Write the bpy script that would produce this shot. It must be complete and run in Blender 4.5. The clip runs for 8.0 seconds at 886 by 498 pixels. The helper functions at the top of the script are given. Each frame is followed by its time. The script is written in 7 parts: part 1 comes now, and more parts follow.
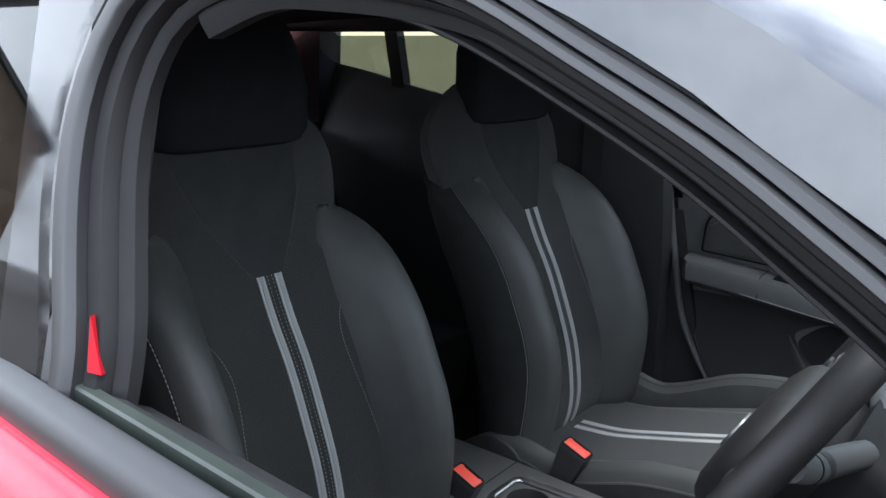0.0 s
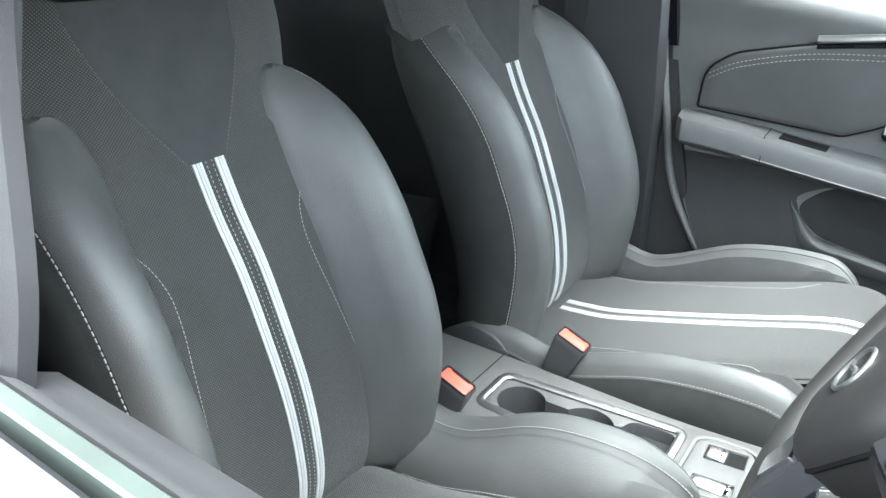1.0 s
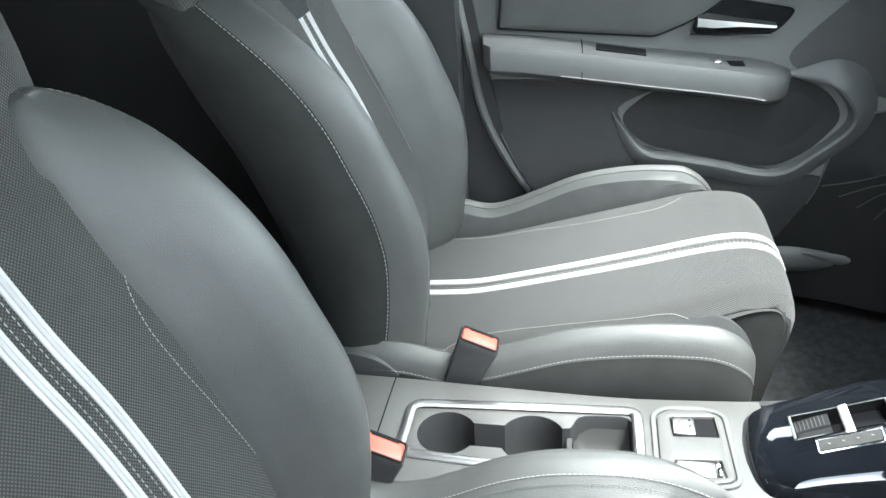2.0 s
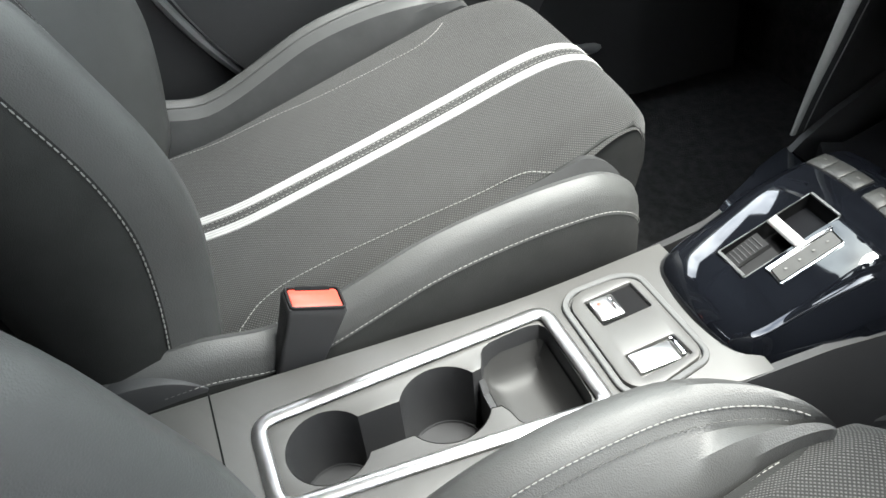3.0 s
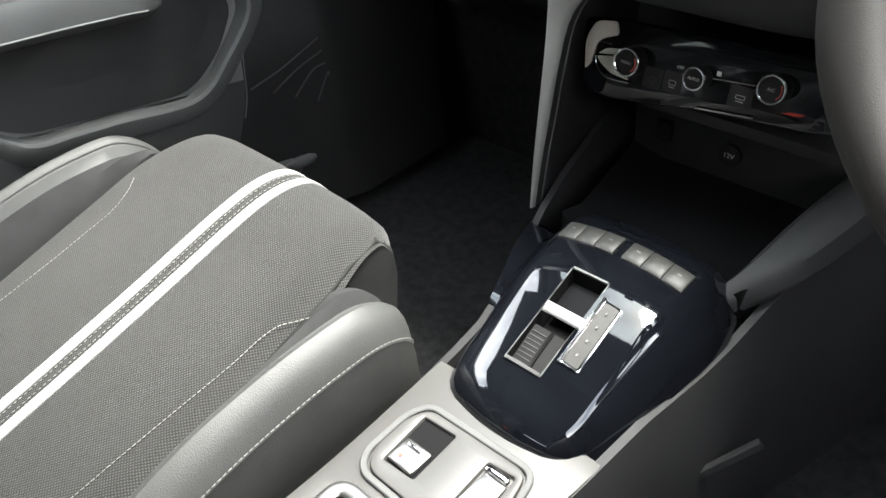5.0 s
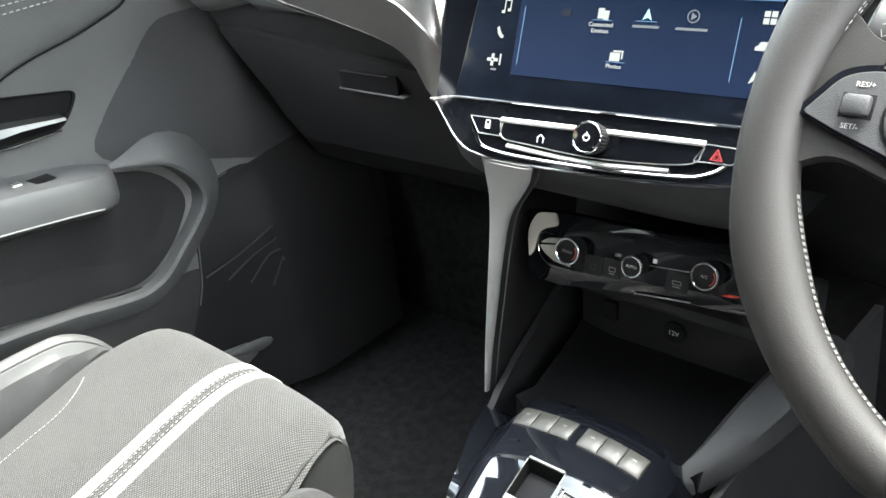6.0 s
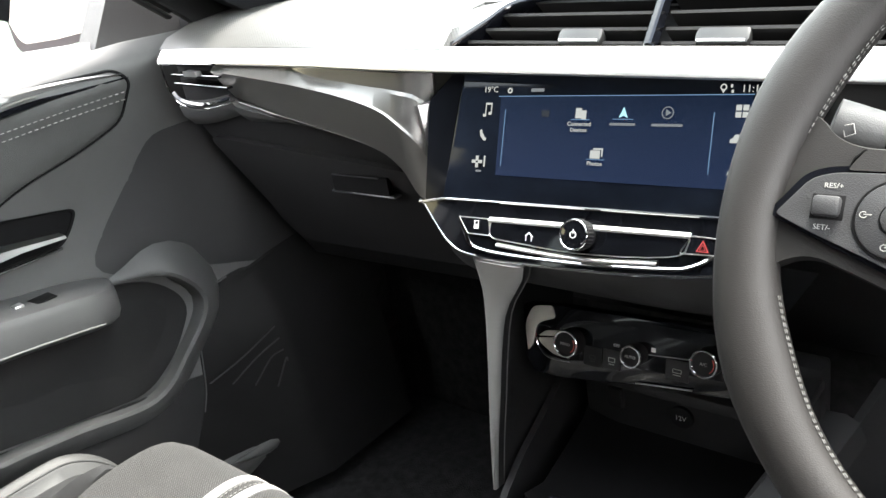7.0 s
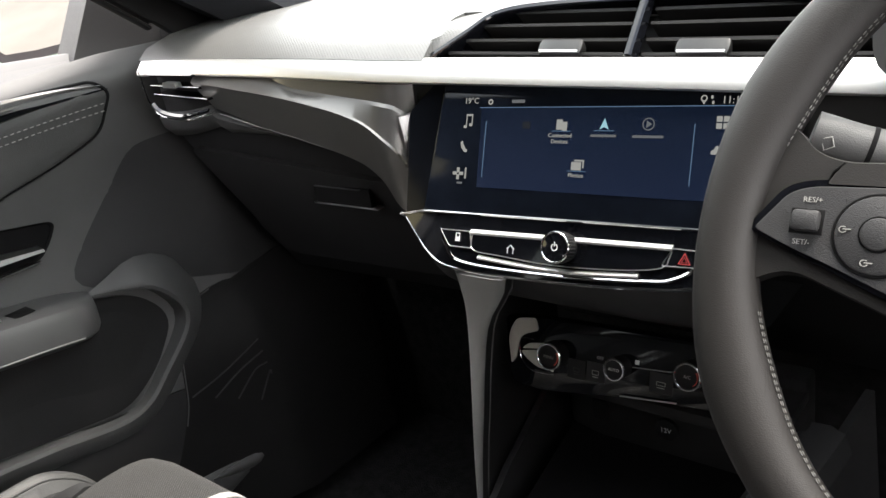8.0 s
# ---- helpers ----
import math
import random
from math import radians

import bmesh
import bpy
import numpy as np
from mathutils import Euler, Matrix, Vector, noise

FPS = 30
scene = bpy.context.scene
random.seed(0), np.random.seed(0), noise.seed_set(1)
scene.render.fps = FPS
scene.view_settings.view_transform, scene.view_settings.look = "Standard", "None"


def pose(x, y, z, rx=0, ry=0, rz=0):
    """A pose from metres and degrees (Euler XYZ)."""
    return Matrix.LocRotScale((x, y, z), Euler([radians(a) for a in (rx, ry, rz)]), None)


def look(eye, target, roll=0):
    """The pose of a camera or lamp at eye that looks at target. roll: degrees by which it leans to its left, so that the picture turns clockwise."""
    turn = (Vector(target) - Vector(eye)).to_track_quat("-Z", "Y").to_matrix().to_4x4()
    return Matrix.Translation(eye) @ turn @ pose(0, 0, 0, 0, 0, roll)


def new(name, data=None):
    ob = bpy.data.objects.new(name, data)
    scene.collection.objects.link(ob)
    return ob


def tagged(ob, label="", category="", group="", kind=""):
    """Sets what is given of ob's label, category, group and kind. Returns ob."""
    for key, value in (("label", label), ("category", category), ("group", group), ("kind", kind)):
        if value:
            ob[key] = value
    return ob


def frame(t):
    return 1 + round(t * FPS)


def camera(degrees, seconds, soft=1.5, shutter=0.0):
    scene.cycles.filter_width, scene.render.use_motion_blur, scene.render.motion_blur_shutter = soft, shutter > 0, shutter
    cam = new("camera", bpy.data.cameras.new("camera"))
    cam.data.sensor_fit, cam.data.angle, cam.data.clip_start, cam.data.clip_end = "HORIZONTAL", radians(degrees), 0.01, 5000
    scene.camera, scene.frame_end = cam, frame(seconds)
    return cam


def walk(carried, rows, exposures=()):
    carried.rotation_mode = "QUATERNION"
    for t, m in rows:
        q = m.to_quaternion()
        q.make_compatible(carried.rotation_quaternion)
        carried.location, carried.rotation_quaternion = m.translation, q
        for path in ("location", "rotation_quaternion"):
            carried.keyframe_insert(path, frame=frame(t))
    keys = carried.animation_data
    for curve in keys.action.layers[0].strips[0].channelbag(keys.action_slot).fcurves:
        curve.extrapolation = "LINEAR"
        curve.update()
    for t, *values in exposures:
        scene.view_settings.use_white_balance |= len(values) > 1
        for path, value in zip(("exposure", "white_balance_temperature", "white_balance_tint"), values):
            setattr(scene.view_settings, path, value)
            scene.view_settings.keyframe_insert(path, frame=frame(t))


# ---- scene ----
cam = camera(57.6, 8.0)
PATH = [
    (0, (1.058, 0.767, 1.252), (-0.471, -0.43, 0.774), 0.8),
    (0.5, (0.964, 0.658, 1.251), (-0.593, -0.436, 0.636), 1.1),
    (1, (0.915, 0.583, 1.224), (-0.608, -0.414, 0.396), 0.8),
    (1.2, (0.893, 0.547, 1.22), (-0.638, -0.417, 0.366), -0.3),
    (2.3, (0.624, 0.201, 1.178), (-1.066, 0.207, 0.108), -4.5),
    (2.5, (0.54, 0.165, 1.153), (-1.097, 0.375, 0.024), -5.2),
    (3, (0.409, 0.115, 1.085), (-0.992, 0.572, -0.267), -5.5),
    (3.5, (0.345, 0.104, 1.041), (-0.861, 0.704, -0.437), -5.0),
    (4, (0.326, 0.122, 1.042), (-0.856, 0.724, -0.455), -11.4),
    (4.5, (0.317, 0.159, 1.049), (-0.897, 0.859, -0.378), -13.5),
    (5, (0.316, 0.177, 1.059), (-0.873, 1.207, -0.176), -7.1),
    (5.2, (0.313, 0.18, 1.069), (-0.87, 1.287, -0.104), -6.3),
    (6.3, (0.323, 0.195, 1.096), (-0.94, 1.496, 0.252), -7.8),
    (6.5, (0.324, 0.198, 1.101), (-0.947, 1.513, 0.291), -8.7),
    (7, (0.328, 0.207, 1.112), (-0.962, 1.539, 0.363), -10.2),
    (7.5, (0.33, 0.213, 1.115), (-0.968, 1.556, 0.4), -10.5),
    (8, (0.328, 0.219, 1.112), (-0.945, 1.575, 0.376), -10.2),
]
EXPOSURES = [(0.0, 1.72, 5700, 8), (0.4, 2.3, 5700, 6), (0.6, 3.2, 5800, 3), (1.0, 4.05, 5900, 2), (2.4, 3.93, 6150, 3.5), (3.0, 3.42, 6350, 6), (3.5, 3.38, 6450, 7), (4.3, 3.4, 6500, 7.5), (5.0, 3.55, 6500, 7.5), (6.3, 4.4, 6400, 6), (7.0, 3.72, 6600, 9), (7.5, 3.12, 6700, 11), (8.0, 2.75, 6800, 12)]
walk(cam, [(t, look(eye, target, roll)) for t, eye, target, roll in PATH], EXPOSURES)

# ---- light ----
world = bpy.data.worlds.new("sky")
scene.world = world
world.use_nodes = True
wn = world.node_tree
sky = wn.nodes.new("ShaderNodeTexSky")
sky.sky_type, sky.sun_disc = "NISHITA", False
sky.sun_elevation, sky.sun_rotation = radians(70), radians(30)
sky.air_density, sky.dust_density, sky.ozone_density = 1.0, 4.0, 1.0
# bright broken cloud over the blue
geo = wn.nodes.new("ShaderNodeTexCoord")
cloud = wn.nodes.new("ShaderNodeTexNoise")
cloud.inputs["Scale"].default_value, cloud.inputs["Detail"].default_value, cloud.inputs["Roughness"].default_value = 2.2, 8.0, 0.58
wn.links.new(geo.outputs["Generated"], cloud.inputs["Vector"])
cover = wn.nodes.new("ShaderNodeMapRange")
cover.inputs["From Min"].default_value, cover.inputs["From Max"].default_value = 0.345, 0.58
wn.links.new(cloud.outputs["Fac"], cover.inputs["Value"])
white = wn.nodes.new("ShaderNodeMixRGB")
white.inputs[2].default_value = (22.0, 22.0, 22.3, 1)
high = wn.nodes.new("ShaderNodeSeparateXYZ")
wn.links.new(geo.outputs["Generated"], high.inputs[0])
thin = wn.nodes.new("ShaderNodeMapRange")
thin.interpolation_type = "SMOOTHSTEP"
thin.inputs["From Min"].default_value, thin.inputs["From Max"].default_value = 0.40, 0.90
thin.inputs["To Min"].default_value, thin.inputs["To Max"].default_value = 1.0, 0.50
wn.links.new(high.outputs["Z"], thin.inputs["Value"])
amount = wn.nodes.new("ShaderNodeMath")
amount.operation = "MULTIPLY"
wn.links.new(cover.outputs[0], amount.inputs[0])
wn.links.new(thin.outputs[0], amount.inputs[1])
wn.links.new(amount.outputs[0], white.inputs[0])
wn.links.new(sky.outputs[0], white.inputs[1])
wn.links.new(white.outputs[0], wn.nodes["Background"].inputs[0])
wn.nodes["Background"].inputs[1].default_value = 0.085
sun_data = bpy.data.lights.new("sun", "SUN")
sun_data.energy, sun_data.angle, sun_data.color = 1.6, radians(25), (1.0, 0.97, 0.92)
sun = new("sun", sun_data)
sun.matrix_world = look((0.9, 1.9, 6.0), (0, 0.3, 0.6))


# ---- materials ----
def node(nt, kind, **values):
    n = nt.nodes.new(kind)
    for key, value in values.items():
        n.inputs[key.replace("_", " ")].default_value = value
    return n


def material(name, colour, rough=0.5, metal=0.0, vary=0.15, scale=6.0, bump=0.0, bump_scale=400.0, coat=0.0, fine=0.0, spec=0.5, rough_vary=0.0):
    """Base colour with broad and fine variation, and a fine relief."""
    m = bpy.data.materials.new(name)
    m.use_nodes = True
    nt = m.node_tree
    b = nt.nodes["Principled BSDF"]
    b.inputs["Roughness"].default_value = rough
    b.inputs["Metallic"].default_value = metal
    b.inputs["Specular IOR Level"].default_value = spec
    b.inputs["Coat Weight"].default_value = coat
    b.inputs["Coat Roughness"].default_value = 0.03
    co = nt.nodes.new("ShaderNodeTexCoord")
    big = node(nt, "ShaderNodeTexNoise", Scale=scale, Detail=5.0, Roughness=0.6)
    nt.links.new(co.outputs["Object"], big.inputs["Vector"])
    ramp = nt.nodes.new("ShaderNodeMapRange")
    ramp.inputs["From Min"].default_value, ramp.inputs["From Max"].default_value = 0.3, 0.7
    ramp.inputs["To Min"].default_value, ramp.inputs["To Max"].default_value = 1 - vary, 1 + vary
    nt.links.new(big.outputs["Fac"], ramp.inputs["Value"])
    mul = nt.nodes.new("ShaderNodeVectorMath")
    mul.operation = "SCALE"
    mul.inputs[0].default_value = colour[:3]
    nt.links.new(ramp.outputs[0], mul.inputs["Scale"])
    nt.links.new(mul.outputs[0], b.inputs["Base Color"])
    if rough_vary:
        rr = nt.nodes.new("ShaderNodeMapRange")
        rr.inputs["To Min"].default_value, rr.inputs["To Max"].default_value = max(0.0, rough - rough_vary), rough + rough_vary
        sm = node(nt, "ShaderNodeTexNoise", Scale=scale * 5, Detail=6.0)
        nt.links.new(co.outputs["Object"], sm.inputs["Vector"])
        nt.links.new(sm.outputs["Fac"], rr.inputs["Value"])
        nt.links.new(rr.outputs[0], b.inputs["Roughness"])
    if bump:
        grain = node(nt, "ShaderNodeTexVoronoi", Scale=bump_scale)
        nt.links.new(co.outputs["Object"], grain.inputs["Vector"])
        bp = node(nt, "ShaderNodeBump", Strength=bump, Distance=0.0006)
        nt.links.new(grain.outputs["Distance"], bp.inputs["Height"])
        nt.links.new(bp.outputs[0], b.inputs["Normal"])
    return m


def woven(name, colour, pitch=0.0024, strength=0.45, tilt=0.0, contrast=0.5):
    """A woven cloth: crossing threads in relief and in tone, over the surface's own plane."""
    m = material(name, colour, 0.92, vary=0.10, scale=9.0, spec=0.2)
    nt = m.node_tree
    b = nt.nodes["Principled BSDF"]
    b.inputs["Sheen Weight"].default_value = 0.10
    b.inputs["Sheen Roughness"].default_value = 0.6
    uv = nt.nodes.new("ShaderNodeUVMap")
    a = node(nt, "ShaderNodeTexWave", Scale=0.314 / pitch, Distortion=0.25, Detail=1.0)
    a.bands_direction = "X"
    c = node(nt, "ShaderNodeTexWave", Scale=0.314 / pitch, Distortion=0.25, Detail=1.0)
    c.bands_direction = "Y"
    turn = nt.nodes.new("ShaderNodeVectorRotate")
    turn.rotation_type = "Z_AXIS"
    turn.inputs["Angle"].default_value = radians(tilt)
    nt.links.new(uv.outputs[0], turn.inputs["Vector"])
    for w in (a, c):
        nt.links.new(turn.outputs[0], w.inputs["Vector"])
    mix = nt.nodes.new("ShaderNodeMath")
    mix.operation = "MULTIPLY"
    nt.links.new(a.outputs["Fac"], mix.inputs[0])
    nt.links.new(c.outputs["Fac"], mix.inputs[1])
    bp = node(nt, "ShaderNodeBump", Strength=strength, Distance=0.0012)
    nt.links.new(mix.outputs[0], bp.inputs["Height"])
    nt.links.new(bp.outputs[0], b.inputs["Normal"])
    old = b.inputs["Base Color"].links[0].from_socket
    tone = nt.nodes.new("ShaderNodeMapRange")
    tone.inputs["To Min"].default_value, tone.inputs["To Max"].default_value = 1.0 - contrast, 1.0 + 1.35 * contrast
    nt.links.new(mix.outputs[0], tone.inputs["Value"])
    sc = nt.nodes.new("ShaderNodeVectorMath")
    sc.operation = "SCALE"
    nt.links.new(old, sc.inputs[0])
    nt.links.new(tone.outputs[0], sc.inputs["Scale"])
    nt.links.new(sc.outputs[0], b.inputs["Base Color"])
    return m


def glowing(name, colour, strength=1.0):
    m = bpy.data.materials.new(name)
    m.use_nodes = True
    b = m.node_tree.nodes["Principled BSDF"]
    b.inputs["Base Color"].default_value = (0.01, 0.01, 0.012, 1)
    b.inputs["Roughness"].default_value = 0.12
    b.inputs["Emission Color"].default_value = (*colour, 1)
    b.inputs["Emission Strength"].default_value = strength
    return m


def clear_glass(name, tint):
    m = bpy.data.materials.new(name)
    m.use_nodes = True
    nt = m.node_tree
    out = nt.nodes["Material Output"]
    nt.nodes.remove(nt.nodes["Principled BSDF"])
    see = nt.nodes.new("ShaderNodeBsdfTransparent")
    see.inputs[0].default_value = (*tint, 1)
    gloss = nt.nodes.new("ShaderNodeBsdfGlossy")
    gloss.inputs["Roughness"].default_value = 0.0
    facing = node(nt, "ShaderNodeLayerWeight", Blend=0.5)
    steep = nt.nodes.new("ShaderNodeMath")
    steep.operation = "POWER"
    steep.inputs[1].default_value = 5.0
    nt.links.new(facing.outputs["Facing"], steep.inputs[0])
    fres = nt.nodes.new("ShaderNodeMapRange")
    fres.inputs["To Min"].default_value, fres.inputs["To Max"].default_value = 0.04, 0.9
    nt.links.new(steep.outputs[0], fres.inputs["Value"])
    mix = nt.nodes.new("ShaderNodeMixShader")
    nt.links.new(fres.outputs[0], mix.inputs[0])
    nt.links.new(see.outputs[0], mix.inputs[1])
    nt.links.new(gloss.outputs[0], mix.inputs[2])
    nt.links.new(mix.outputs[0], out.inputs[0])
    return m


CLOTH = woven("woven_seat_cloth", (0.034, 0.034, 0.033), 0.0025, 0.55, 38, 0.6)
SIDE_CLOTH = material("dark_seat_side_cloth", (0.020, 0.0205, 0.020), 0.9, vary=0.15, scale=25, bump=0.35, bump_scale=1100, spec=0.15)
KNIT = material("smooth_seat_knit", (0.030, 0.0305, 0.031), 0.92, vary=0.12, scale=20, bump=0.25, bump_scale=1400, spec=0.15)
LEATHER = material("seat_leatherette", (0.050, 0.051, 0.050), 0.54, vary=0.14, scale=9, bump=0.32, bump_scale=800, rough_vary=0.07, spec=0.45)
GREY_RIB = woven("grey_rib", (0.68, 0.67, 0.67), 0.0022, 0.5)
WHITE_BAND = woven("white_ribbed_band", (0.58, 0.58, 0.57), 0.0022, 0.5)
THREAD = material("pale_thread", (0.24, 0.24, 0.228), 0.85, vary=0.1, scale=60, spec=0.2)
GREY_THREAD = material("grey_thread", (0.075, 0.075, 0.072), 0.85, vary=0.1, scale=60, spec=0.2)
PLASTIC = material("grained_black_plastic", (0.028, 0.0285, 0.03), 0.55, vary=0.12, scale=5, bump=0.25, bump_scale=1500, rough_vary=0.06, spec=0.4)
SOFT = material("soft_grey_trim", (0.075, 0.076, 0.076), 0.55, vary=0.1, scale=5, bump=0.2, bump_scale=1300, rough_vary=0.05)
CONSOLE = material("satin_grey_console", (0.065, 0.064, 0.062), 0.45, vary=0.08, scale=6, bump=0.15, bump_scale=1500, rough_vary=0.05)
PIANO = material("piano_black", (0.004, 0.0045, 0.006), 0.05, vary=0.3, scale=14, rough_vary=0.03, spec=0.60)


def smudged(name, colour):
    """Gloss lacquer with finger smears: patches where the polish is dulled."""
    m = material(name, colour, 0.04, vary=0.3, scale=14, spec=0.60)
    nt = m.node_tree
    b = nt.nodes["Principled BSDF"]
    co = nt.nodes.new("ShaderNodeTexCoord")
    smear = node(nt, "ShaderNodeTexNoise", Scale=34.0, Detail=6.0, Roughness=0.62, Distortion=1.4)
    nt.links.new(co.outputs["Object"], smear.inputs["Vector"])
    dull = nt.nodes.new("ShaderNodeMapRange")
    dull.inputs["From Min"].default_value, dull.inputs["From Max"].default_value = 0.53, 0.72
    dull.inputs["To Min"].default_value, dull.inputs["To Max"].default_value = 0.035, 0.24
    nt.links.new(smear.outputs["Fac"], dull.inputs["Value"])
    nt.links.new(dull.outputs[0], b.inputs["Coat Roughness"])
    b.inputs["Coat Weight"].default_value = 0.20
    b.inputs["Coat Tint"].default_value = (0.75, 0.88, 1.0, 1)
    return m


SMUDGED = smudged("smudged_piano_black", (0.004, 0.0045, 0.006))
CHROME = material("chrome", (0.82, 0.82, 0.82), 0.10, 1.0, vary=0.03, scale=12, rough_vary=0.04)
SATIN = material("satin_silver", (0.55, 0.55, 0.55), 0.33, 1.0, vary=0.04, scale=12, rough_vary=0.05)
RUBBER = material("rubber", (0.010, 0.010, 0.0105), 0.7, vary=0.15, scale=20, spec=0.25)
CARPET = material("black_carpet", (0.026, 0.026, 0.027), 0.95, vary=0.35, scale=60, bump=1.0, bump_scale=500, spec=0.1)
BLACK_CLOTH = material("black_knit_cloth", (0.014, 0.0145, 0.016), 0.95, vary=0.15, scale=30, bump=0.3, bump_scale=900, spec=0.12)
GLOSS_TRIM = material("dark_grey_gloss_trim", (0.21, 0.205, 0.198), 0.36, 0.85, vary=0.05, scale=6, coat=0.12, rough_vary=0.03)
DISPLAY_BLACK = material("display_black", (0.004, 0.0045, 0.006), 0.06, vary=0.3, scale=14, rough_vary=0.03, spec=0.09)
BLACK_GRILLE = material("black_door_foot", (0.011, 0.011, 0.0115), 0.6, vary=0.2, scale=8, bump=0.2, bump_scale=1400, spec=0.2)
HEADLINER = material("dark_headliner", (0.02, 0.021, 0.024), 0.95, vary=0.1, scale=20, bump=0.4, bump_scale=900, spec=0.1)
RED_PAINT = material("red_car_paint", (0.55, 0.012, 0.03), 0.35, vary=0.05, scale=3, coat=0.35, spec=0.25)
BLACK_PAINT = material("black_car_paint", (0.012, 0.013, 0.016), 0.18, vary=0.2, scale=4, coat=1.0, rough_vary=0.04)
FRAME_MAT = material("satin_black_door_frame", (0.017, 0.017, 0.0185), 0.38, vary=0.1, scale=6, rough_vary=0.05, spec=0.5)
RED_BUTTON = material("red_buckle_button", (0.62, 0.07, 0.045), 0.38, vary=0.08, scale=30)
GLASS = clear_glass("window_glass", (0.9, 0.93, 0.92))
DARK_GLASS = clear_glass("tinted_rear_glass", (0.40, 0.42, 0.40))
MIRROR = material("mirror_glass", (0.9, 0.9, 0.9), 0.02, 1.0, vary=0.0)
KEY_MARK = material("faint_key_print", (0.11, 0.11, 0.105), 0.5, vary=0.1, scale=40)
GREY_KEY = material("grey_rubber_key", (0.030, 0.030, 0.028), 0.5, vary=0.12, scale=60)
MARK = material("worn_grey_print", (0.30, 0.30, 0.285), 0.6, vary=0.1, scale=40)
DIM_SILVER = material("dim_silver", (0.20, 0.20, 0.196), 0.38, 0.9, vary=0.05, scale=20, rough_vary=0.05)
BAND = material("brushed_pale_metal", (0.68, 0.68, 0.67), 0.42, 0.75, vary=0.03, scale=12, rough_vary=0.05)
PRINT = material("white_print", (0.75, 0.75, 0.75), 0.6, vary=0.02)
FOOTWELL = material("dull_black_plastic", (0.021, 0.021, 0.022), 0.6, vary=0.15, scale=5, bump=0.25, bump_scale=1400, spec=0.25)
CREAM = material("pale_gloss_trim", (0.55, 0.53, 0.47), 0.25, vary=0.08, scale=25)
CHEEK = material("light_grey_trim", (0.23, 0.23, 0.225), 0.42, vary=0.1, scale=5, bump=0.2, bump_scale=1300, rough_vary=0.05)
# matt black parts, and the shade of recesses that have little or no depth
DARK = material("matt_black_and_recess_shade", (0.005, 0.005, 0.0055), 0.8, vary=0.2, scale=20, spec=0.12)


def hatched(name, colour, pitch):
    """Soft dashboard skin with a fine diagonal hatch pressed into it."""
    m = material(name, colour, 0.42, vary=0.06, scale=4, spec=0.7)
    nt = m.node_tree
    b = nt.nodes["Principled BSDF"]
    co = nt.nodes.new("ShaderNodeTexCoord")
    turn = nt.nodes.new("ShaderNodeMapping")
    turn.inputs["Rotation"].default_value = (0, 0, radians(35))
    nt.links.new(co.outputs["Object"], turn.inputs["Vector"])
    a = node(nt, "ShaderNodeTexWave", Scale=0.314 / pitch, Distortion=0.0)
    c = node(nt, "ShaderNodeTexWave", Scale=0.314 / pitch / 1.5, Distortion=0.0)
    c.bands_direction = "Y"
    for w in (a, c):
        nt.links.new(turn.outputs[0], w.inputs["Vector"])
    mix = nt.nodes.new("ShaderNodeMath")
    mix.operation = "MULTIPLY"
    nt.links.new(a.outputs["Fac"], mix.inputs[0])
    nt.links.new(c.outputs["Fac"], mix.inputs[1])
    bp = node(nt, "ShaderNodeBump", Strength=0.4, Distance=0.0006)
    nt.links.new(mix.outputs[0], bp.inputs["Height"])
    nt.links.new(bp.outputs[0], b.inputs["Normal"])
    return m


DASH_TOP = hatched("hatched_dashboard_skin", (0.086, 0.086, 0.084), 0.0017)


# ---- shaping helpers ----
def finish(name, bm, mat, parent=None, label="", smooth=True, sharp=38):
    bmesh.ops.recalc_face_normals(bm, faces=bm.faces)
    me = bpy.data.meshes.new(name)
    for f in bm.faces:
        f.smooth = smooth
    bm.to_mesh(me)
    bm.free()
    for one in mat if isinstance(mat, (list, tuple)) else [mat]:
        me.materials.append(one)
    if smooth:
        me.set_sharp_from_angle(angle=radians(sharp))
    ob = new(name, me)
    if parent is not None:
        ob.parent = parent
    if label:
        ob["label"] = label
    return ob


def part(name, bm, mat, parent, label="", sharp=38):
    return finish(name, bm, mat, parent, label, sharp=sharp)


def thing(name, label, category, group="", kind="", at=(0, 0, 0)):
    ob = new(name)
    ob.location = at
    return tagged(ob, label, category, group, kind)


def spline(points, count):
    """Catmull-Rom through the points, evenly sampled by length."""
    p = np.array(points, float)
    ext = np.vstack([2 * p[0] - p[1], p, 2 * p[-1] - p[-2]])
    dense = []
    for k in range(len(p) - 1):
        a, b, c, d = ext[k : k + 4]
        for s in np.linspace(0, 1, 24, endpoint=False):
            dense.append(0.5 * (2 * b + (c - a) * s + (2 * a - 5 * b + 4 * c - d) * s * s + (3 * b - a - 3 * c + d) * s**3))
    dense = np.array(dense + [p[-1]])
    run = np.r_[0, np.cumsum(np.linalg.norm(np.diff(dense, axis=0), axis=1))]
    want = np.linspace(0, run[-1], count)
    return np.stack([np.interp(want, run, col) for col in dense.T], 1)


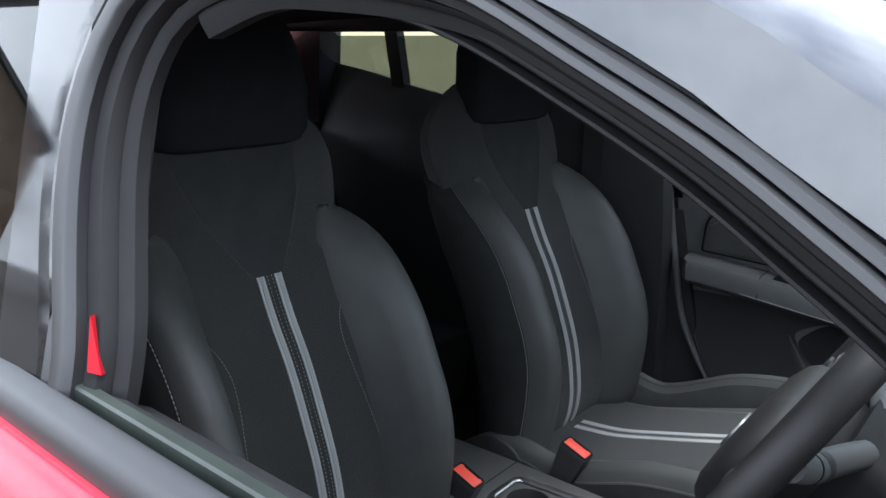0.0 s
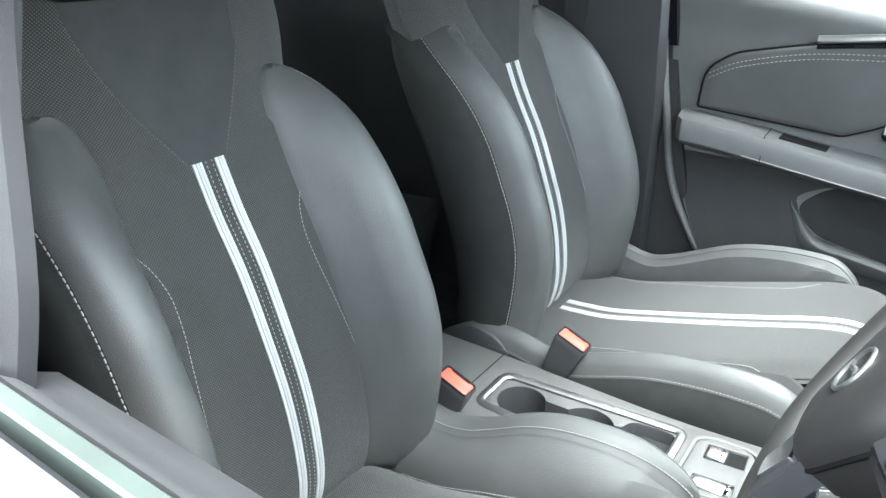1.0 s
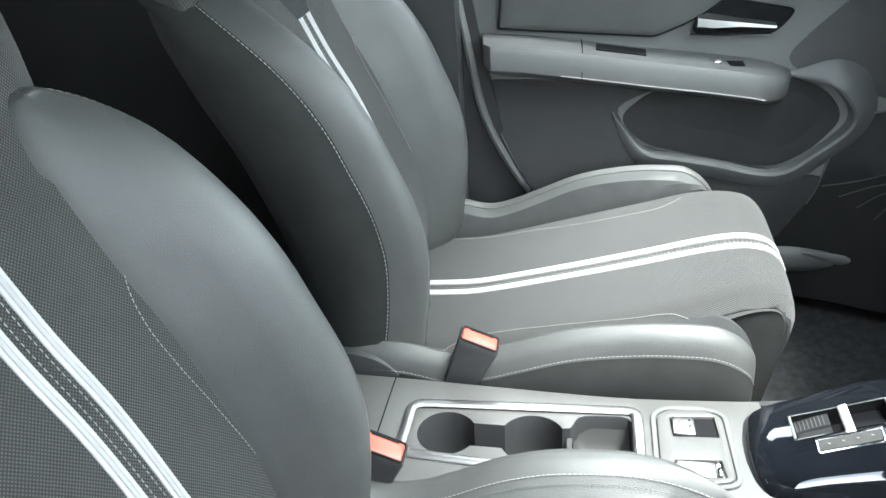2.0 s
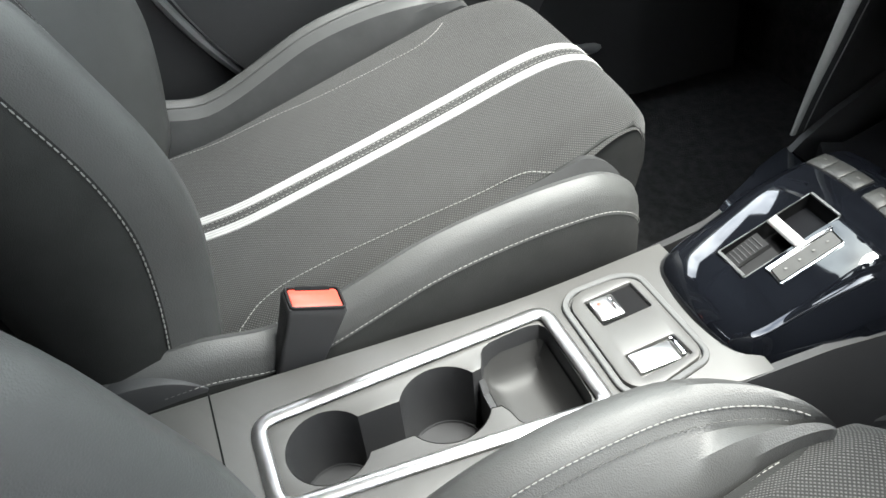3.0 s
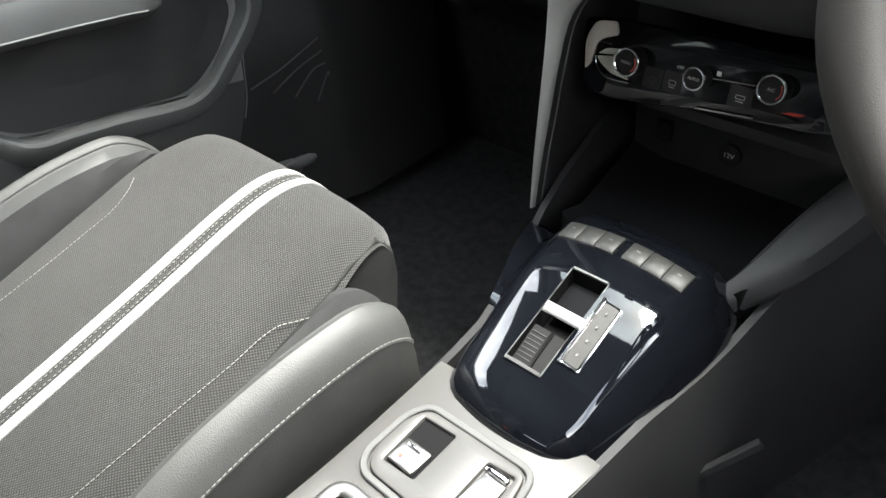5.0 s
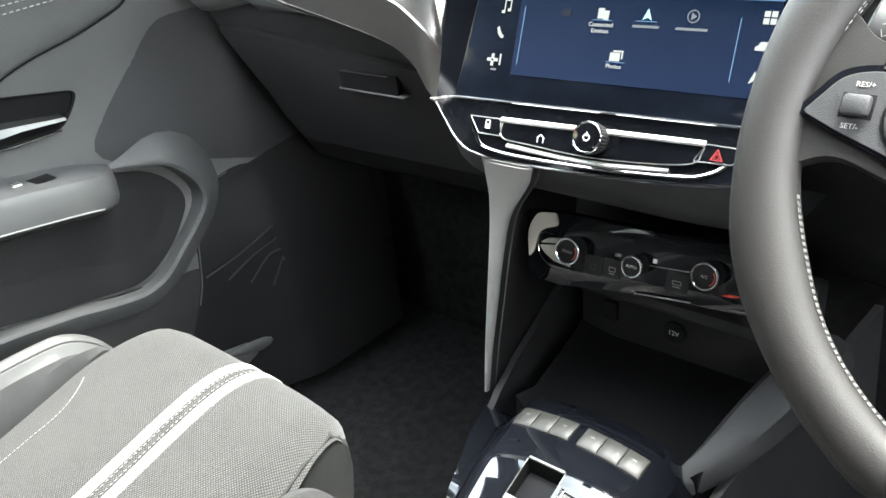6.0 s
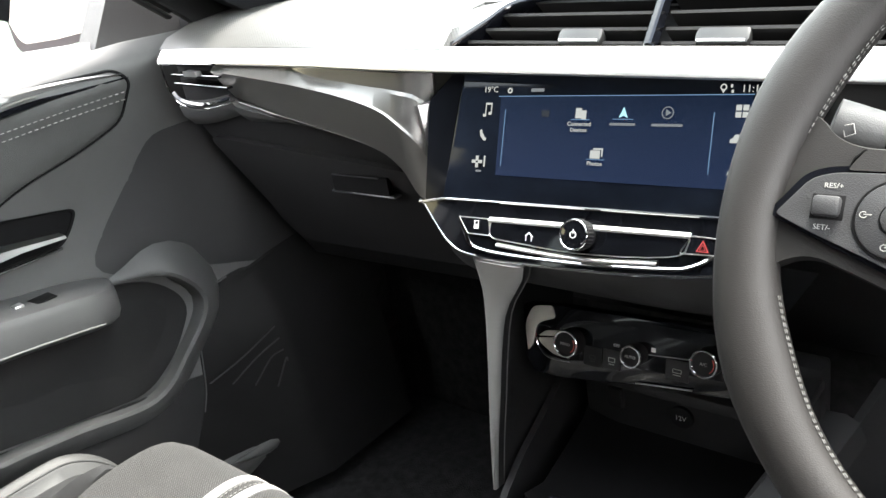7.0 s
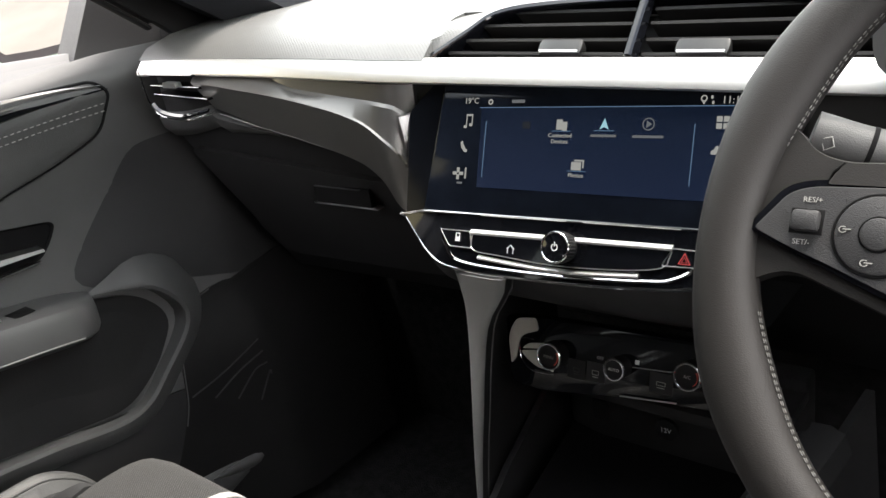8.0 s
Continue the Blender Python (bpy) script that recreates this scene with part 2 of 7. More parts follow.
def along(pairs, x):
    """Smooth value at x of a curve through (x, value) pairs."""
    xs = np.array([q[0] for q in pairs], float)
    ys = np.array([q[1] for q in pairs], float)
    grad = np.gradient(ys, xs)
    k = int(np.clip(np.searchsorted(xs, x) - 1, 0, len(xs) - 2))
    h = xs[k + 1] - xs[k]
    s = min(max((x - xs[k]) / h, 0), 1)
    return (2 * s**3 - 3 * s * s + 1) * ys[k] + (s**3 - 2 * s * s + s) * h * grad[k] + (3 * s * s - 2 * s**3) * ys[k + 1] + (s**3 - s * s) * h * grad[k + 1]


def loft(rows, closed=True, caps=True, bm=None, uv=False, mats=None):
    """A skin over rows of points (each row one section)."""
    bm = bm or bmesh.new()
    layer = bm.loops.layers.uv.verify() if uv else None
    grid = [[bm.verts.new(tuple(q)) for q in row] for row in rows]
    n = len(grid[0])
    flat = np.array([[tuple(q) for q in row] for row in rows], float)
    if uv:
        v = np.r_[0, np.cumsum(np.linalg.norm(np.diff(flat, axis=0), axis=2).mean(1))]
        mid = flat[len(flat) // 2]
        u = np.r_[0, np.cumsum(np.linalg.norm(np.diff(np.vstack([mid, mid[:1]]), axis=0), axis=1))]
    for a in range(len(grid) - 1):
        for b in range(n if closed else n - 1):
            c = (b + 1) % n
            f = bm.faces.new((grid[a][b], grid[a][c], grid[a + 1][c], grid[a + 1][b]))
            if mats is not None:
                f.material_index = mats[b]
            if uv:
                for lp, (s, t) in zip(f.loops, ((u[b], v[a]), (u[b + 1], v[a]), (u[b + 1], v[a + 1]), (u[b], v[a + 1]))):
                    lp[layer].uv = (s, t)
    if closed and caps:
        bm.faces.new(grid[0][::-1])
        bm.faces.new(grid[-1])
    return bm


def frames_along(path, up=(0, 0, 1)):
    path = [Vector(q) for q in path]
    out = []
    for k, q in enumerate(path):
        t = (path[min(k + 1, len(path) - 1)] - path[max(k - 1, 0)]).normalized()
        side = t.cross(Vector(up))
        side = side.normalized() if side.length > 1e-5 else Vector((1, 0, 0))
        out.append((q, side, side.cross(t).normalized()))
    return out


def strip(path, width, height, up=(0, 0, 1), bm=None, round_to=0, closed=False):
    """A bar of rectangular (or, with round_to sides, round) section along a path; up gives its broad side's way."""
    fr = frames_along(path, up)
    if closed:
        pts = [Vector(q) for q in path]
        fr = []
        for k, q in enumerate(pts):
            t = (pts[(k + 1) % len(pts)] - pts[k - 1]).normalized()
            side = t.cross(Vector(up)).normalized()
            fr.append((q, side, side.cross(t).normalized()))
    if round_to:
        ring = [(math.cos(2 * math.pi * k / round_to) * width / 2, math.sin(2 * math.pi * k / round_to) * height / 2) for k in range(round_to)]
    else:
        b = min(width, height) * 0.22
        w, h = width / 2, height / 2
        ring = [(-w, -h), (w, -h), (w, h - b), (w - b, h), (-w + b, h), (-w, h - b)]
    rows = [[q + s * a + u * c for a, c in ring] for q, s, u in fr]
    if closed:
        rows.append(rows[0])
    bm = loft(rows, True, not closed, bm)
    if closed:
        bmesh.ops.remove_doubles(bm, verts=bm.verts, dist=1e-6)
    return bm


def tube(path, radius, sides=10, bm=None, up=(0, 0, 1), closed=False):
    return strip(path, 2 * radius, 2 * radius, up, bm, sides, closed)


def box(lo, hi, bevel=0.003, bm=None, segments=2, m=None):
    own = bmesh.new()
    lo, hi = Vector(lo), Vector(hi)
    made = bmesh.ops.create_cube(own, size=1.0)["verts"]
    for v in made:
        v.co = Vector((lo[k] + (v.co[k] + 0.5) * (hi[k] - lo[k]) for k in range(3)))
    if bevel:
        bmesh.ops.bevel(own, geom=own.edges[:], offset=bevel, segments=segments, affect="EDGES", profile=0.5)
    if m is not None:
        own.transform(m)
    if bm is None:
        return own
    keep = bpy.data.meshes.new("scratch")
    own.to_mesh(keep)
    own.free()
    bm.from_mesh(keep)
    bpy.data.meshes.remove(keep)
    return bm


def rounded(corners, radius, steps=6):
    """A polygon with its corners rounded (2D)."""
    out = []
    n = len(corners)
    for k in range(n):
        p, a, c = (Vector((*corners[j % n], 0)) for j in (k, k - 1, k + 1))
        r = radius[k] if isinstance(radius, (list, tuple)) else radius
        da, dc = (a - p), (c - p)
        r = min(r, da.length * 0.49, dc.length * 0.49)
        s, e = p + da.normalized() * r, p + dc.normalized() * r
        for j in range(steps + 1):
            t = j / steps
            q = s * (1 - t) ** 2 + p * 2 * t * (1 - t) + e * t * t
            out.append((q.x, q.y))
    return out


def plate(outline, holes=(), thick=0.004, m=None, bevel=0.0, bm=None):
    """A flat plate from 2D outlines with holes, lying on z = 0 and reaching down by thick; m places it."""
    own = bmesh.new()
    edges = []
    for ring in (outline, *holes):
        vs = [own.verts.new((x, y, 0)) for x, y in ring]
        edges += [own.edges.new((vs[k], vs[(k + 1) % len(vs)])) for k in range(len(vs))]
    bmesh.ops.triangle_fill(own, use_beauty=True, use_dissolve=False, edges=edges, normal=(0, 0, 1))
    rim = [e for e in own.edges if len(e.link_faces) == 1]
    if thick:
        got = bmesh.ops.extrude_face_region(own, geom=own.faces[:])
        bmesh.ops.translate(own, verts=[g for g in got["geom"] if isinstance(g, bmesh.types.BMVert)], vec=(0, 0, -thick))
    if bevel:
        top = [e for e in own.edges if len(e.link_faces) == 2 and all(abs(v.co.z) < 1e-7 for v in e.verts) and any(abs(f.normal.z) < 0.5 for f in e.link_faces)]
        own.normal_update()
        top = [e for e in own.edges if all(abs(v.co.z) < 1e-7 for v in e.verts) and len(e.link_faces) == 2 and abs(e.link_faces[0].normal.z) + abs(e.link_faces[1].normal.z) < 1.5]
        bmesh.ops.bevel(own, geom=top, offset=bevel, segments=2, affect="EDGES", profile=0.5)
    if m is not None:
        own.transform(m)
    if bm is None:
        return own
    keep = bpy.data.meshes.new("scratch")
    own.to_mesh(keep)
    own.free()
    bm.from_mesh(keep)
    bpy.data.meshes.remove(keep)
    return bm


def disc(radius, depth, m, sides=32, bevel=0.001, bm=None):
    return plate([(radius * math.cos(2 * math.pi * k / sides), radius * math.sin(2 * math.pi * k / sides)) for k in range(sides)], (), depth, m, bevel, bm)


def stitches(path, length=0.005, gap=0.003, radius=0.0004, lift=(0, 0, 0)):
    """A seam of single stitches along a path."""
    p = np.array([tuple(q) for q in path], float) + np.array(lift)
    run = np.r_[0, np.cumsum(np.linalg.norm(np.diff(p, axis=0), axis=1))]
    bm = bmesh.new()
    s = 0.0
    while s + length < run[-1]:
        a, b = (Vector([np.interp(q, run, p[:, k]) for k in range(3)]) for q in (s, s + length))
        t = (b - a).normalized()
        side = t.cross(Vector((0.3, 0.2, 1))).normalized()
        up = side.cross(t)
        ring = [side * radius * 1.3, up * radius * 1.5, -side * radius * 1.3, -up * radius]
        loft([[a + q * 0.5 for q in ring], [a + t * length * 0.25 + q for q in ring], [b - t * length * 0.25 + q for q in ring], [b + q * 0.5 for q in ring]], bm=bm)
        s += length + gap
    return bm


def lettering(text, size, m, mat, parent, label="", name="lettering"):
    c = bpy.data.curves.new(name, "FONT")
    c.body, c.size, c.extrude, c.align_x, c.align_y = text, size, 0.0002, "CENTER", "CENTER"
    c.resolution_u = 2
    me = bpy.data.meshes.new_from_object(bpy.data.objects.new("scratch", c))
    me.materials.append(mat)
    ob = new(name, me)
    ob.matrix_world = m
    ob.parent = parent
    if label:
        ob["label"] = label
    return ob


# ---- ground ----
GROUND = material("pale_block_paving", (0.085, 0.078, 0.067), 0.9, vary=0.25, scale=1.2, bump=0.6, bump_scale=60)
bm = bmesh.new()
bmesh.ops.create_grid(bm, x_segments=2, y_segments=2, size=400)
tagged(finish("ground", bm, GROUND), "pale brownish paved yard under the car", "ground", kind="structure")

# ---- car shell ----
SHELL = thing("hatchback", "red hatchback body with a black roof and pillars", "car")


def tumble(z):
    """The side windows' lean: how far out the glass stands at a height."""
    return 0.745 - 0.28 * (z - 0.96)


def side(y, z, out=0.0, s=1):
    return Vector((s * (tumble(z) + out), y, z))


# the ring of the front side window, from the sill's rear end over the roof rail to the mirror corner
WINDOW = [(0.178, 0.935), (0.177, 0.985), (0.169, 1.03), (0.134, 1.152), (0.134, 1.221), (0.163, 1.262), (0.235, 1.284), (0.301, 1.283), (0.387, 1.275), (0.461, 1.259), (0.546, 1.223), (0.617, 1.189), (0.676, 1.154), (0.719, 1.127), (0.80, 1.07), (0.90, 0.995), (0.95, 0.955)]


def rail(offsets, s=1, count=70, base=None):
    """Bands that run round the window: offsets are (away from the opening, outwards) pairs of one section.
    The frame is broad at the rear pillar and slim along the roof."""
    base = WINDOW if base is None else base
    base = spline(base if s > 0 else base[3:], count)
    rows = []
    for k, (y, z) in enumerate(base):
        d = base[min(k + 1, count - 1)] - base[max(k - 1, 0)]
        d = d / np.linalg.norm(d)
        ny, nz = -d[1], d[0]
        w = along([(0.0, 1.3), (0.22, 1.3), (0.36, 0.75), (0.5, 0.46), (0.75, 0.36), (1.0, 0.36)], k / (count - 1))
        rows.append([side(y + ny * a * w, z + nz * a * w, o, s) for a, o in offsets])
    return loft(rows)


# the weatherstrip on the body, further in than the frame
STRIP = [(0.110, 0.91), (0.107, 0.952), (0.100, 0.996), (0.060, 1.14), (0.058, 1.217), (0.088, 1.262), (0.168, 1.288), (0.243, 1.286), (0.339, 1.278), (0.422, 1.259), (0.518, 1.219), (0.598, 1.181), (0.665, 1.141), (0.713, 1.111), (0.80, 1.05)]
DOORS = {}
for s in (1, -1):
    door = thing("door_1" if s > 0 else "door_2", "red front door with its window wound down" if s > 0 else "front door with a grey lining, armrest and pocket", "car door", "front doors", "structure")
    DOORS[s] = door
    part("door_frame", rail([(0.050, -0.03), (0.050, 0.000), (0.054, 0.006), (0.058, 0.008), (0.069, 0.008), (0.072, 0.004), (0.072, -0.03)], s), FRAME_MAT, door, "satin black window frame")
    part("frame_lip", rail([(0.075, -0.02), (0.075, 0.001), (0.078, 0.004), (0.092, 0.004), (0.095, 0.0), (0.095, -0.03)], s), FRAME_MAT, door)
    part("window_seal", rail([(0.030, -0.035), (0.030, -0.02), (0.034, -0.010), (0.046, -0.008), (0.052, -0.012), (0.052, -0.035)], s), RUBBER, door, "black rubber window channel")
    part("inner_frame", rail([(0.016, -0.04), (0.017, -0.028), (0.022, -0.024), (0.028, -0.022), (0.033, -0.028), (0.033, -0.04)], s), BLACK_GRILLE, door)
    ringlet = [(0.008 + 0.009 * math.cos(a), -0.052 + 0.009 * math.sin(a)) for a in np.linspace(0, 2 * math.pi, 10, endpoint=False)]
    part("weatherstrip", rail(ringlet, s, base=STRIP), BLACK_GRILLE, SHELL, "dark tubular weatherstrip")
    ringlet = [(0.034 + 0.010 * math.cos(a), -0.048 + 0.008 * math.sin(a)) for a in np.linspace(0, 2 * math.pi, 10, endpoint=False)]
    part("weatherstrip", rail(ringlet, s, base=STRIP), RUBBER, SHELL, "black tubular weatherstrip")
    part("roof_gutter", rail([(0.096, -0.03), (0.096, -0.008), (0.122, -0.008), (0.122, -0.03)], s), RUBBER, SHELL)
    band = spline(WINDOW[5:], 40)
    rows = []
    for k in range(40):
        d = band[min(k + 1, 39)] - band[max(k - 1, 0)]
        ny, nz = -d[1] / np.linalg.norm(d), d[0] / np.linalg.norm(d)
        rows.append([side(band[k][0] + ny * a, band[k][1] + nz * a, o, s) for a, o in ((-0.003, -0.056), (-0.003, -0.042), (0.010, -0.034), (0.022, -0.030), (0.075, -0.022), (0.075, -0.048))])
    part("frame_filler", loft(rows), RUBBER, SHELL, "black seal over the door")
    # sill: inner trim, glass slot, waist strip, then the painted skin below
    ys = np.linspace(-0.02, 1.02, 24)

    def sill(points, y):
        return [(s * (x + 0.05 * (y - 0.15)), y, z) for x, z in points]

    if s > 0:
        part("inner_sill", loft([sill([(0.662, 0.86), (0.667, 0.908), (0.674, 0.920), (0.690, 0.929), (0.708, 0.942), (0.718, 0.955), (0.724, 0.957), (0.726, 0.95), (0.726, 0.86)], y) for y in ys[3:]]), PLASTIC, door, "dark soft sill")
    part("waist_strip", loft([sill([(0.749, 0.90), (0.749, 0.955), (0.755, 0.961), (0.768, 0.958), (0.780, 0.946), (0.785, 0.930), (0.780, 0.90)], y) for y in ys]), FRAME_MAT, door, "satin black waist moulding")
    part("outer_skin", loft([sill([(0.77, 0.925), (0.786, 0.930), (0.800, 0.926), (0.822, 0.905), (0.832, 0.87), (0.835, 0.78), (0.80, 0.70), (0.815, 0.55), (0.80, 0.35), (0.76, 0.30), (0.75, 0.35), (0.77, 0.85)], y) for y in np.linspace(0.02, 1.05, 14)]), RED_PAINT, door, "glossy red door skin")
    if s > 0:
        part("window_pane", loft([sill([(0.729, 0.90), (0.729, 0.961), (0.731, 0.9635), (0.741, 0.9635), (0.743, 0.961), (0.743, 0.90)], y) for y in np.linspace(0.06, 0.95, 12)]), material("green_glass_edge", (0.030, 0.036, 0.032), 0.4, vary=0.35, scale=9, spec=0.3), door, "green-tinted top edge of the lowered window")
    # pillar behind the door and the red door opening inside
    part("b_pillar_cover", loft([[side(-0.02 - 0.10 * (z - 0.95), z, -0.02, s), side(-0.02 - 0.10 * (z - 0.95), z, 0.004, s), side(0.068 - 0.05 * (z - 0.95), z, 0.004, s), side(0.068 - 0.05 * (z - 0.95), z, -0.03, s)] for z in np.linspace(0.93, 1.33, 8)]), PIANO, SHELL, "gloss black pillar cover")
    if s > 0:
        part("door_jamb", loft([[side(y, 0.6, -0.10, s), side(y, 0.93, -0.050, s), side(y, 1.06, -0.045, s), side(y, 1.06, -0.06, s), side(y, 0.6, -0.13, s)] for y in (0.02, 0.085)]), RED_PAINT, SHELL, "red door jamb")
    part("inner_b_pillar", loft([[side(y, 0.27, -0.25, s), side(y, 0.8, -0.12, s), side(y, 1.05, -0.085, s), side(y, 1.33, -0.07, s), side(y, 1.33, -0.02, s), side(y, 0.27, -0.1, s)] for y in (-0.27, -0.2, 0.0, 0.055)]), PLASTIC, SHELL, "dark pillar trim")
    part("rear_side", loft([[(s * x, y, z) for x, z in ((0.76, 0.3), (0.80, 0.35), (0.815, 0.55), (0.80, 0.70), (0.83, 0.80), (0.825, 0.88), (0.79, 0.93), (0.75, 0.955), (0.70, 0.955), (0.75, 0.85))] for y in np.linspace(-1.7, 0.01, 10)]), RED_PAINT, SHELL, "red rear side")
    part("side_wall", box((0.765 if s > 0 else -0.79, -1.8, 0.2), (0.79 if s > 0 else -0.765, 1.2, 0.88), 0.0), PLASTIC, SHELL)
    part("sill_side", loft([[(s * 0.732, -0.3, z), (s * 0.732, y, z), (s * 0.746, y, z), (s * 0.746, -0.3, z)] for z, y in ((0.2, 0.33), (0.30, 0.31), (0.45, 0.235), (0.516, 0.186), (0.62, 0.128), (0.80, 0.086), (0.9, 0.07))]), FOOTWELL, SHELL)
    part("rear_lining", loft([[(s * x, y, z + (0.0 if z < 0.9 else along([(-1.8, 0.26), (-0.85, 0.195), (-0.69, 0.16), (-0.54, 0.135), (-0.1, 0.10)], y))) for x, z in ((0.66, 0.27), (0.66, 0.7), (0.655, 0.95), (0.665, 0.995), (0.70, 0.99), (0.735, 0.27))] for y in np.linspace(-1.78, -0.1, 12)]), PLASTIC, SHELL, "dark rear lining")
    part("rear_roof_rail", loft([[side(y, 1.30, -0.05, s), side(y, 1.30, 0.004, s), side(y, 1.36, 0.004, s), side(y, 1.37, -0.06, s)] for y in np.linspace(-1.7, 0.06, 10)]), FRAME_MAT, SHELL)
    part("rear_glass", loft([[side(y, 0.95, -0.006, s), side(y, 1.29, -0.006, s), side(y, 1.29, -0.01, s), side(y, 0.95, -0.01, s)] for y in (-1.08, -0.02)]), DARK_GLASS, SHELL, "tinted rear side window")
    part("quarter_post", loft([[side(y0, z, -0.03, s), side(y0, z, 0.0, s), side(y0 + 0.045, z, 0.0, s), side(y0 + 0.045, z, -0.03, s)] for y0, z in ((-0.78, 0.95), (-0.76, 1.3))]), FRAME_MAT, SHELL)
    part("rear_pillar", loft([[side(y, 1.0, -0.08, s), side(y, 1.0, 0.005, s), side(y + 0.1, 1.3, 0.005, s), side(y + 0.1, 1.3, -0.08, s)] for y in (-1.7, -1.06)]), BLACK_PAINT, SHELL)
    # front pillar from the roof to the windscreen's foot
    pillar = spline([(0.0, 1.352), (0.25, 1.355), (0.42, 1.345), (0.53, 1.318), (0.642, 1.267), (0.702, 1.231), (0.9, 1.12), (1.12, 1.0)], 30)
    part("a_pillar", loft([[Vector((s * (tumble(z) - 0.13), y + 0.03, z - 0.015)), Vector((s * (tumble(z) - 0.10), y + 0.045, z + 0.006)), Vector((s * (tumble(z) - 0.06), y + 0.03, z + 0.014)), Vector((s * (tumble(z) + 0.002), y - 0.005, z)), Vector((s * (tumble(z) + 0.005), y - 0.035, z - 0.03)), Vector((s * (tumble(z) - 0.03), y - 0.05, z - 0.04)), Vector((s * (tumble(z) - 0.12), y - 0.01, z - 0.05))] for y, z in pillar]), BLACK_PAINT, SHELL, "gloss black front pillar")
    part("inner_a_pillar", loft([[Vector((s * (tumble(z) - 0.05), y - 0.05, z - 0.05)), Vector((s * (tumble(z) - 0.10), y - 0.06, z - 0.055)), Vector((s * (tumble(z) - 0.15), y - 0.02, z - 0.04)), Vector((s * (tumble(z) - 0.14), y + 0.02, z - 0.018)), Vector((s * (tumble(z) - 0.05), y, z - 0.02))] for y, z in pillar]), HEADLINER, SHELL)

part("head_rail", loft([[side(y, z - 0.115, -0.050, -1), side(y, z - 0.11, -0.028, -1), side(y, z + 0.03, -0.028, -1), side(y, z + 0.03, -0.13, -1), side(y, z - 0.02, -0.12, -1)] for y, z in spline([(-0.25, 1.29), (0.1, 1.29), (0.30, 1.283), (0.46, 1.259), (0.60, 1.20)], 16)]), HEADLINER, SHELL, "dark roof edge trim")

# roof, windscreen, bulkhead, tail
xs = np.linspace(-1, 1, 13)
part("roof", loft([[Vector((0.66 * x, y, z + 0.045 * (1 - x * x))) for x in xs] + [Vector((0.66 * x, y, z - 0.03 + 0.045 * (1 - x * x))) for x in xs[::-1]] for y, z in spline([(-1.8, 1.3), (-1.2, 1.37), (-0.5, 1.39), (0.1, 1.38), (0.38, 1.365)], 14)]), [BLACK_PAINT], SHELL, "gloss black roof")
part("headlining", loft([[Vector((0.66 * x, y, z + 0.04 * (1 - x * x))) for x in xs] + [Vector((0.66 * x, y, z - 0.015 + 0.04 * (1 - x * x))) for x in xs[::-1]] for y, z in spline([(-1.75, 1.26), (-1.2, 1.325), (-0.5, 1.345), (0.1, 1.335), (0.36, 1.325)], 12)]), HEADLINER, SHELL, "dark headlining")
part("windscreen_header", loft([[Vector((0.60 * x, y, z + 0.04 * (1 - x * x))) for x in xs] + [Vector((0.60 * x, y, z - 0.012 + 0.04 * (1 - x * x))) for x in xs[::-1]] for y, z in ((0.34, 1.327), (0.43, 1.315), (0.50, 1.293), (0.515, 1.287))]), HEADLINER, SHELL, "dark windscreen header")
part("windscreen", loft([[Vector(((0.55 + 0.12 * t) * x, 0.40 + 0.78 * t + 0.10 * t * (1 - x * x), 1.37 - 0.34 * t + 0.04 * (1 - x * x))) for x in xs] + [Vector(((0.55 + 0.12 * t) * x, 0.40 + 0.78 * t + 0.10 * t * (1 - x * x), 1.366 - 0.34 * t + 0.04 * (1 - x * x))) for x in xs[::-1]] for t in np.linspace(0, 1, 10)]), GLASS, SHELL, "curved windscreen")
part("rear_end", box((-0.7, -1.85, 0.3), (0.7, -1.7, 1.0), 0.04), RED_PAINT, SHELL)
part("bonnet", loft([[Vector((0.74 * x, y, z + 0.05 * (1 - x * x))) for x in xs] + [Vector((0.74 * x, y, 0.4)) for x in xs[::-1]] for y, z in ((1.2, 1.0), (1.5, 0.98), (1.9, 0.9), (2.05, 0.7))]), RED_PAINT, SHELL, "red bonnet")
part("floor_pan", box((-0.78, -1.8, 0.2), (0.78, 1.3, 0.27), 0.01), CARPET, SHELL, "black carpeted floor")
part("firewall", box((-0.78, 1.12, 0.25), (0.78, 1.2, 1.0), 0.02), CARPET, SHELL)
for x in (-0.70, 0.70):
    for y in (-1.25, 1.45):
        part("road_wheel", loft([[(x + o * (1 if x > 0 else -1), y + r * math.cos(a), 0.305 + r * math.sin(a)) for a in np.linspace(0, 2 * math.pi, 40, endpoint=False)] for o, r in ((-0.09, 0.20), (-0.095, 0.28), (-0.08, 0.305), (0.07, 0.305), (0.09, 0.285), (0.092, 0.21), (0.07, 0.19))]), RUBBER, SHELL, "black tyre on a dark wheel")
for ob in SHELL.children:
    if ob.name.startswith(("windscreen", "rear_glass")):
        ob.visible_shadow = False

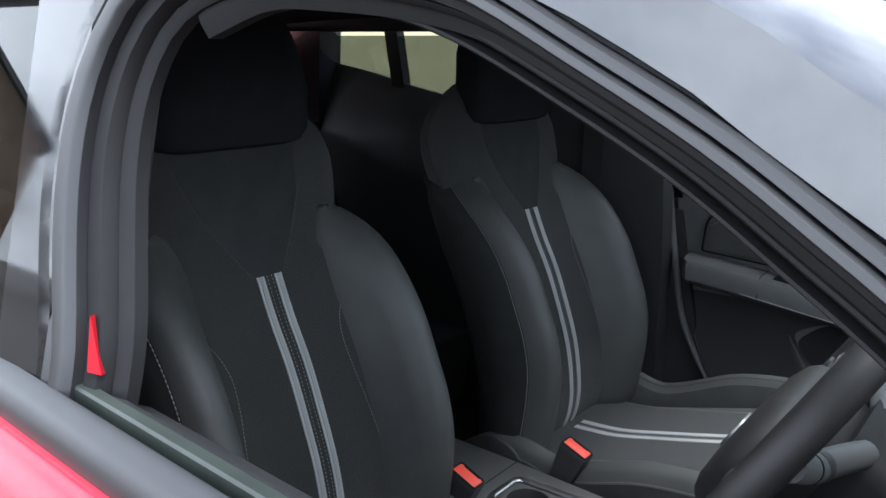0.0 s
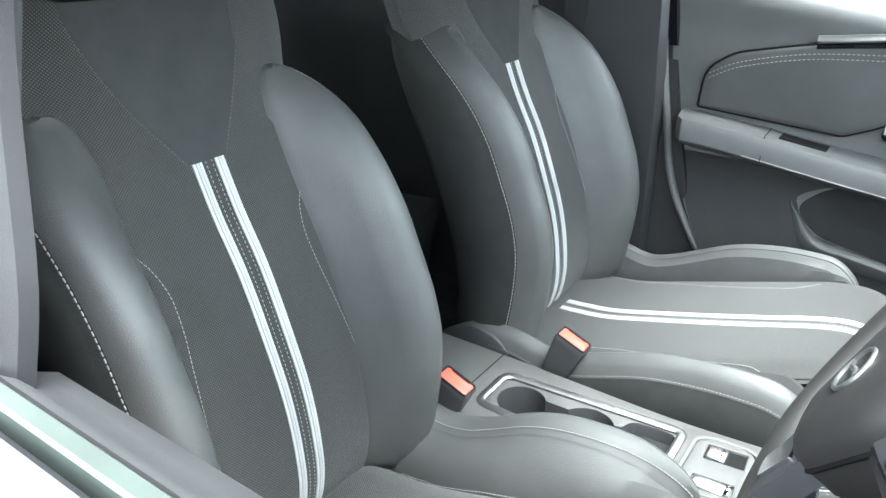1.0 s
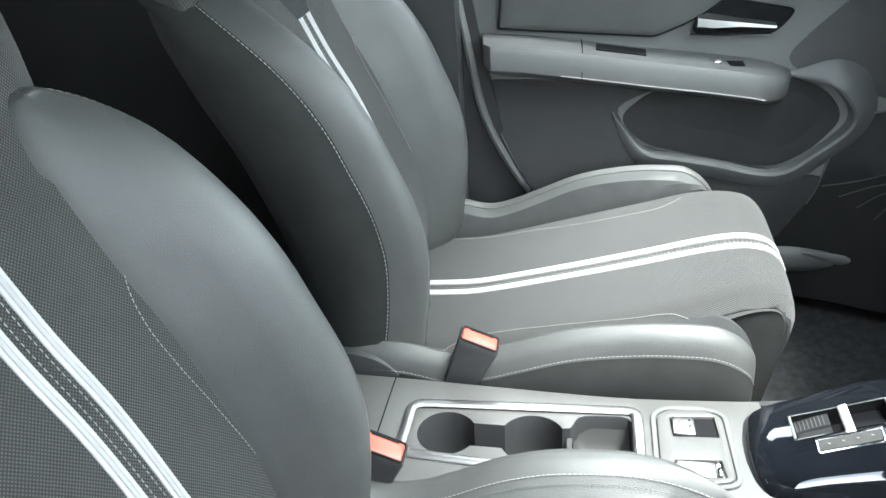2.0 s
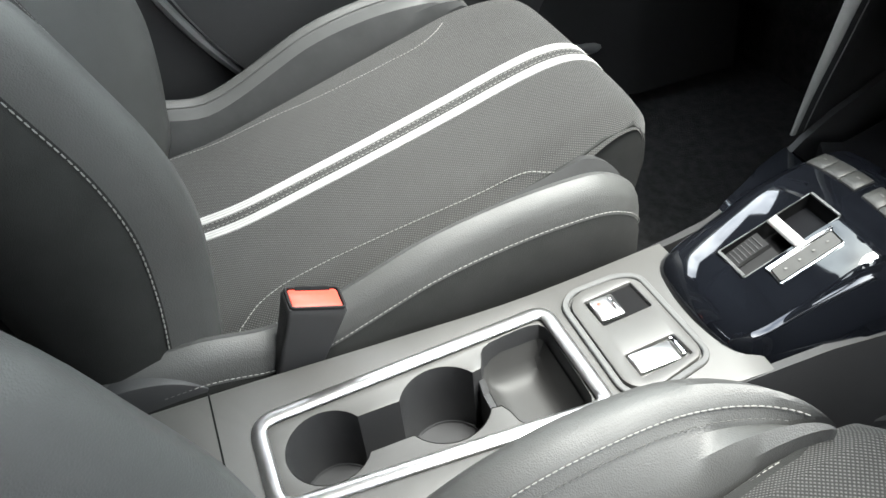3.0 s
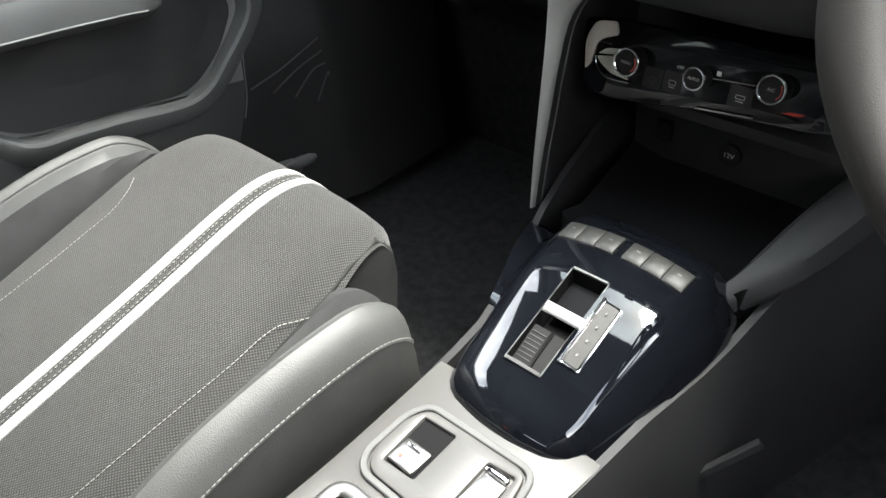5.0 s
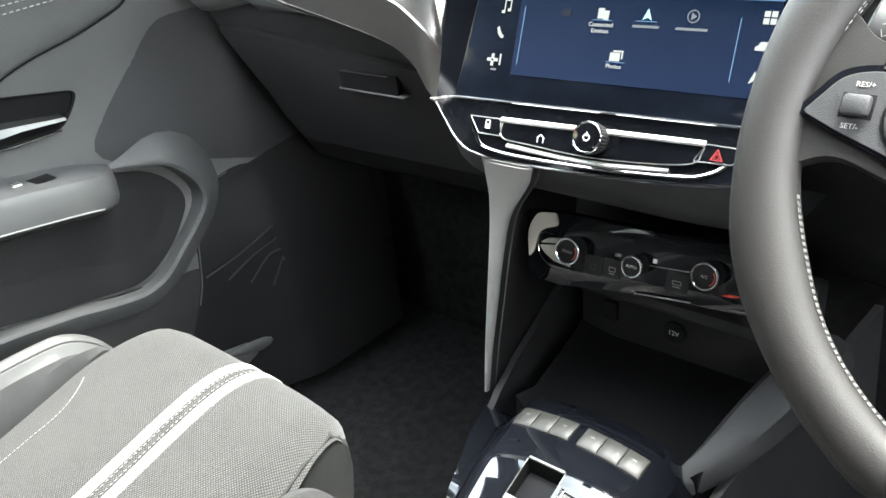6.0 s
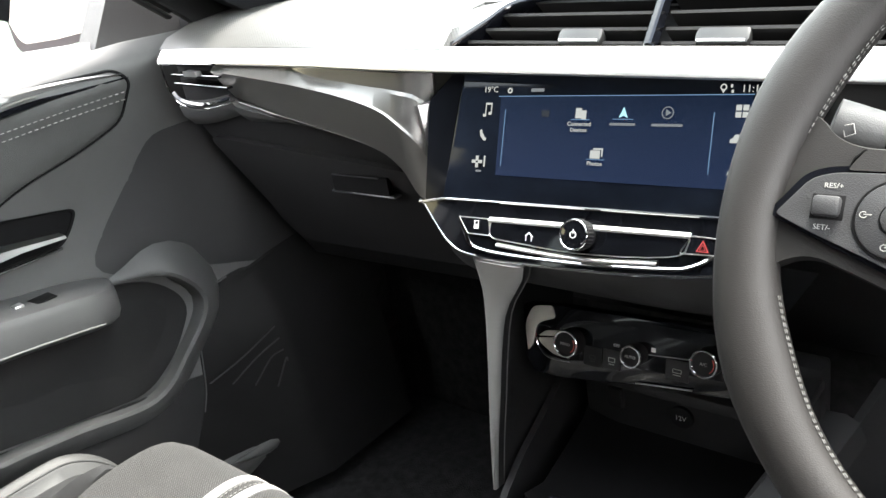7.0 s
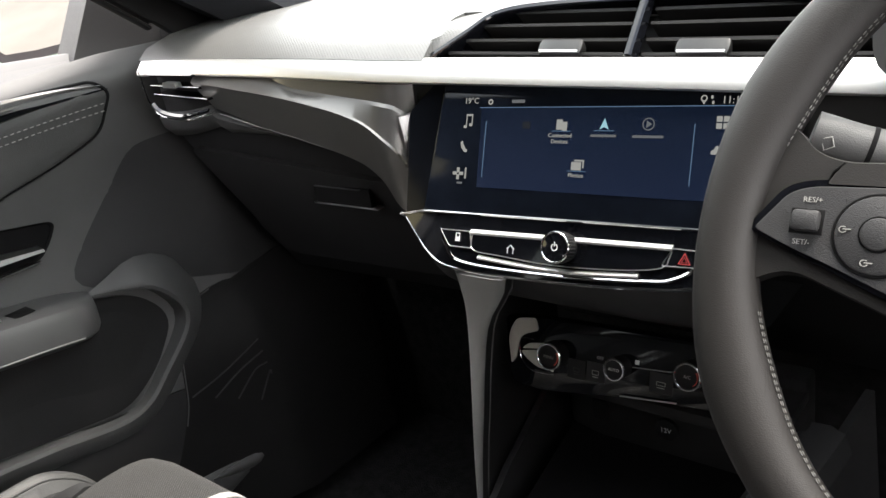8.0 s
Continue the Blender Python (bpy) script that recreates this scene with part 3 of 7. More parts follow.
# ---- seats ----
MID = [(-0.03, 0.487), (0.03, 0.488), (0.066, 0.491), (0.126, 0.499), (0.213, 0.522), (0.298, 0.546), (0.382, 0.571), (0.463, 0.596), (0.511, 0.606), (0.545, 0.603), (0.566, 0.588), (0.577, 0.562), (0.576, 0.53), (0.565, 0.48), (0.555, 0.42)]
RIDGE = [(-0.04, 0.545), (0.05, 0.550), (0.125, 0.538), (0.17, 0.552), (0.21, 0.570), (0.27, 0.597), (0.34, 0.614), (0.41, 0.620), (0.46, 0.617), (0.495, 0.607), (0.53, 0.59)]
BACK = [(0.47, 0.0), (0.50, 0.012), (0.55, 0.020), (0.60, 0.017), (0.67, 0.004), (0.745, -0.021), (0.82, -0.051), (0.88, -0.082), (0.94, -0.108), (1.0, -0.133), (1.06, -0.152), (1.10, -0.163), (1.15, -0.176), (1.20, -0.188)]
WING = [(0.47, 0.050), (0.50, 0.067), (0.55, 0.077), (0.62, 0.086), (0.68, 0.087), (0.74, 0.075), (0.80, 0.052), (0.853, 0.029), (0.907, -0.006), (0.953, -0.049), (0.99, -0.100), (1.015, -0.145)]


RIDGE_IN = [(-0.04, 0.545), (0.05, 0.547), (0.125, 0.535), (0.17, 0.546), (0.21, 0.560), (0.27, 0.581), (0.34, 0.594), (0.41, 0.599), (0.46, 0.597), (0.495, 0.590), (0.53, 0.578)]
HALF = [(-0.03, 0.178), (0.40, 0.180), (0.46, 0.176), (0.51, 0.163), (0.58, 0.150)]


def seat(at, MID=MID, RIDGE=RIDGE, RIDGE_IN=RIDGE_IN, HALF=HALF, END=0.443, TAPER=0.068, tip=0.20, inner_seam=False, skew=0.0, shift=0.0, seam_in=0.0235):
    rise = spline(MID, 60)
    rise = rise[: int(np.argmax(rise[:, 0]))]

    def cushion_z(y):
        return float(np.interp(y, rise[:, 0], rise[:, 1]))

    side_in = 1 if at[0] < 0 else -1

    def edge_drop(o):
        """The cloth falls off towards the console and runs nearly level into the outer bolster."""
        fall = 0.010 * abs(o) ** 4 + 0.012 * max(0, abs(o) - 0.9) / 0.1
        return fall if o * side_in > 0 or inner_seam else 0.2 * fall

    def stitched(x, y):
        """A place on the cushion's cloth, for its seams."""
        return (x, y, cushion_z(y) - edge_drop(x / along(HALF, y)) + 0.0010)

    top = thing("bucket_seat", "dark grey cloth sports seat with white double stripes", "car seat", "front seats", at=at)
    mid = spline(MID, 60)
    rows = []
    for k, (y, z) in enumerate(mid):
        d = mid[min(k + 1, 59)] - mid[max(k - 1, 0)]
        d = d / np.linalg.norm(d)
        n = np.array([-d[1], d[0]])
        half = along(HALF, y)
        row = []
        for o in np.linspace(-1, 1, 15):
            drop = edge_drop(o)
            row.append((o * half, y - n[0] * drop, z - n[1] * drop))
        for o in np.linspace(1, -1, 5):
            row.append((o * half, y - n[0] * 0.022, z - n[1] * 0.022))
        rows.append(row)
    cushion = part("seat_cushion", loft(rows, uv=True), CLOTH, top, "dark grey woven cloth")
    scale = MID[-1][0] / 0.555
    rows = []
    for z, front in ((0.36, 0.535), (0.42, 0.545), (0.48, 0.556), (0.53, 0.567), (0.555, 0.566), (0.575, 0.557), (0.587, 0.545)):
        front *= scale
        start = float(np.interp(z + 0.016, [q[1] for q in MID[4:9]], [q[0] for q in MID[4:9]]))
        ring = [(along(HALF, y) - 0.003, y) for y in np.linspace(max(0.36 * scale, min(start, front - 0.03)), front - 0.02, 6)]
        ring += [(ring[-1][0] - 0.004, front - 0.006), (ring[-1][0] - 0.014, front)]
        rows.append([(x, y, z) for x, y in ring] + [(-x, y, z) for x, y in ring[::-1]])
    part("cushion_core", loft(rows), SIDE_CLOTH, top, "dark ribbed cloth side of the cushion")
    for s in (-1, 1):
        rows, seam, seam2 = [], [], []
        for y in np.r_[np.linspace(-0.035, END, 34), END + TAPER * np.sin(np.linspace(0.12, math.pi / 2, 14))]:
            zr = along(RIDGE_IN if s > 0 else RIDGE, y)
            h0 = along(HALF, y) + 0.002
            zc = cushion_z(min(y, 0.5))
            e = min(1.0, max(0.0, (y - END) / TAPER))
            r = math.sqrt(max(0.0025, 1 - e * e))
            def o(v):
                v = v if v > 0.222 else 0.222 - (0.222 - v) * (0.222 - h0) / 0.070
                return s * (tip + (v - tip) * (0.40 + 0.60 * r if tip > 0.19 else r))
            low = 0.46 if tip > 0.19 else zc - 0.004
            zr = low + (zr - low) * (0.62 + 0.38 * r if tip > 0.19 else r ** 0.6)
            zi = min(zc - 0.004, zr - 0.004)
            rows.append([(o(0.152), y, 0.42), (o(0.152), y, zi - 0.03), (o(0.156), y, zi), (o(0.170), y, zi + 0.40 * (zr - zi)), (o(0.188), y, zr - 0.020), (o(0.200), y, zr - 0.0085), (o(0.2015), y, zr - 0.009), (o(0.211), y, zr - 0.002), (o(0.222), y, zr), (o(0.233), y, zr - 0.005), (o(0.240), y, zr - 0.016), (o(0.2435), y, zr - 0.032), (o(0.2440), y, zr - 0.036), (o(0.248), y, zr - 0.044), (o(0.250), y, zr - 0.09), (o(0.246), y, 0.40)])
            seam.append((o(0.2445), y, zr - 0.033))
            seam2.append((o(0.199), y, zr - 0.0075))
        bolster = part("side_bolster", loft(rows, mats=[0 if inner_seam else 2] * 4 + [0] * 8 + [1] * 4), [LEATHER, SIDE_CLOTH, KNIT], top, "smooth grey leatherette over a dark cloth side")
        if not inner_seam:
            part("piping", tube([(x + s * 0.004, y, z + 0.0012) for x, y, z in seam2[2:-4]], 0.0017, 8), LEATHER, bolster)
        part("stitching", stitches([(x + s * 0.0012, y, z + 0.002) for x, y, z in seam[3:]], 0.0040, 0.0014, 0.00036), THREAD, bolster, "pale seam")
        if inner_seam:
            part("stitching", stitches([(x, y, z + 0.0006) for x, y, z in seam2[3:-3]], 0.0040, 0.0012, 0.00042), THREAD, bolster, "pale twisted seam")
            part("stitching", stitches([(x - s * 0.0075, y, z - 0.0052) for x, y, z in seam2[3:-5]], 0.003, 0.002, 0.0004), GREY_THREAD, bolster)
        line = [(s * min(along(HALF, y) - 0.004, along([(0.05, 0.185), (0.084, 0.165), (0.11, 0.143), (0.138, 0.133), (0.169, 0.132), (0.232, 0.137), (0.295, 0.145), (0.357, 0.154), (0.41, 0.161), (0.43, 0.170), (0.45, 0.178)], y + (0.025 if inner_seam else 0.0))), y) for y in np.linspace(0.055, 0.445 if not inner_seam else 0.415, 60)]
        if s != side_in and not inner_seam:
            line = [(s * along([(0.05, 0.174), (0.10, 0.170), (0.172, 0.163), (0.2, 0.160), (0.25, 0.151), (0.30, 0.145), (0.36, 0.140), (0.414, 0.140), (0.43, 0.147), (0.447, 0.160)], y), y) for y in np.linspace(0.055, 0.447, 60)]
        part("stitching", stitches([stitched(x, y) for x, y in line], 0.0042, 0.0010, 0.0004), THREAD, cushion)
        part("stitching", stitches([(s * 0.0042 + skew * (y - 0.22), y, z + 0.0014) for y, z in spline(MID[1:12], 60)], 0.0036, 0.0022, 0.00034), THREAD, cushion)
        # white stripe on the cushion, three raised ribs to a band
        for w in (-0.0046, 0.0, 0.0046):
            part("white_stripe", strip([(s * 0.0150 + w + skew * (y - 0.22), y, z + 0.0006) for y, z in spline(MID[1:13], 60)], 0.0042, 0.0022, (0, -0.25, 1)), WHITE_BAND, cushion, "white ribbed stripe")
    # backrest
    levels = np.r_[np.linspace(0.47, 1.02, 40), np.linspace(1.035, 1.195, 14)]
    rows = []
    for z in levels:
        yc = along(BACK, z)
        half = along([(0.47, 0.175), (0.6, 0.185), (0.9, 0.195), (1.0, 0.208), (1.045, 0.220), (1.095, 0.220), (1.127, 0.203), (1.157, 0.168), (1.18, 0.130), (1.195, 0.09)], z)
        deep = along([(0.47, 0.10), (0.8, 0.11), (1.0, 0.09), (1.10, 0.075), (1.195, 0.045)], z)
        row = []
        for q in np.linspace(-1, 1, 17):
            dish = 0.012 * max(0, abs(q) - 0.5) ** 1 / 0.5 * (0.6 if z < 0.95 else -1.6)
            edge = 0.024 * max(0, abs(q) - 0.86) / 0.14
            row.append((q * half, yc + dish - edge, z))
        row += [(half * 1.0, yc - deep * 0.55, z), (half * 0.92, yc - deep, z), (-half * 0.92, yc - deep, z), (-half * 1.0, yc - deep * 0.55, z)]
        rows.append(row)
    back = part("backrest", loft(rows, uv=True), CLOTH, top, "dark grey woven cloth")
    for s in (-1, 1):
        rows, outer, inner = [], [], []
        back_seam = seam_in if s == side_in else 0.0375
        for z in np.r_[np.linspace(0.475, 0.96, 36), np.linspace(0.968, 1.0149, 14)]:
            yc, yw = along(BACK, z), along(WING, z)
            e = max(0.0, (z - 0.94) / 0.075)
            r = math.sqrt(max(0.0009, 1 - e * e))
            b = max(0.0, (0.53 - z) / 0.06)
            w = 0.232 - 0.012 * b
            yw = max(yw, yc + 0.002)
            def o(v):
                return s * (0.150 + (v - 0.150) * (0.10 + 0.90 * r))
            rows.append([(o(0.11), yc - 0.03, z), (o(0.116), yc - 0.001, z), (o(0.128), yc + 0.004 + 0.10 * (yw - yc), z), (o(0.150), yc + 0.62 * (yw - yc), z), (o(0.168), yw - 0.008, z), (o(0.186), yw, z), (o(0.201), yw - 0.003, z), (o(0.210), yw - 0.017, z), (o(0.218), yw - back_seam + 0.0035, z), (o(0.2185), yw - back_seam - 0.0005, z), (o(0.226), yw - back_seam - 0.008, z), (o(w), yw - back_seam - 0.045, z), (o(w - 0.006), min(yc - 0.07, yw - back_seam - 0.06), z), (o(w - 0.03), yc - 0.10, z), (o(0.13), yc - 0.10, z)])
            outer.append((o(0.2185), yw - back_seam, z))
            inner.append((o(0.117), yc + 0.001, z))
        wing = part("backrest_wing", loft(rows, mats=[0] * 8 + [1] * 7), [LEATHER, SIDE_CLOTH], top, "smooth grey leatherette side wing with a dark back", sharp=80)
        part("stitching", stitches([(x + s * 0.0006, y + 0.0012, z) for x, y, z in outer[2:-3]], 0.0050, 0.0016, 0.00060), THREAD, wing, "pale seam")
        seam = [(s * along([(0.5, 0.138), (0.62, 0.127), (0.68, 0.120), (0.752, 0.110), (0.80, 0.103), (0.835, 0.103), (0.872, 0.119), (0.895, 0.142), (0.915, 0.157)], z), 0.0, z) for z in np.linspace(0.5, 0.912, 60)]
        seam = [(x, along(BACK, z) + 0.012 * max(0.0, abs(x) / 0.19 - 0.5) * 1.2 + 0.0008, z) for x, y, z in seam]
        part("stitching", stitches(seam, 0.0042, 0.0012, 0.0003), THREAD, back)
        part("stitching", stitches([(s * 0.0042 + shift, along(BACK, z) + 0.0012, z) for z in np.linspace(0.5, 0.94, 60)], 0.0036, 0.0022, 0.00036), THREAD, back)
        for w in (-0.0046, 0.0, 0.0046):
            part("white_stripe", strip([(s * 0.0158 + shift + w, along(BACK, z) + 0.0006, z) for z in np.linspace(0.485, 0.940, 70)], 0.0040, 0.0018 if w else 0.0024, (0, 1, 0.2)), GREY_RIB if w else WHITE_BAND, back, "grey outer rib" if w else "white ribbed stripe")
    # smooth tongue of knit cloth between the stripes and the head restraint
    rows = []
    for z in np.linspace(0.937, 1.15, 30):
        h = along([(0.937, 0.028), (0.955, 0.040), (0.98, 0.058), (1.02, 0.082), (1.08, 0.108), (1.16, 0.125)], z)
        rows.append([(shift + q * h, along(BACK, z) + 0.0022 - 0.0024 * abs(q) ** 8 - 0.019 * max(0.0, abs(shift + q * h) / 0.21 - 0.5) * 2, z) for q in np.linspace(-1, 1, 13)])
    tongue = part("neck_panel", loft(rows, False, uv=True), KNIT, top, "smooth dark knit panel")
    for q in (0, -1):
        part("stitching", stitches([(row[q][0], row[q][1] + 0.0008, row[q][2]) for row in rows[:22]], 0.0036, 0.0016, 0.0003), GREY_THREAD, tongue)
    # head restraint
    rows = []
    for z, half, front, back in ((1.112, 0.10, -0.150, -0.20), (1.118, 0.122, -0.136, -0.214), (1.135, 0.132, -0.127, -0.222), (1.19, 0.134, -0.125, -0.230), (1.25, 0.126, -0.138, -0.234), (1.285, 0.114, -0.152, -0.230), (1.305, 0.088, -0.172, -0.215)):
        rows.append([(half * math.copysign(abs(math.cos(a)) ** 0.45, math.cos(a)), (front + back) / 2 + (front - back) / 2 * math.copysign(abs(math.sin(a)) ** 0.6, math.sin(a)), z) for a in np.linspace(0, 2 * math.pi, 28, endpoint=False)])
    part("head_restraint", loft(rows), BLACK_CLOTH, top, "dark padded head restraint")
    # base trim and rails
    part("seat_base", loft([[(-0.185, y, 0.27), (-0.165, y, 0.42), (0.165, y, 0.42), (0.185, y, 0.27)] for y in (-0.06, 0.2, 0.44)]), PLASTIC, top, "black plastic base")
    for s in (-1, 1):
        ring = [(-0.10, 0.50), (-0.03, 0.545), (0.02, 0.535), (0.055, 0.505), (0.05, 0.475), (-0.02, 0.44), (-0.10, 0.43)]
        part("recliner_cover", plate(rounded(ring, 0.02), (), 0.022, Matrix(((0, 0, s, s * 0.246), (1, 0, 0, 0), (0, 1, 0, 0), (0, 0, 0, 1))), 0.004), PLASTIC, top, "black recliner cover")
    return top


seat((-0.352, 0, 0), skew=0.04, seam_in=0.052)
NEAR = [(-0.04, 0.56), (0.03, 0.56), (0.09, 0.55), (0.13, 0.558), (0.16, 0.572), (0.21, 0.598), (0.26, 0.614), (0.30, 0.619), (0.34, 0.620), (0.38, 0.620), (0.42, 0.619), (0.45, 0.617), (0.48, 0.612)]
seat((0.352, 0, 0.003), [(y * 0.89, z + 0.004) for y, z in MID], NEAR, NEAR, [(-0.03, 0.152), (0.30, 0.153), (0.40, 0.160), (0.52, 0.158)], 0.328, 0.122, 0.150, True, shift=-0.009, seam_in=0.0235)
tag = thing("seat_tag", "small white cloth tag on the passenger seat", "tag")
part("tag_cloth", box((-0.555, -0.010, 0.514), (-0.552, -0.002, 0.527), 0.0008), PRINT, tag)

# body colour showing between the driver's window seals
edge = [Vector((0.7200, 0.1165, 1.024)), Vector((0.7315, 0.1245, 0.978)), Vector((0.7255, 0.1365, 0.976))]
part("painted_edge", loft([[p + Vector((0.0045, 0.003, 0.001)) for p in edge], [p - Vector((0.002, 0.001, 0)) for p in edge]]), material("red_shut_edge", (0.36, 0.008, 0.016), 0.7, vary=0.1, scale=12, spec=0.15), DOORS[1], "red painted shut edge")

# ---- centre console ----
CON = thing("centre_console", "grey centre console with cup holders and gear selector", "car console")
CX = 0.003
floor_line = [(-0.25, 0.50), (0.05, 0.517), (0.40, 0.522), (0.49, 0.525), (0.56, 0.53), (0.72, 0.54)]


def con_half(y):
    return along([(-0.25, 0.098), (0.05, 0.095), (0.2, 0.088), (0.35, 0.083), (0.48, 0.090), (0.60, 0.098), (0.69, 0.108), (0.74, 0.120), (0.80, 0.137), (0.95, 0.168)], y)


TRAY = rounded([(-0.040, 0.083), (0.041, 0.083), (0.060, 0.358), (-0.052, 0.356)], [0.014, 0.014, 0.012, 0.012])
# one opening: two cups joined by a slot, then an oblong bin
half_side = []
c1, r1, c2, r2, sl = 0.131, 0.0365, 0.236, 0.0405, 0.019
for a in np.linspace(-math.pi / 2, math.pi / 2 - math.asin(sl / r1), 16):
    half_side.append((r1 * math.cos(a), c1 + r1 * math.sin(a)))
for a in np.linspace(-math.pi / 2 + math.asin(sl / r2), math.pi / 2 - math.asin(0.021 / r2), 18):
    half_side.append((r2 * math.cos(a), c2 + r2 * math.sin(a)))
half_side += [(x, y + 0.0075 * min(1.0, max(0.0, (y - 0.318) / 0.024))) for x, y in [(0.0225, 0.2795), (0.0300, 0.2835), (0.0375, 0.2862), (0.0430, 0.2905), (0.0463, 0.298), (0.0480, 0.310), (0.0496, 0.326), (0.0496, 0.335), (0.0470, 0.342), (0.0410, 0.3455), (0.030, 0.3462)]]
OPENING = [(CX + x * (1.12 if y > 0.285 else 1.0), y) for x, y in half_side] + [(CX - x, y) for x, y in half_side[::-1][:-1]]
bm = bmesh.new()
outline = [(con_half(y), y) for y in np.linspace(-0.25, 0.512, 26)] + [(-con_half(y), y) for y in np.linspace(0.512, -0.25, 26)]
top_m = Matrix.Translation((0, 0, 0.5175))
part("console_top", plate(outline, [TRAY], 0.02, top_m, 0.005), CONSOLE, CON, "satin grey console top")
part("console_sides", loft([[(-con_half(y), y, along(floor_line, y) - 0.012), (con_half(y), y, along(floor_line, y) - 0.012), (con_half(y) + 0.006, y, 0.27), (-con_half(y) - 0.006, y, 0.27)] for y in np.linspace(-0.25, 0.08, 5)] ), PLASTIC, CON)
def flank(y):
    """The top of the console's side, up to the tray edge further ahead."""
    return along([(0.07, 0.507), (0.40, 0.512), (0.49, 0.515), (0.56, 0.52), (0.69, 0.528), (0.74, 0.560), (0.80, 0.585), (0.95, 0.635)], y)


def side_half(y, s):
    """Half the console's width: it flares under the selector on the passenger's side."""
    flare = along([(0.50, 0.080), (0.53, 0.0865), (0.58, 0.101), (0.63, 0.119), (0.67, 0.135), (0.705, 0.143), (0.74, 0.146), (0.80, 0.150), (0.95, 0.168)], y)
    return max(con_half(y), flare) if s < 0 else con_half(y)


for s in (-1, 1):
    part("console_side", loft([[(s * side_half(y, s), y, flank(y)), (s * (side_half(y, s) + 0.012), y, 0.44), (s * (side_half(y, s) + 0.022), y, 0.27), (s * (side_half(y, s) - 0.004), y, 0.27), (s * (side_half(y, s) - 0.008), y, flank(y))] for y in np.linspace(0.07, 0.95, 24)]), PLASTIC if s > 0 else FOOTWELL, CON, "black console side")
part("cup_tray", plate(TRAY, [OPENING], 0.003, Matrix.Translation((0, 0, 0.5155)), 0.0008), CONSOLE, CON)
rows = [[(x + (CX - x) * k * 0.06, y, z) for x, y in OPENING] for z, k in ((0.516, 0), (0.513, 0.3), (0.48, 0.6), (0.442, 1.0), (0.437, 1.6))]
cups = loft(rows, True, False)
cups.faces.new([v for v in cups.verts][-len(OPENING):])
part("cup_well", cups, PLASTIC, CON, "dark cup holders and bin")
part("well_divider", loft([[(CX - 0.022, y, 0.44), (CX - 0.022, y, 0.500), (CX - 0.012, y, 0.490), (CX + 0.012, y, 0.490), (CX + 0.022, y, 0.500), (CX + 0.022, y, 0.44)] for y in (0.2765, 0.2825)]), PLASTIC, CON)
rows = []
for v in np.linspace(-1, 1, 15):
    row = []
    for u in np.linspace(-1, 1, 17):
        z = 0.463 + 0.034 * max(abs(u) ** 6, abs(v) ** 5 if v > 0 else 0.7 * v ** 4)
        row.append((CX + (0.0540 if u > 0 else 0.0465) * u * (1 - 0.18 * max(0.0, -v) ** 6), 0.3180 + 0.0340 * v, z))
    rows.append(row + [(CX + 0.040, 0.3180 + 0.0335 * v, 0.44), (CX - 0.040, 0.3180 + 0.0335 * v, 0.44)])
part("bin_scoop", loft(rows), material("bin_liner", (0.028, 0.028, 0.0275), 0.6, vary=0.1, scale=8, bump=0.15, bump_scale=1500), CON, "smooth scooped bin floor")
for c, r in ((c1, r1), (c2, r2)):
    part("cup_ring", tube([(CX + (r - 0.004) * math.cos(a), c + (r - 0.004) * math.sin(a), 0.4385) for a in np.linspace(0, 2 * math.pi, 36, endpoint=False)], 0.0008, 6, closed=True), PLASTIC, CON)
rim = [(x, y, 0.5185) for x, y in rounded([(-0.044, 0.079), (0.045, 0.079), (0.064, 0.3625), (-0.056, 0.3605)], [0.018, 0.018, 0.014, 0.014], 8)]
part("tray_rim", strip(rim, 0.0140, 0.0064, closed=True, round_to=16), SATIN, CON, "satin silver rim round the cup holders")
part("rear_seam", box((-0.0945, 0.0455, 0.5168), (0.0945, 0.0472, 0.5179), 0), DARK, CON)

# parking brake panel
EPB = [(-0.047, 0.383), (0.056, 0.383), (0.068, 0.404), (0.053, 0.464), (-0.053, 0.460), (-0.062, 0.440), (-0.060, 0.398)]
H1 = rounded([(-0.0455, 0.3980), (-0.0120, 0.4000), (-0.0155, 0.4530), (-0.0505, 0.4505)], 0.002, 3)
H2 = rounded([(0.0260, 0.3990), (0.0530, 0.4000), (0.0485, 0.4540), (0.0225, 0.4510)], 0.002, 3)
ebm = Matrix.Translation((0, 0, 0.5225))
part("switch_panel", plate(rounded(EPB, 0.012), [H1, H2], 0.006, ebm, 0.002), CONSOLE, CON, "satin grey switch panel")
part("panel_border", strip([(x, y, 0.5195) for x, y in rounded([(x * 1.0 + (-0.004 if x < 0 else 0.004), y + (-0.004 if y < 0.42 else 0.004)) for x, y in EPB], 0.014)], 0.006, 0.004, closed=True), SOFT, CON)
part("switch_well", box((-0.0530, 0.395, 0.512), (-0.009, 0.456, 0.5184), 0), DARK, CON)
brake = thing("parking_brake_switch", "silver electric parking brake switch in the console", "switch")
part("switch_key", box((-0.0455, 0.401, 0.517), (-0.0165, 0.427, 0.5235), 0.003), SATIN, brake, "silver rocker")
part("switch_ridge", box((-0.0395, 0.4195, 0.5230), (-0.0235, 0.4225, 0.5262), 0.001), CHROME, brake)
part("warning_mark", disc(0.0018, 0.0006, Matrix.Translation((-0.0365, 0.409, 0.5241)), 14, 0), RED_BUTTON, brake, "small red mark")
key = thing("console_button", "flat silver push button in the console", "button")
part("button_cap", box((0.0265, 0.4010, 0.516), (0.0495, 0.4430, 0.5225), 0.002), SATIN, key)
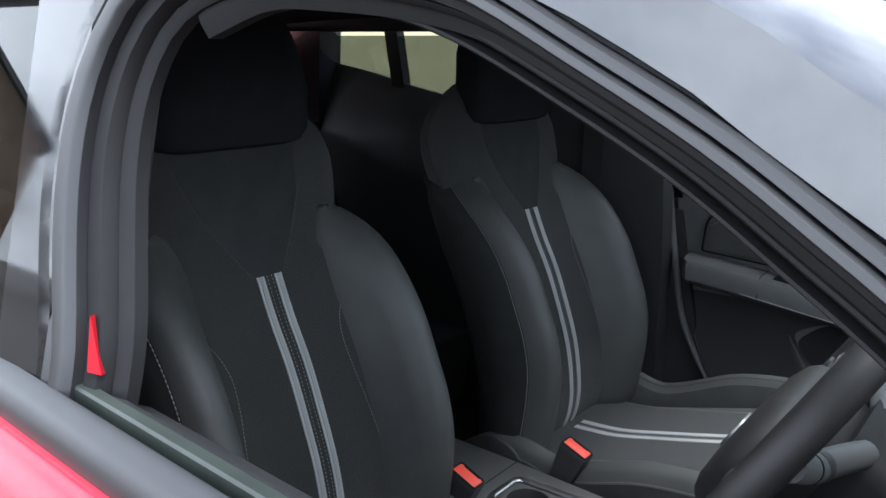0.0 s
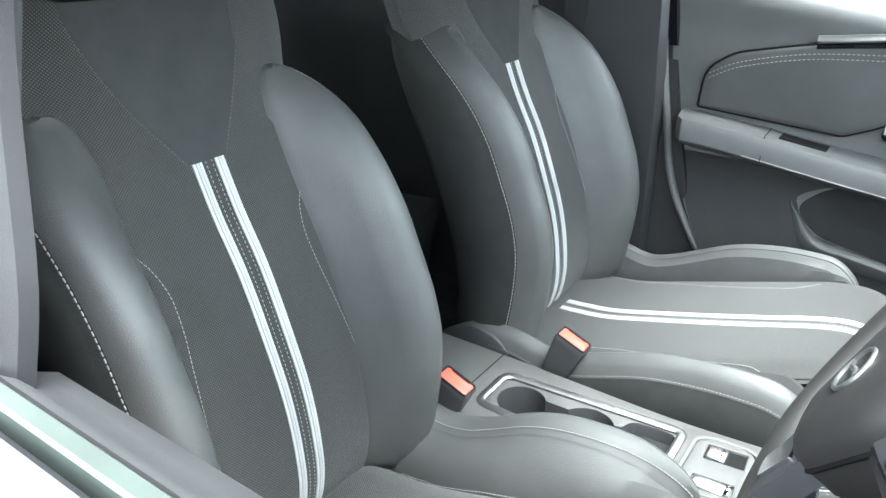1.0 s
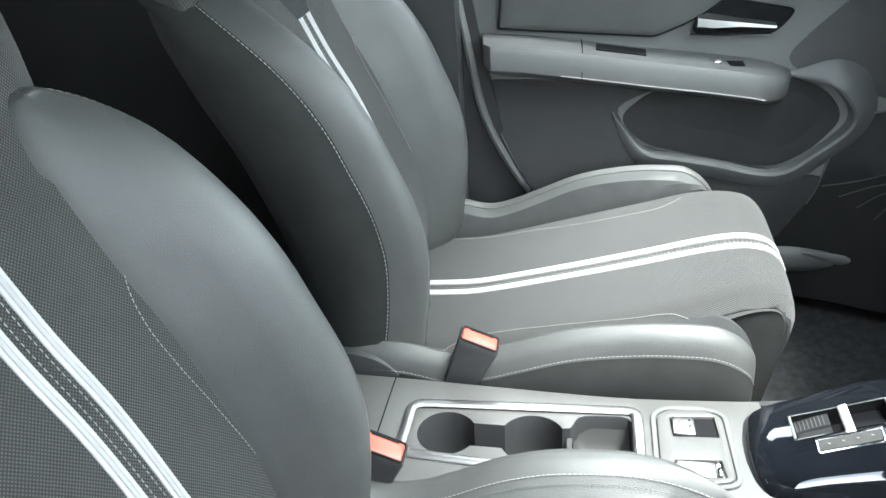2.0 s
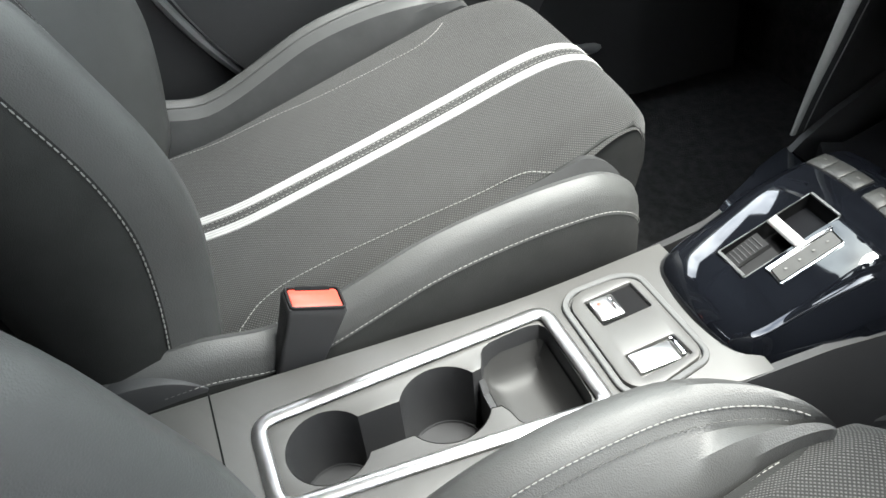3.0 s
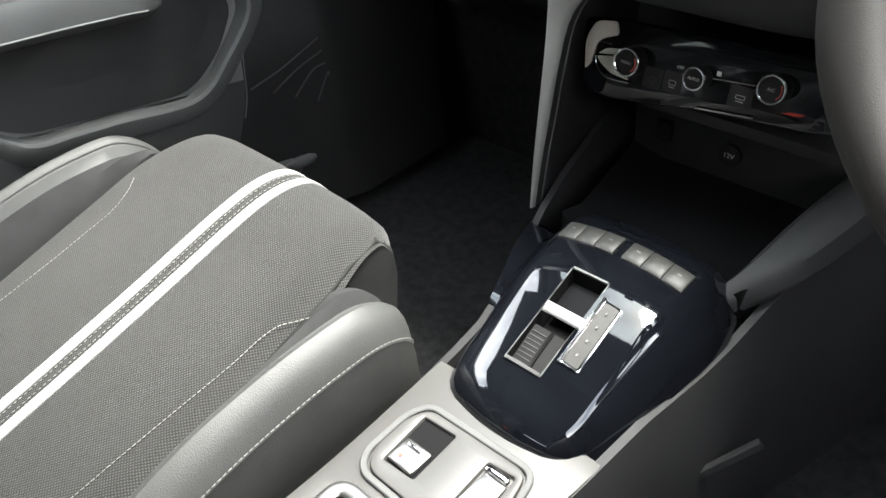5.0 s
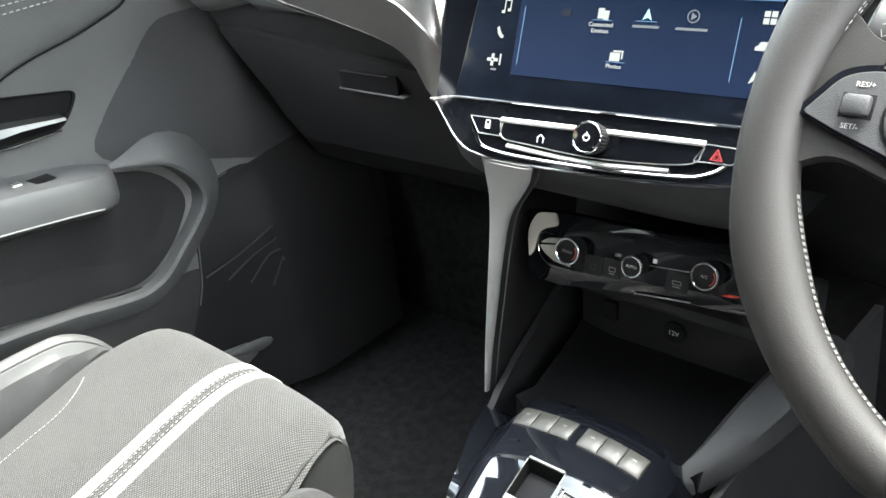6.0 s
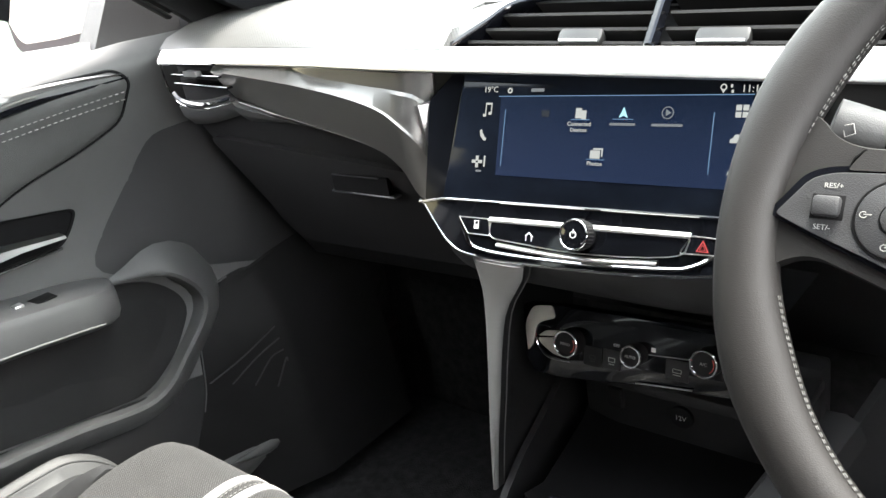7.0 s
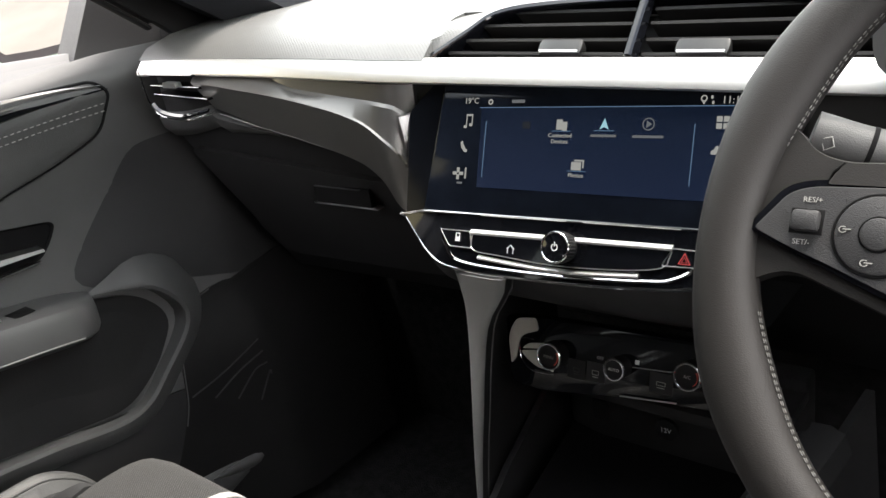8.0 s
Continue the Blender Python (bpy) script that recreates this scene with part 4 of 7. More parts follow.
part("button_bar", box((0.0245, 0.4435, 0.516), (0.0475, 0.4500, 0.5245), 0.002), CHROME, key)

# piano black selector panel
def panel_z(y, q):
    crown = along([(0.483, 0.514), (0.489, 0.527), (0.498, 0.538), (0.515, 0.5475), (0.53, 0.5545), (0.55, 0.5630), (0.575, 0.5732), (0.60, 0.5830), (0.615, 0.5876), (0.63, 0.5900), (0.66, 0.5922), (0.69, 0.594), (0.705, 0.590)], y)
    return crown - 0.017 * q * q - 0.034 * max(0, abs(q) - 0.64) ** 2 / 0.1296


def panel_half(y):
    return along([(0.485, 0.0655), (0.4875, 0.0715), (0.492, 0.077), (0.505, 0.0825), (0.55, 0.087), (0.62, 0.094), (0.69, 0.099), (0.705, 0.099)], y)


SLOT = (-0.0245, 0.0145, 0.526, 0.6225)
GAUGE = (0.0232, 0.0374, 0.5470, 0.6052)
rows = []
py = np.r_[0.485, 0.488, 0.492, 0.498, np.linspace(0.506, SLOT[2], 5), np.linspace(SLOT[2], SLOT[3], 14)[1:], np.linspace(SLOT[3], 0.70, 12)[1:], 0.705]
for y in py:
    h = panel_half(y)
    qs = np.r_[np.linspace(-1, SLOT[0] / h, 16), np.linspace(SLOT[0] / h, SLOT[1] / h, 8)[1:], np.linspace(SLOT[1] / h, 1, 20)[1:]]
    row = [(q * h, y - 0.006 * (1 - q * q) * max(0.0, 1 - (y - 0.485) / 0.036), panel_z(y, q)) for q in qs]
    low = panel_z(y, 1)
    foot = min(low, along(floor_line, y)) - 0.014
    w = h + 0.003
    wide = max(w, side_half(y, -1) + 0.0015)
    row += [(h + 0.4 * (w - h), y, low - 0.012), (w, y, foot), (-wide, y, foot + 0.012 * (wide - w) / 0.04), (-h - 0.55 * (wide - h), y, low - 0.012)]
    rows.append(row)
bm = loft(rows)
gone = [f for f in bm.faces if SLOT[0] < f.calc_center_median().x < SLOT[1] and SLOT[2] < f.calc_center_median().y < SLOT[3] and f.calc_center_median().z > 0.53]
bmesh.ops.delete(bm, geom=gone, context="FACES")
part("selector_panel", bm, SMUDGED, CON, "glossy black selector panel", sharp=60)


def on_panel(x, y, lift=0.0):
    h = panel_half(y)
    return Vector((x, y, panel_z(y, x / h) + lift))


def panel_ring(x0, x1, y0, y1, lift):
    pts = rounded([(x0, y0), (x1, y0), (x1, y1), (x0, y1)], 0.002, 3)
    return [on_panel(x, y, lift) for x, y in pts]


selector = thing("gear_selector", "chrome and black gear selector toggle", "gear selector")
part("selector_frame", strip(panel_ring(*SLOT, 0.0006), 0.0010, 0.0012, closed=True), DIM_SILVER, selector, "thin chrome frame")
well = loft([panel_ring(SLOT[0] - 0.0002, SLOT[1] + 0.0002, SLOT[2] - 0.0002, SLOT[3] + 0.0002, d) for d in (0.0004, -0.012, -0.026)], True, False)
well.verts.ensure_lookup_table()
well.faces.new(well.verts[-len(panel_ring(*SLOT, 0)) :])
part("selector_well", well, DARK, selector, "dark recess")
part("toggle", loft([[(x, y, panel_z(y, 0) - 0.011 + dz) for x, dz in ((-0.0230, 0.0005), (-0.0220, h), (-0.0045, h), (-0.003, 0.0005))] for y, h in ((0.531, 0.0015), (0.540, 0.0030), (0.556, 0.0045), (0.566, 0.0045))]), RUBBER, selector, "ribbed dark toggle")
for k in range(8):
    y = 0.533 + 0.0038 * k
    part("rib", box((-0.0210, y, 0), (-0.0055, y + 0.0012, 0.0010), 0.0003, m=Matrix.Translation((0, 0, panel_z(y, 0) - 0.0092 + 0.0004 * k))), PLASTIC, selector)
part("release_key", loft([[(x, y, panel_z(y, 0) - 0.010 + dz) for x, dz in ((-0.0015, 0.0005), (-0.0005, h), (0.0110, h), (0.0130, 0.0005))] for y, h in ((0.533, 0.0015), (0.542, 0.0026), (0.566, 0.0030))]), RUBBER, selector, "dark release key")
part("cross_bar", loft([[(x, y, panel_z(y, 0) + dz) for x, dz in ((-0.0215, 0.001), (-0.0205, h), (0.0190, h), (0.0200, 0.001))] for y, h in ((0.5740, 0.002), (0.5752, 0.0036), (0.5818, 0.0044), (0.5830, 0.003))]), BAND, selector, "pale metal cross bar")
for y0, y1 in ((SLOT[2] - 0.0006, SLOT[2] + 0.0020), (SLOT[3] - 0.0016, SLOT[3] + 0.0006)):
    part("end_cap", loft([[on_panel(x, y, l) for x, l in ((SLOT[0], 0.0008), (SLOT[0] + 0.001, 0.0026), (SLOT[1] - 0.001, 0.0026), (SLOT[1], 0.0008))] for y in (y0, y1)]), DIM_SILVER, selector, "silver end of the slot")
part("slot_back", loft([[on_panel(x, y, l) for x, l in ((SLOT[0] + 0.002, -0.016), (SLOT[0] + 0.002, -0.014), (SLOT[1] - 0.002, -0.014), (SLOT[1] - 0.002, -0.016))] for y in (0.586, 0.620)]), material("smoked_plastic", (0.004, 0.004, 0.005), 0.45, spec=0.08), selector)
part("window_rail", loft([[on_panel(x, y, l) for x, l in ((GAUGE[0] - 0.0045, 0.0006), (GAUGE[0] - 0.004, 0.0026), (GAUGE[0] - 0.0015, 0.0034), (GAUGE[0] - 0.0005, 0.0006))] for y in np.linspace(GAUGE[2] - 0.003, GAUGE[3] + 0.003, 5)]), CHROME, selector, "chrome rail")
part("gear_window_frame", strip(panel_ring(GAUGE[0] - 0.0015, GAUGE[1] + 0.0015, GAUGE[2] - 0.0015, GAUGE[3] + 0.0015, 0.001), 0.0016, 0.002, closed=True), CHROME, selector, "chrome frame of the gear display")
part("gear_window", loft([panel_ring(*GAUGE, 0.0022), panel_ring(*GAUGE, 0.0004)]), material("gear_display", (0.022, 0.0215, 0.020), 0.45, vary=0.2, scale=60), selector, "grey gear position display")
for k in range(4):
    p = on_panel(0.0303, 0.5560 + 0.0135 * k, 0.0027)
    part("gear_mark", box((-0.0008, -0.0014, 0), (0.0008, 0.0014, 0.0002), 0, m=Matrix.Translation(p)), KEY_MARK, selector)

# two rows of grey keys in front of the selector
for x0 in (-0.0685, 0.0030):
    pad = thing("key_pad", "row of three grey rubber keys on the console", "button", "console keys")
    for k in range(3):
        xa = x0 + k * 0.0209
        part("key", loft([[on_panel(x, y, up * lift) for y, up in ((0.6545, -0.002), (0.6550, 0.0016), (0.6575, 0.0034), (0.6755, 0.0031), (0.6780, 0.0014), (0.6785, -0.002))] for x, lift in ((xa + 0.0003, 0.75), (xa + 0.0013, 1.0), (xa + 0.0075, 1.04), (xa + 0.0135, 1.04), (xa + 0.0194, 1.0), (xa + 0.0204, 0.75))]), GREY_KEY, pad)
        if k != 1:
            part("key_mark", loft([[on_panel(x, y, 0.0035) for y in (0.6655, 0.6690)] + [on_panel(x, y, 0.0030) for y in (0.6690, 0.6655)] for x in (xa + 0.0082, xa + 0.0122)]), KEY_MARK, pad)

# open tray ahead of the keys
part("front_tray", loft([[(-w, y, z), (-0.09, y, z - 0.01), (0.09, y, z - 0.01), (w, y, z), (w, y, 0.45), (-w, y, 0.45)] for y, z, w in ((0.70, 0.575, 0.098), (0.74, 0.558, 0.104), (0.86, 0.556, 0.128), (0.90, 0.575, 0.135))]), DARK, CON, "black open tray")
fin = spline([(0.722, 0.540), (0.7245, 0.60), (0.728, 0.68), (0.730, 0.75), (0.724, 0.79), (0.716, 0.82)], 18)
rows, inner = [], []
for y, z in fin:
    xl = along([(0.535, -0.1606), (0.597, -0.1562), (0.655, -0.1506), (0.71, -0.1450), (0.7486, -0.1415), (0.792, -0.137), (0.83, -0.134)], z)
    xa = along([(0.536, -0.1560), (0.60, -0.1467), (0.659, -0.1361), (0.7146, -0.1262), (0.745, -0.1190), (0.765, -0.1110), (0.78, -0.100), (0.80, -0.084), (0.83, -0.070)], z)
    w = xa - xl
    rows.append([(xl, y + 0.006, z), (xl + 0.15 * w, y - 0.0005, z), (xl + 0.3 * w, y - 0.0015, z), (xa - 0.2 * w, y - 0.0012, z), (xa - 0.05 * w, y + 0.0005, z), (xa, y + 0.004, z), (xa - 0.1 * w, y + 0.010, z), (xl + 0.2 * w, y + 0.010, z), (xl - 0.011, y + 0.05, z), (xl - 0.012, y + 0.17, z), (xl - 0.015, y + 0.17, z), (xl - 0.014, y + 0.05, z)])
    xi = along([(0.54, -0.160), (0.66, -0.152), (0.74, -0.147), (0.83, -0.146)], z)
    inner.append([(xa + 0.0004, y + 0.003, z), (xa + 0.0006, y + 0.013, z), (0.5 * (xa + xi), y + 0.032, z), (xi, y + 0.060, z), (xi, y + 0.17, z), (xi - 0.003, y + 0.17, z), (xi - 0.003, y + 0.060, z), (xa - 0.1 * w, y + 0.016, z), (xa - 0.1 * w, y + 0.006, z)])
part("stack_cheek", loft(rows), CHEEK, CON, "grey stack side panel", sharp=50)
part("cheek_lining", loft(inner), FOOTWELL, CON, "dark inner side of the stack panel", sharp=50)
part("cheek_seal", tube([Vector(r[1]) for r in inner], 0.0010, 6, up=(1, 0, 0)), SOFT, CON)
brace = spline([(0.062, 0.640, 0.540), (0.080, 0.69, 0.562), (0.103, 0.73, 0.586), (0.122, 0.80, 0.608), (0.142, 0.885, 0.630)], 18)
rows = []
for x, y, z in brace:
    g = along([(0.64, 0.15), (0.70, 0.6), (0.74, 1.0), (1.0, 1.0)], y)
    rows.append([(x + dx * g, y, z + dz * (0.4 + 0.6 * g)) for dx, dz in ((-0.018, -0.008), (-0.012, -0.001), (0.004, 0), (0.014, -0.006), (0.019, -0.022), (0.012, -0.034), (-0.018, -0.034))])
part("tray_brace", loft(rows), PLASTIC, CON, "grey tray edge")

# seat belt buckles
def buckle(x, y, z, turn, label):
    b = thing("seat_belt_buckle", label, "seat belt buckle", "belt buckles")
    m = Matrix.Translation((x, y, z)) @ Euler((radians(turn), 0, 0)).to_matrix().to_4x4()
    part("buckle_body", loft([[(px, py, pz) for px, py in rounded([(-hx, -hy), (hx, -hy), (hx, hy), (-hx, hy)], 0.004, 4)] for pz, hx, hy in ((-0.09, 0.010, 0.020), (-0.012, 0.0155, 0.0265), (-0.004, 0.0155, 0.0275), (-0.001, 0.0145, 0.0265))]), PLASTIC, b, "black buckle housing").matrix_basis = m
    part("release_button", box((-0.0125, -0.0235, -0.008), (0.0125, 0.0235, 0.0015), 0.003), RED_BUTTON, b, "red release button").matrix_basis = m
    part("button_collar", strip([(px, py, 0.0006) for px, py in rounded([(-0.0138, -0.0250), (0.0138, -0.0250), (0.0138, 0.0250), (-0.0138, 0.0250)], 0.004, 4)], 0.0022, 0.0032, closed=True), RUBBER, b).matrix_basis = m
    part("tongue_slot", box((-0.0135, -0.016, -0.002), (-0.009, 0.016, 0.0022), 0), DARK, b).matrix_basis = m
    part("stalk", box((-0.006, -0.012, -0.20), (0.006, 0.012, -0.085), 0.004), PLASTIC, b).matrix_basis = m
    return b


buckle(-0.108, 0.160, 0.577, -22, "black seat belt buckle with a red button beside the passenger seat")
buckle(0.112, 0.083, 0.592, -22, "black seat belt buckle with a red button beside the driver seat")

# ---- dashboard ----
DASH = thing("dashboard", "grey and black dashboard with a pale metal band", "dashboard")
sec = [(1.22, 1.035), (1.05, 1.052), (0.92, 1.052), (0.84, 1.045), (0.80, 1.034), (0.785, 1.022)]


def sag(x):
    """The dashboard's line drops a little from the passenger door to the column."""
    return -0.0315 * (x + 0.64) - 0.006 * max(0.0, (-x - 0.35) / 0.33)


def bow(x):
    """The dashboard's edge runs back a little towards the doors."""
    return -0.02 * (x / 0.7) ** 2


def dip(x):
    """The middle of the dashboard's edge hangs lower than its ends."""
    q = min(1.0, max(0.0, (x + 0.62) / 0.42)) * min(1.0, max(0.0, (0.68 - x) / 0.2))
    return q * q * (3 - 2 * q)


def dash_z(x, y):
    return along([(0.785, 1.022), (0.80, 1.034), (0.84, 1.045), (0.92, 1.052), (1.05, 1.052), (1.22, 1.035)], y) + sag(x) - 0.008 * dip(x) * max(0.0, min(1.0, (0.86 - y) / 0.06))


xs = np.r_[np.linspace(-0.655, -0.20, 14), -0.186, -0.180, np.linspace(-0.15, 0.20, 10), 0.218, 0.224, np.linspace(0.26, 0.70, 12)]
rows = []
for x in xs:
    row = [(x, y + bow(x), dash_z(x, y)) for y, _ in sec[:3]]
    if -0.183 < x < 0.221:
        row += [(x, 0.850, dash_z(x, 0.85)), (x, 0.856, 1.0), (x, 0.857, 0.99), (x, 0.858, 0.98), (x, 0.86, 0.96)]
    else:
        row += [(x, y + bow(x), dash_z(x, y)) for y, _ in sec[3:]] + [(x, 0.80 + bow(x), 1.005 + sag(x)), (x, 0.84, 0.985)]
    rows.append(row + [(x, 1.22, 0.94)])
part("dash_top", loft(rows), DASH_TOP, DASH, "soft grained dashboard top")
part("metal_band", loft([[(x, 0.789 + bow(x), 1.0235 + sag(x) - 0.008 * dip(x)), (x, 0.786 + bow(x), 1.0225 + sag(x) - 0.008 * dip(x)), (x, 0.775 + bow(x), 1.010 + sag(x) - 0.010 * dip(x)), (x, 0.774 + bow(x), 1.006 + sag(x) - 0.010 * dip(x)), (x, 0.777 + bow(x), 1.0035 + sag(x) - 0.010 * dip(x)), (x, 0.80 + bow(x), 1.002 + sag(x) - 0.010 * dip(x)), (x, 0.80 + bow(x), 1.020 + sag(x) - 0.008 * dip(x))] for x in np.linspace(-0.650, 0.69, 47)]), BAND, DASH, "pale satin metal band")
low = [(0.80, 1.0), (0.80, 0.95), (0.815, 0.905), (0.84, 0.86), (0.868, 0.81), (0.90, 0.74), (0.95, 0.66), (1.05, 0.60), (1.15, 0.60), (1.15, 0.996)]
part("lower_dash", loft([[(x, y + bow(x), z + (sag(x) if z > 0.99 else 0)) for y, z in low] for x in np.linspace(-0.65, 0.70, 15)]), FOOTWELL, DASH, "black lower dashboard")

part("tunnel_trim", strip([(0.1065, 0.628, 0.386), (0.150, 0.679, 0.4285)], 0.010, 0.006, (1, -0.6, 0.4)), PLASTIC, CON, "thin dark trim on the tunnel side")


# the leaning face that carries the display and the control unit
LEAN = radians(24)
# turned a little towards the driver
CANT = Matrix.Translation((-0.02, 0.772, 0)) @ Matrix.Rotation(radians(3), 4, "Z") @ Matrix.Translation((0.02, -0.772, 0))


def face(u, v, out=0.0):
    """A place on the display's face: across, up along it, and out towards the seats."""
    return CANT @ Vector((u, 0.772 + v * math.sin(LEAN) - out * math.cos(LEAN), 0.93 + v * math.cos(LEAN) + out * math.sin(LEAN)))


def face_m(u=0.0, v=0.0, out=0.0):
    return Matrix.Translation(face(u, v, out)) @ CANT.to_3x3().to_4x4() @ Matrix(((1, 0, 0, 0), (0, math.sin(LEAN), -math.cos(LEAN), 0), (0, math.cos(LEAN), math.sin(LEAN), 0), (0, 0, 0, 1)))


# gloss trim on the passenger side
tops = [(-0.56, 1.001), (-0.40, 0.990), (-0.20, 0.977)]
edge = [(-0.590, 0.960), (-0.524, 0.9482), (-0.456, 0.9341), (-0.371, 0.9180), (-0.295, 0.9000), (-0.260, 0.8795), (-0.240, 0.850), (-0.214, 0.838)]
ridge = [(-0.575, 0.991), (-0.538, 0.988), (-0.422, 0.9757), (-0.331, 0.962), (-0.275, 0.949), (-0.2465, 0.935), (-0.228, 0.9156), (-0.219, 0.893), (-0.213, 0.860)]
# upper crease, where the flat top face of the trim turns down
crease = [(-0.575, 0.9995), (-0.45, 0.994), (-0.415, 0.989), (-0.371, 0.9757), (-0.302, 0.967), (-0.239, 0.959), (-0.222, 0.948), (-0.213, 0.930)]
edge, ridge, crease = ([tuple(p) for p in spline(q, 70)] for q in (edge, ridge, crease))
rows = []
for x in np.linspace(-0.550, -0.214, 66):
    zt, zb, zr, zh = along(tops, x), along(edge, x), along(ridge, x), along(crease, x)
    zh = min(zh, zt - 0.002)
    zr = min(zr, zh - 0.003)
    tuck = 0.018 * max(0.0, (x + 0.245) / 0.031) ** 2
    rows.append([(x + 0.55 * (1.004 - z) * max(0.0, 1 - (x + 0.550) / 0.10), min(0.809, y + tuck), z) for y, z in ((0.785, zt), (0.7765, zt - 0.0005), (0.7752, zh + 0.0014), (0.7725, zh - 0.0016), (0.7630, zr + 0.0012), (0.7610, zr - 0.0004), (0.7735, zb + 0.0010), (0.7755, zb - 0.0002), (0.81, zb))])
part("gloss_trim", loft(rows), GLOSS_TRIM, DASH, "glossy dark trim panel", sharp=14)
part("trim_line", tube([(x, 0.7757, along(edge, x) - 0.0003) for x in np.linspace(-0.52, -0.29, 20)], 0.0005, 6), DIM_SILVER, DASH)
part("trim_end", loft([[(-0.2145, 0.775, z), (-0.2125 + 0.004 * math.sin(math.pi * (z - 0.842) / 0.108), 0.766, z), (-0.206 + 0.003 * math.sin(math.pi * (z - 0.842) / 0.108), 0.775, z), (-0.208, 0.80, z)] for z in np.linspace(0.842, 0.950, 12)]), SATIN, DASH)

# soft end of the dashboard below the trim
rows = []
for x in np.linspace(-0.648, -0.30, 30):
    zt = along(edge, x) - 0.004 if x > -0.54 else along([(-0.70, 0.950), (-0.62, 0.946), (-0.54, 0.956)], x)
    deep = along([(-0.69, 0.034), (-0.62, 0.032), (-0.54, 0.028), (-0.45, 0.011), (-0.40, 0.004), (-0.30, 0.002)], x)
    rows.append([(x, 0.792 + bow(x), zt), (x, 0.786 + bow(x), zt - 0.15 * deep), (x, 0.789 + bow(x), zt - 0.55 * deep), (x, 0.802 + bow(x), zt - deep), (x, 0.83, zt - deep), (x, 0.83, zt)])
part("lower_trim", loft(rows), SOFT, DASH, "soft grey strip under the trim", sharp=60)

# passenger air vent
vent = thing("air_vent", "black corner air vent with a chrome surround", "air vent")
vm = lambda x, z, y=0.762: Vector((x, y + 0.02 * (x + 0.66), z))
ventring = rounded([(-0.637, 1.008), (-0.5275, 1.0058), (-0.494, 0.9555), (-0.560, 0.9445), (-0.632, 0.955)], [0.006, 0.004, 0.010, 0.030, 0.035], 6)
part("vent_surround", strip([vm(x, z, 0.753) for x, z in spline([(-0.6375, 1.0065), (-0.6375, 0.985), (-0.634, 0.966), (-0.620, 0.9515), (-0.595, 0.9455), (-0.560, 0.9440), (-0.528, 0.9485), (-0.500, 0.9545)], 40)], 0.0017, 0.0022, (0, -1, 0)), CHROME, vent, "chrome surround")
part("vent_back", loft([[vm(x, z, 0.79) for x, z in ventring], [vm(x, z, 0.81) for x, z in ventring]]), DARK, vent)
for (xa, za), (xb, zb) in (((-0.622, 1.0000), (-0.532, 0.9972)), ((-0.624, 0.9865), (-0.5240, 0.9823)), ((-0.622, 0.9755), (-0.513, 0.9686))):
    slat_line = [vm(xa + (xb - xa) * k / 5, za + (zb - za) * k / 5, 0.767) for k in range(6)]
    part("slat", strip(slat_line, 0.022, 0.0026), PIANO, vent)
    part("slat_edge", strip([q + Vector((0, -0.0112, 0.0008)) for q in slat_line], 0.0010, 0.0011), SATIN, vent)
part("vent_slider", loft([[vm(x + q * w, z, 0.749) for q, z in ((-1, 0.9868), (-0.9, 0.9855), (0.9, 0.9845), (1, 0.9858), (0.9, 0.9905), (-0.9, 0.9918))] for x, w in ((-0.573, 0.0140),)] + [[vm(-0.573 + q * 0.0135, z, 0.758) for q, z in ((-1, 0.9868), (-0.9, 0.9855), (0.9, 0.9845), (1, 0.9858), (0.9, 0.9905), (-0.9, 0.9918))]]), SATIN, vent, "silver slider")
part("vent_lip", strip(spline([vm(-0.624, 0.965, 0.752), vm(-0.606, 0.9555, 0.749), vm(-0.560, 0.9505, 0.748), vm(-0.508, 0.9575, 0.751)], 14), 0.0050, 0.0022, (0, -0.6, 0.8)), PIANO, vent)

# glove box
glove = thing("glove_box", "black glove box lid with a recessed pull", "glove box")
lid = [(x, z) for x, z in rounded([(-0.64, 0.895), (-0.24, 0.845), (-0.22, 0.70), (-0.62, 0.70)], 0.02)]
part("lid", loft([[(x, along([(0.66, 0.945), (0.74, 0.894), (0.81, 0.862), (0.86, 0.834), (0.91, 0.807)], z) + dy + bow(x), z) for x, z in lid] for dy in (0.03, -0.006)]), FOOTWELL, glove, "grained black lid")
# dark slab on the lid for the shade inside the pull
part("pull_recess_shade", box((-0.443, 0.8478, 0.8205), (-0.345, 0.856, 0.8435), 0.0, m=Matrix.Translation((0, -0.0195, 0))), DARK, glove)
part("pull_lip", box((-0.438, 0.824, 0.8425), (-0.356, 0.8268, 0.8438), 0.0004), PLASTIC, glove)
part("pull_edge", box((-0.451, 0.830, 0.8172), (-0.338, 0.842, 0.8194), 0.0008), SATIN, glove, "silver edge of the pull")

# display
SCREEN = thing("infotainment_display", "wide black touch display showing a blue menu", "car display")
part("bezel", loft([[face(u, v, o) for u, v in rounded([(-0.176, 0.0525), (0.150, 0.052), (0.150, -0.070), (-0.1975, -0.0715), (-0.2035, 0.026)], 0.004, 3)] for o in (-0.010, -0.002)]), DISPLAY_BLACK, SCREEN, "gloss black bezel")
part("glass", plate(rounded([(-0.1620, 0.0505), (0.137, 0.0480), (0.137, -0.0655), (-0.1745, -0.0668)], 0.002, 3), (), 0.003, face_m(0, 0, 0.001), 0.0006), material("display_glass", (0.006, 0.008, 0.013), 0.07, vary=0.5, scale=22, spec=0.16, rough_vary=0.04), SCREEN, "dark smudged glass")
blue = bpy.data.materials.new("display_blue")
blue.use_nodes = True
nt = blue.node_tree
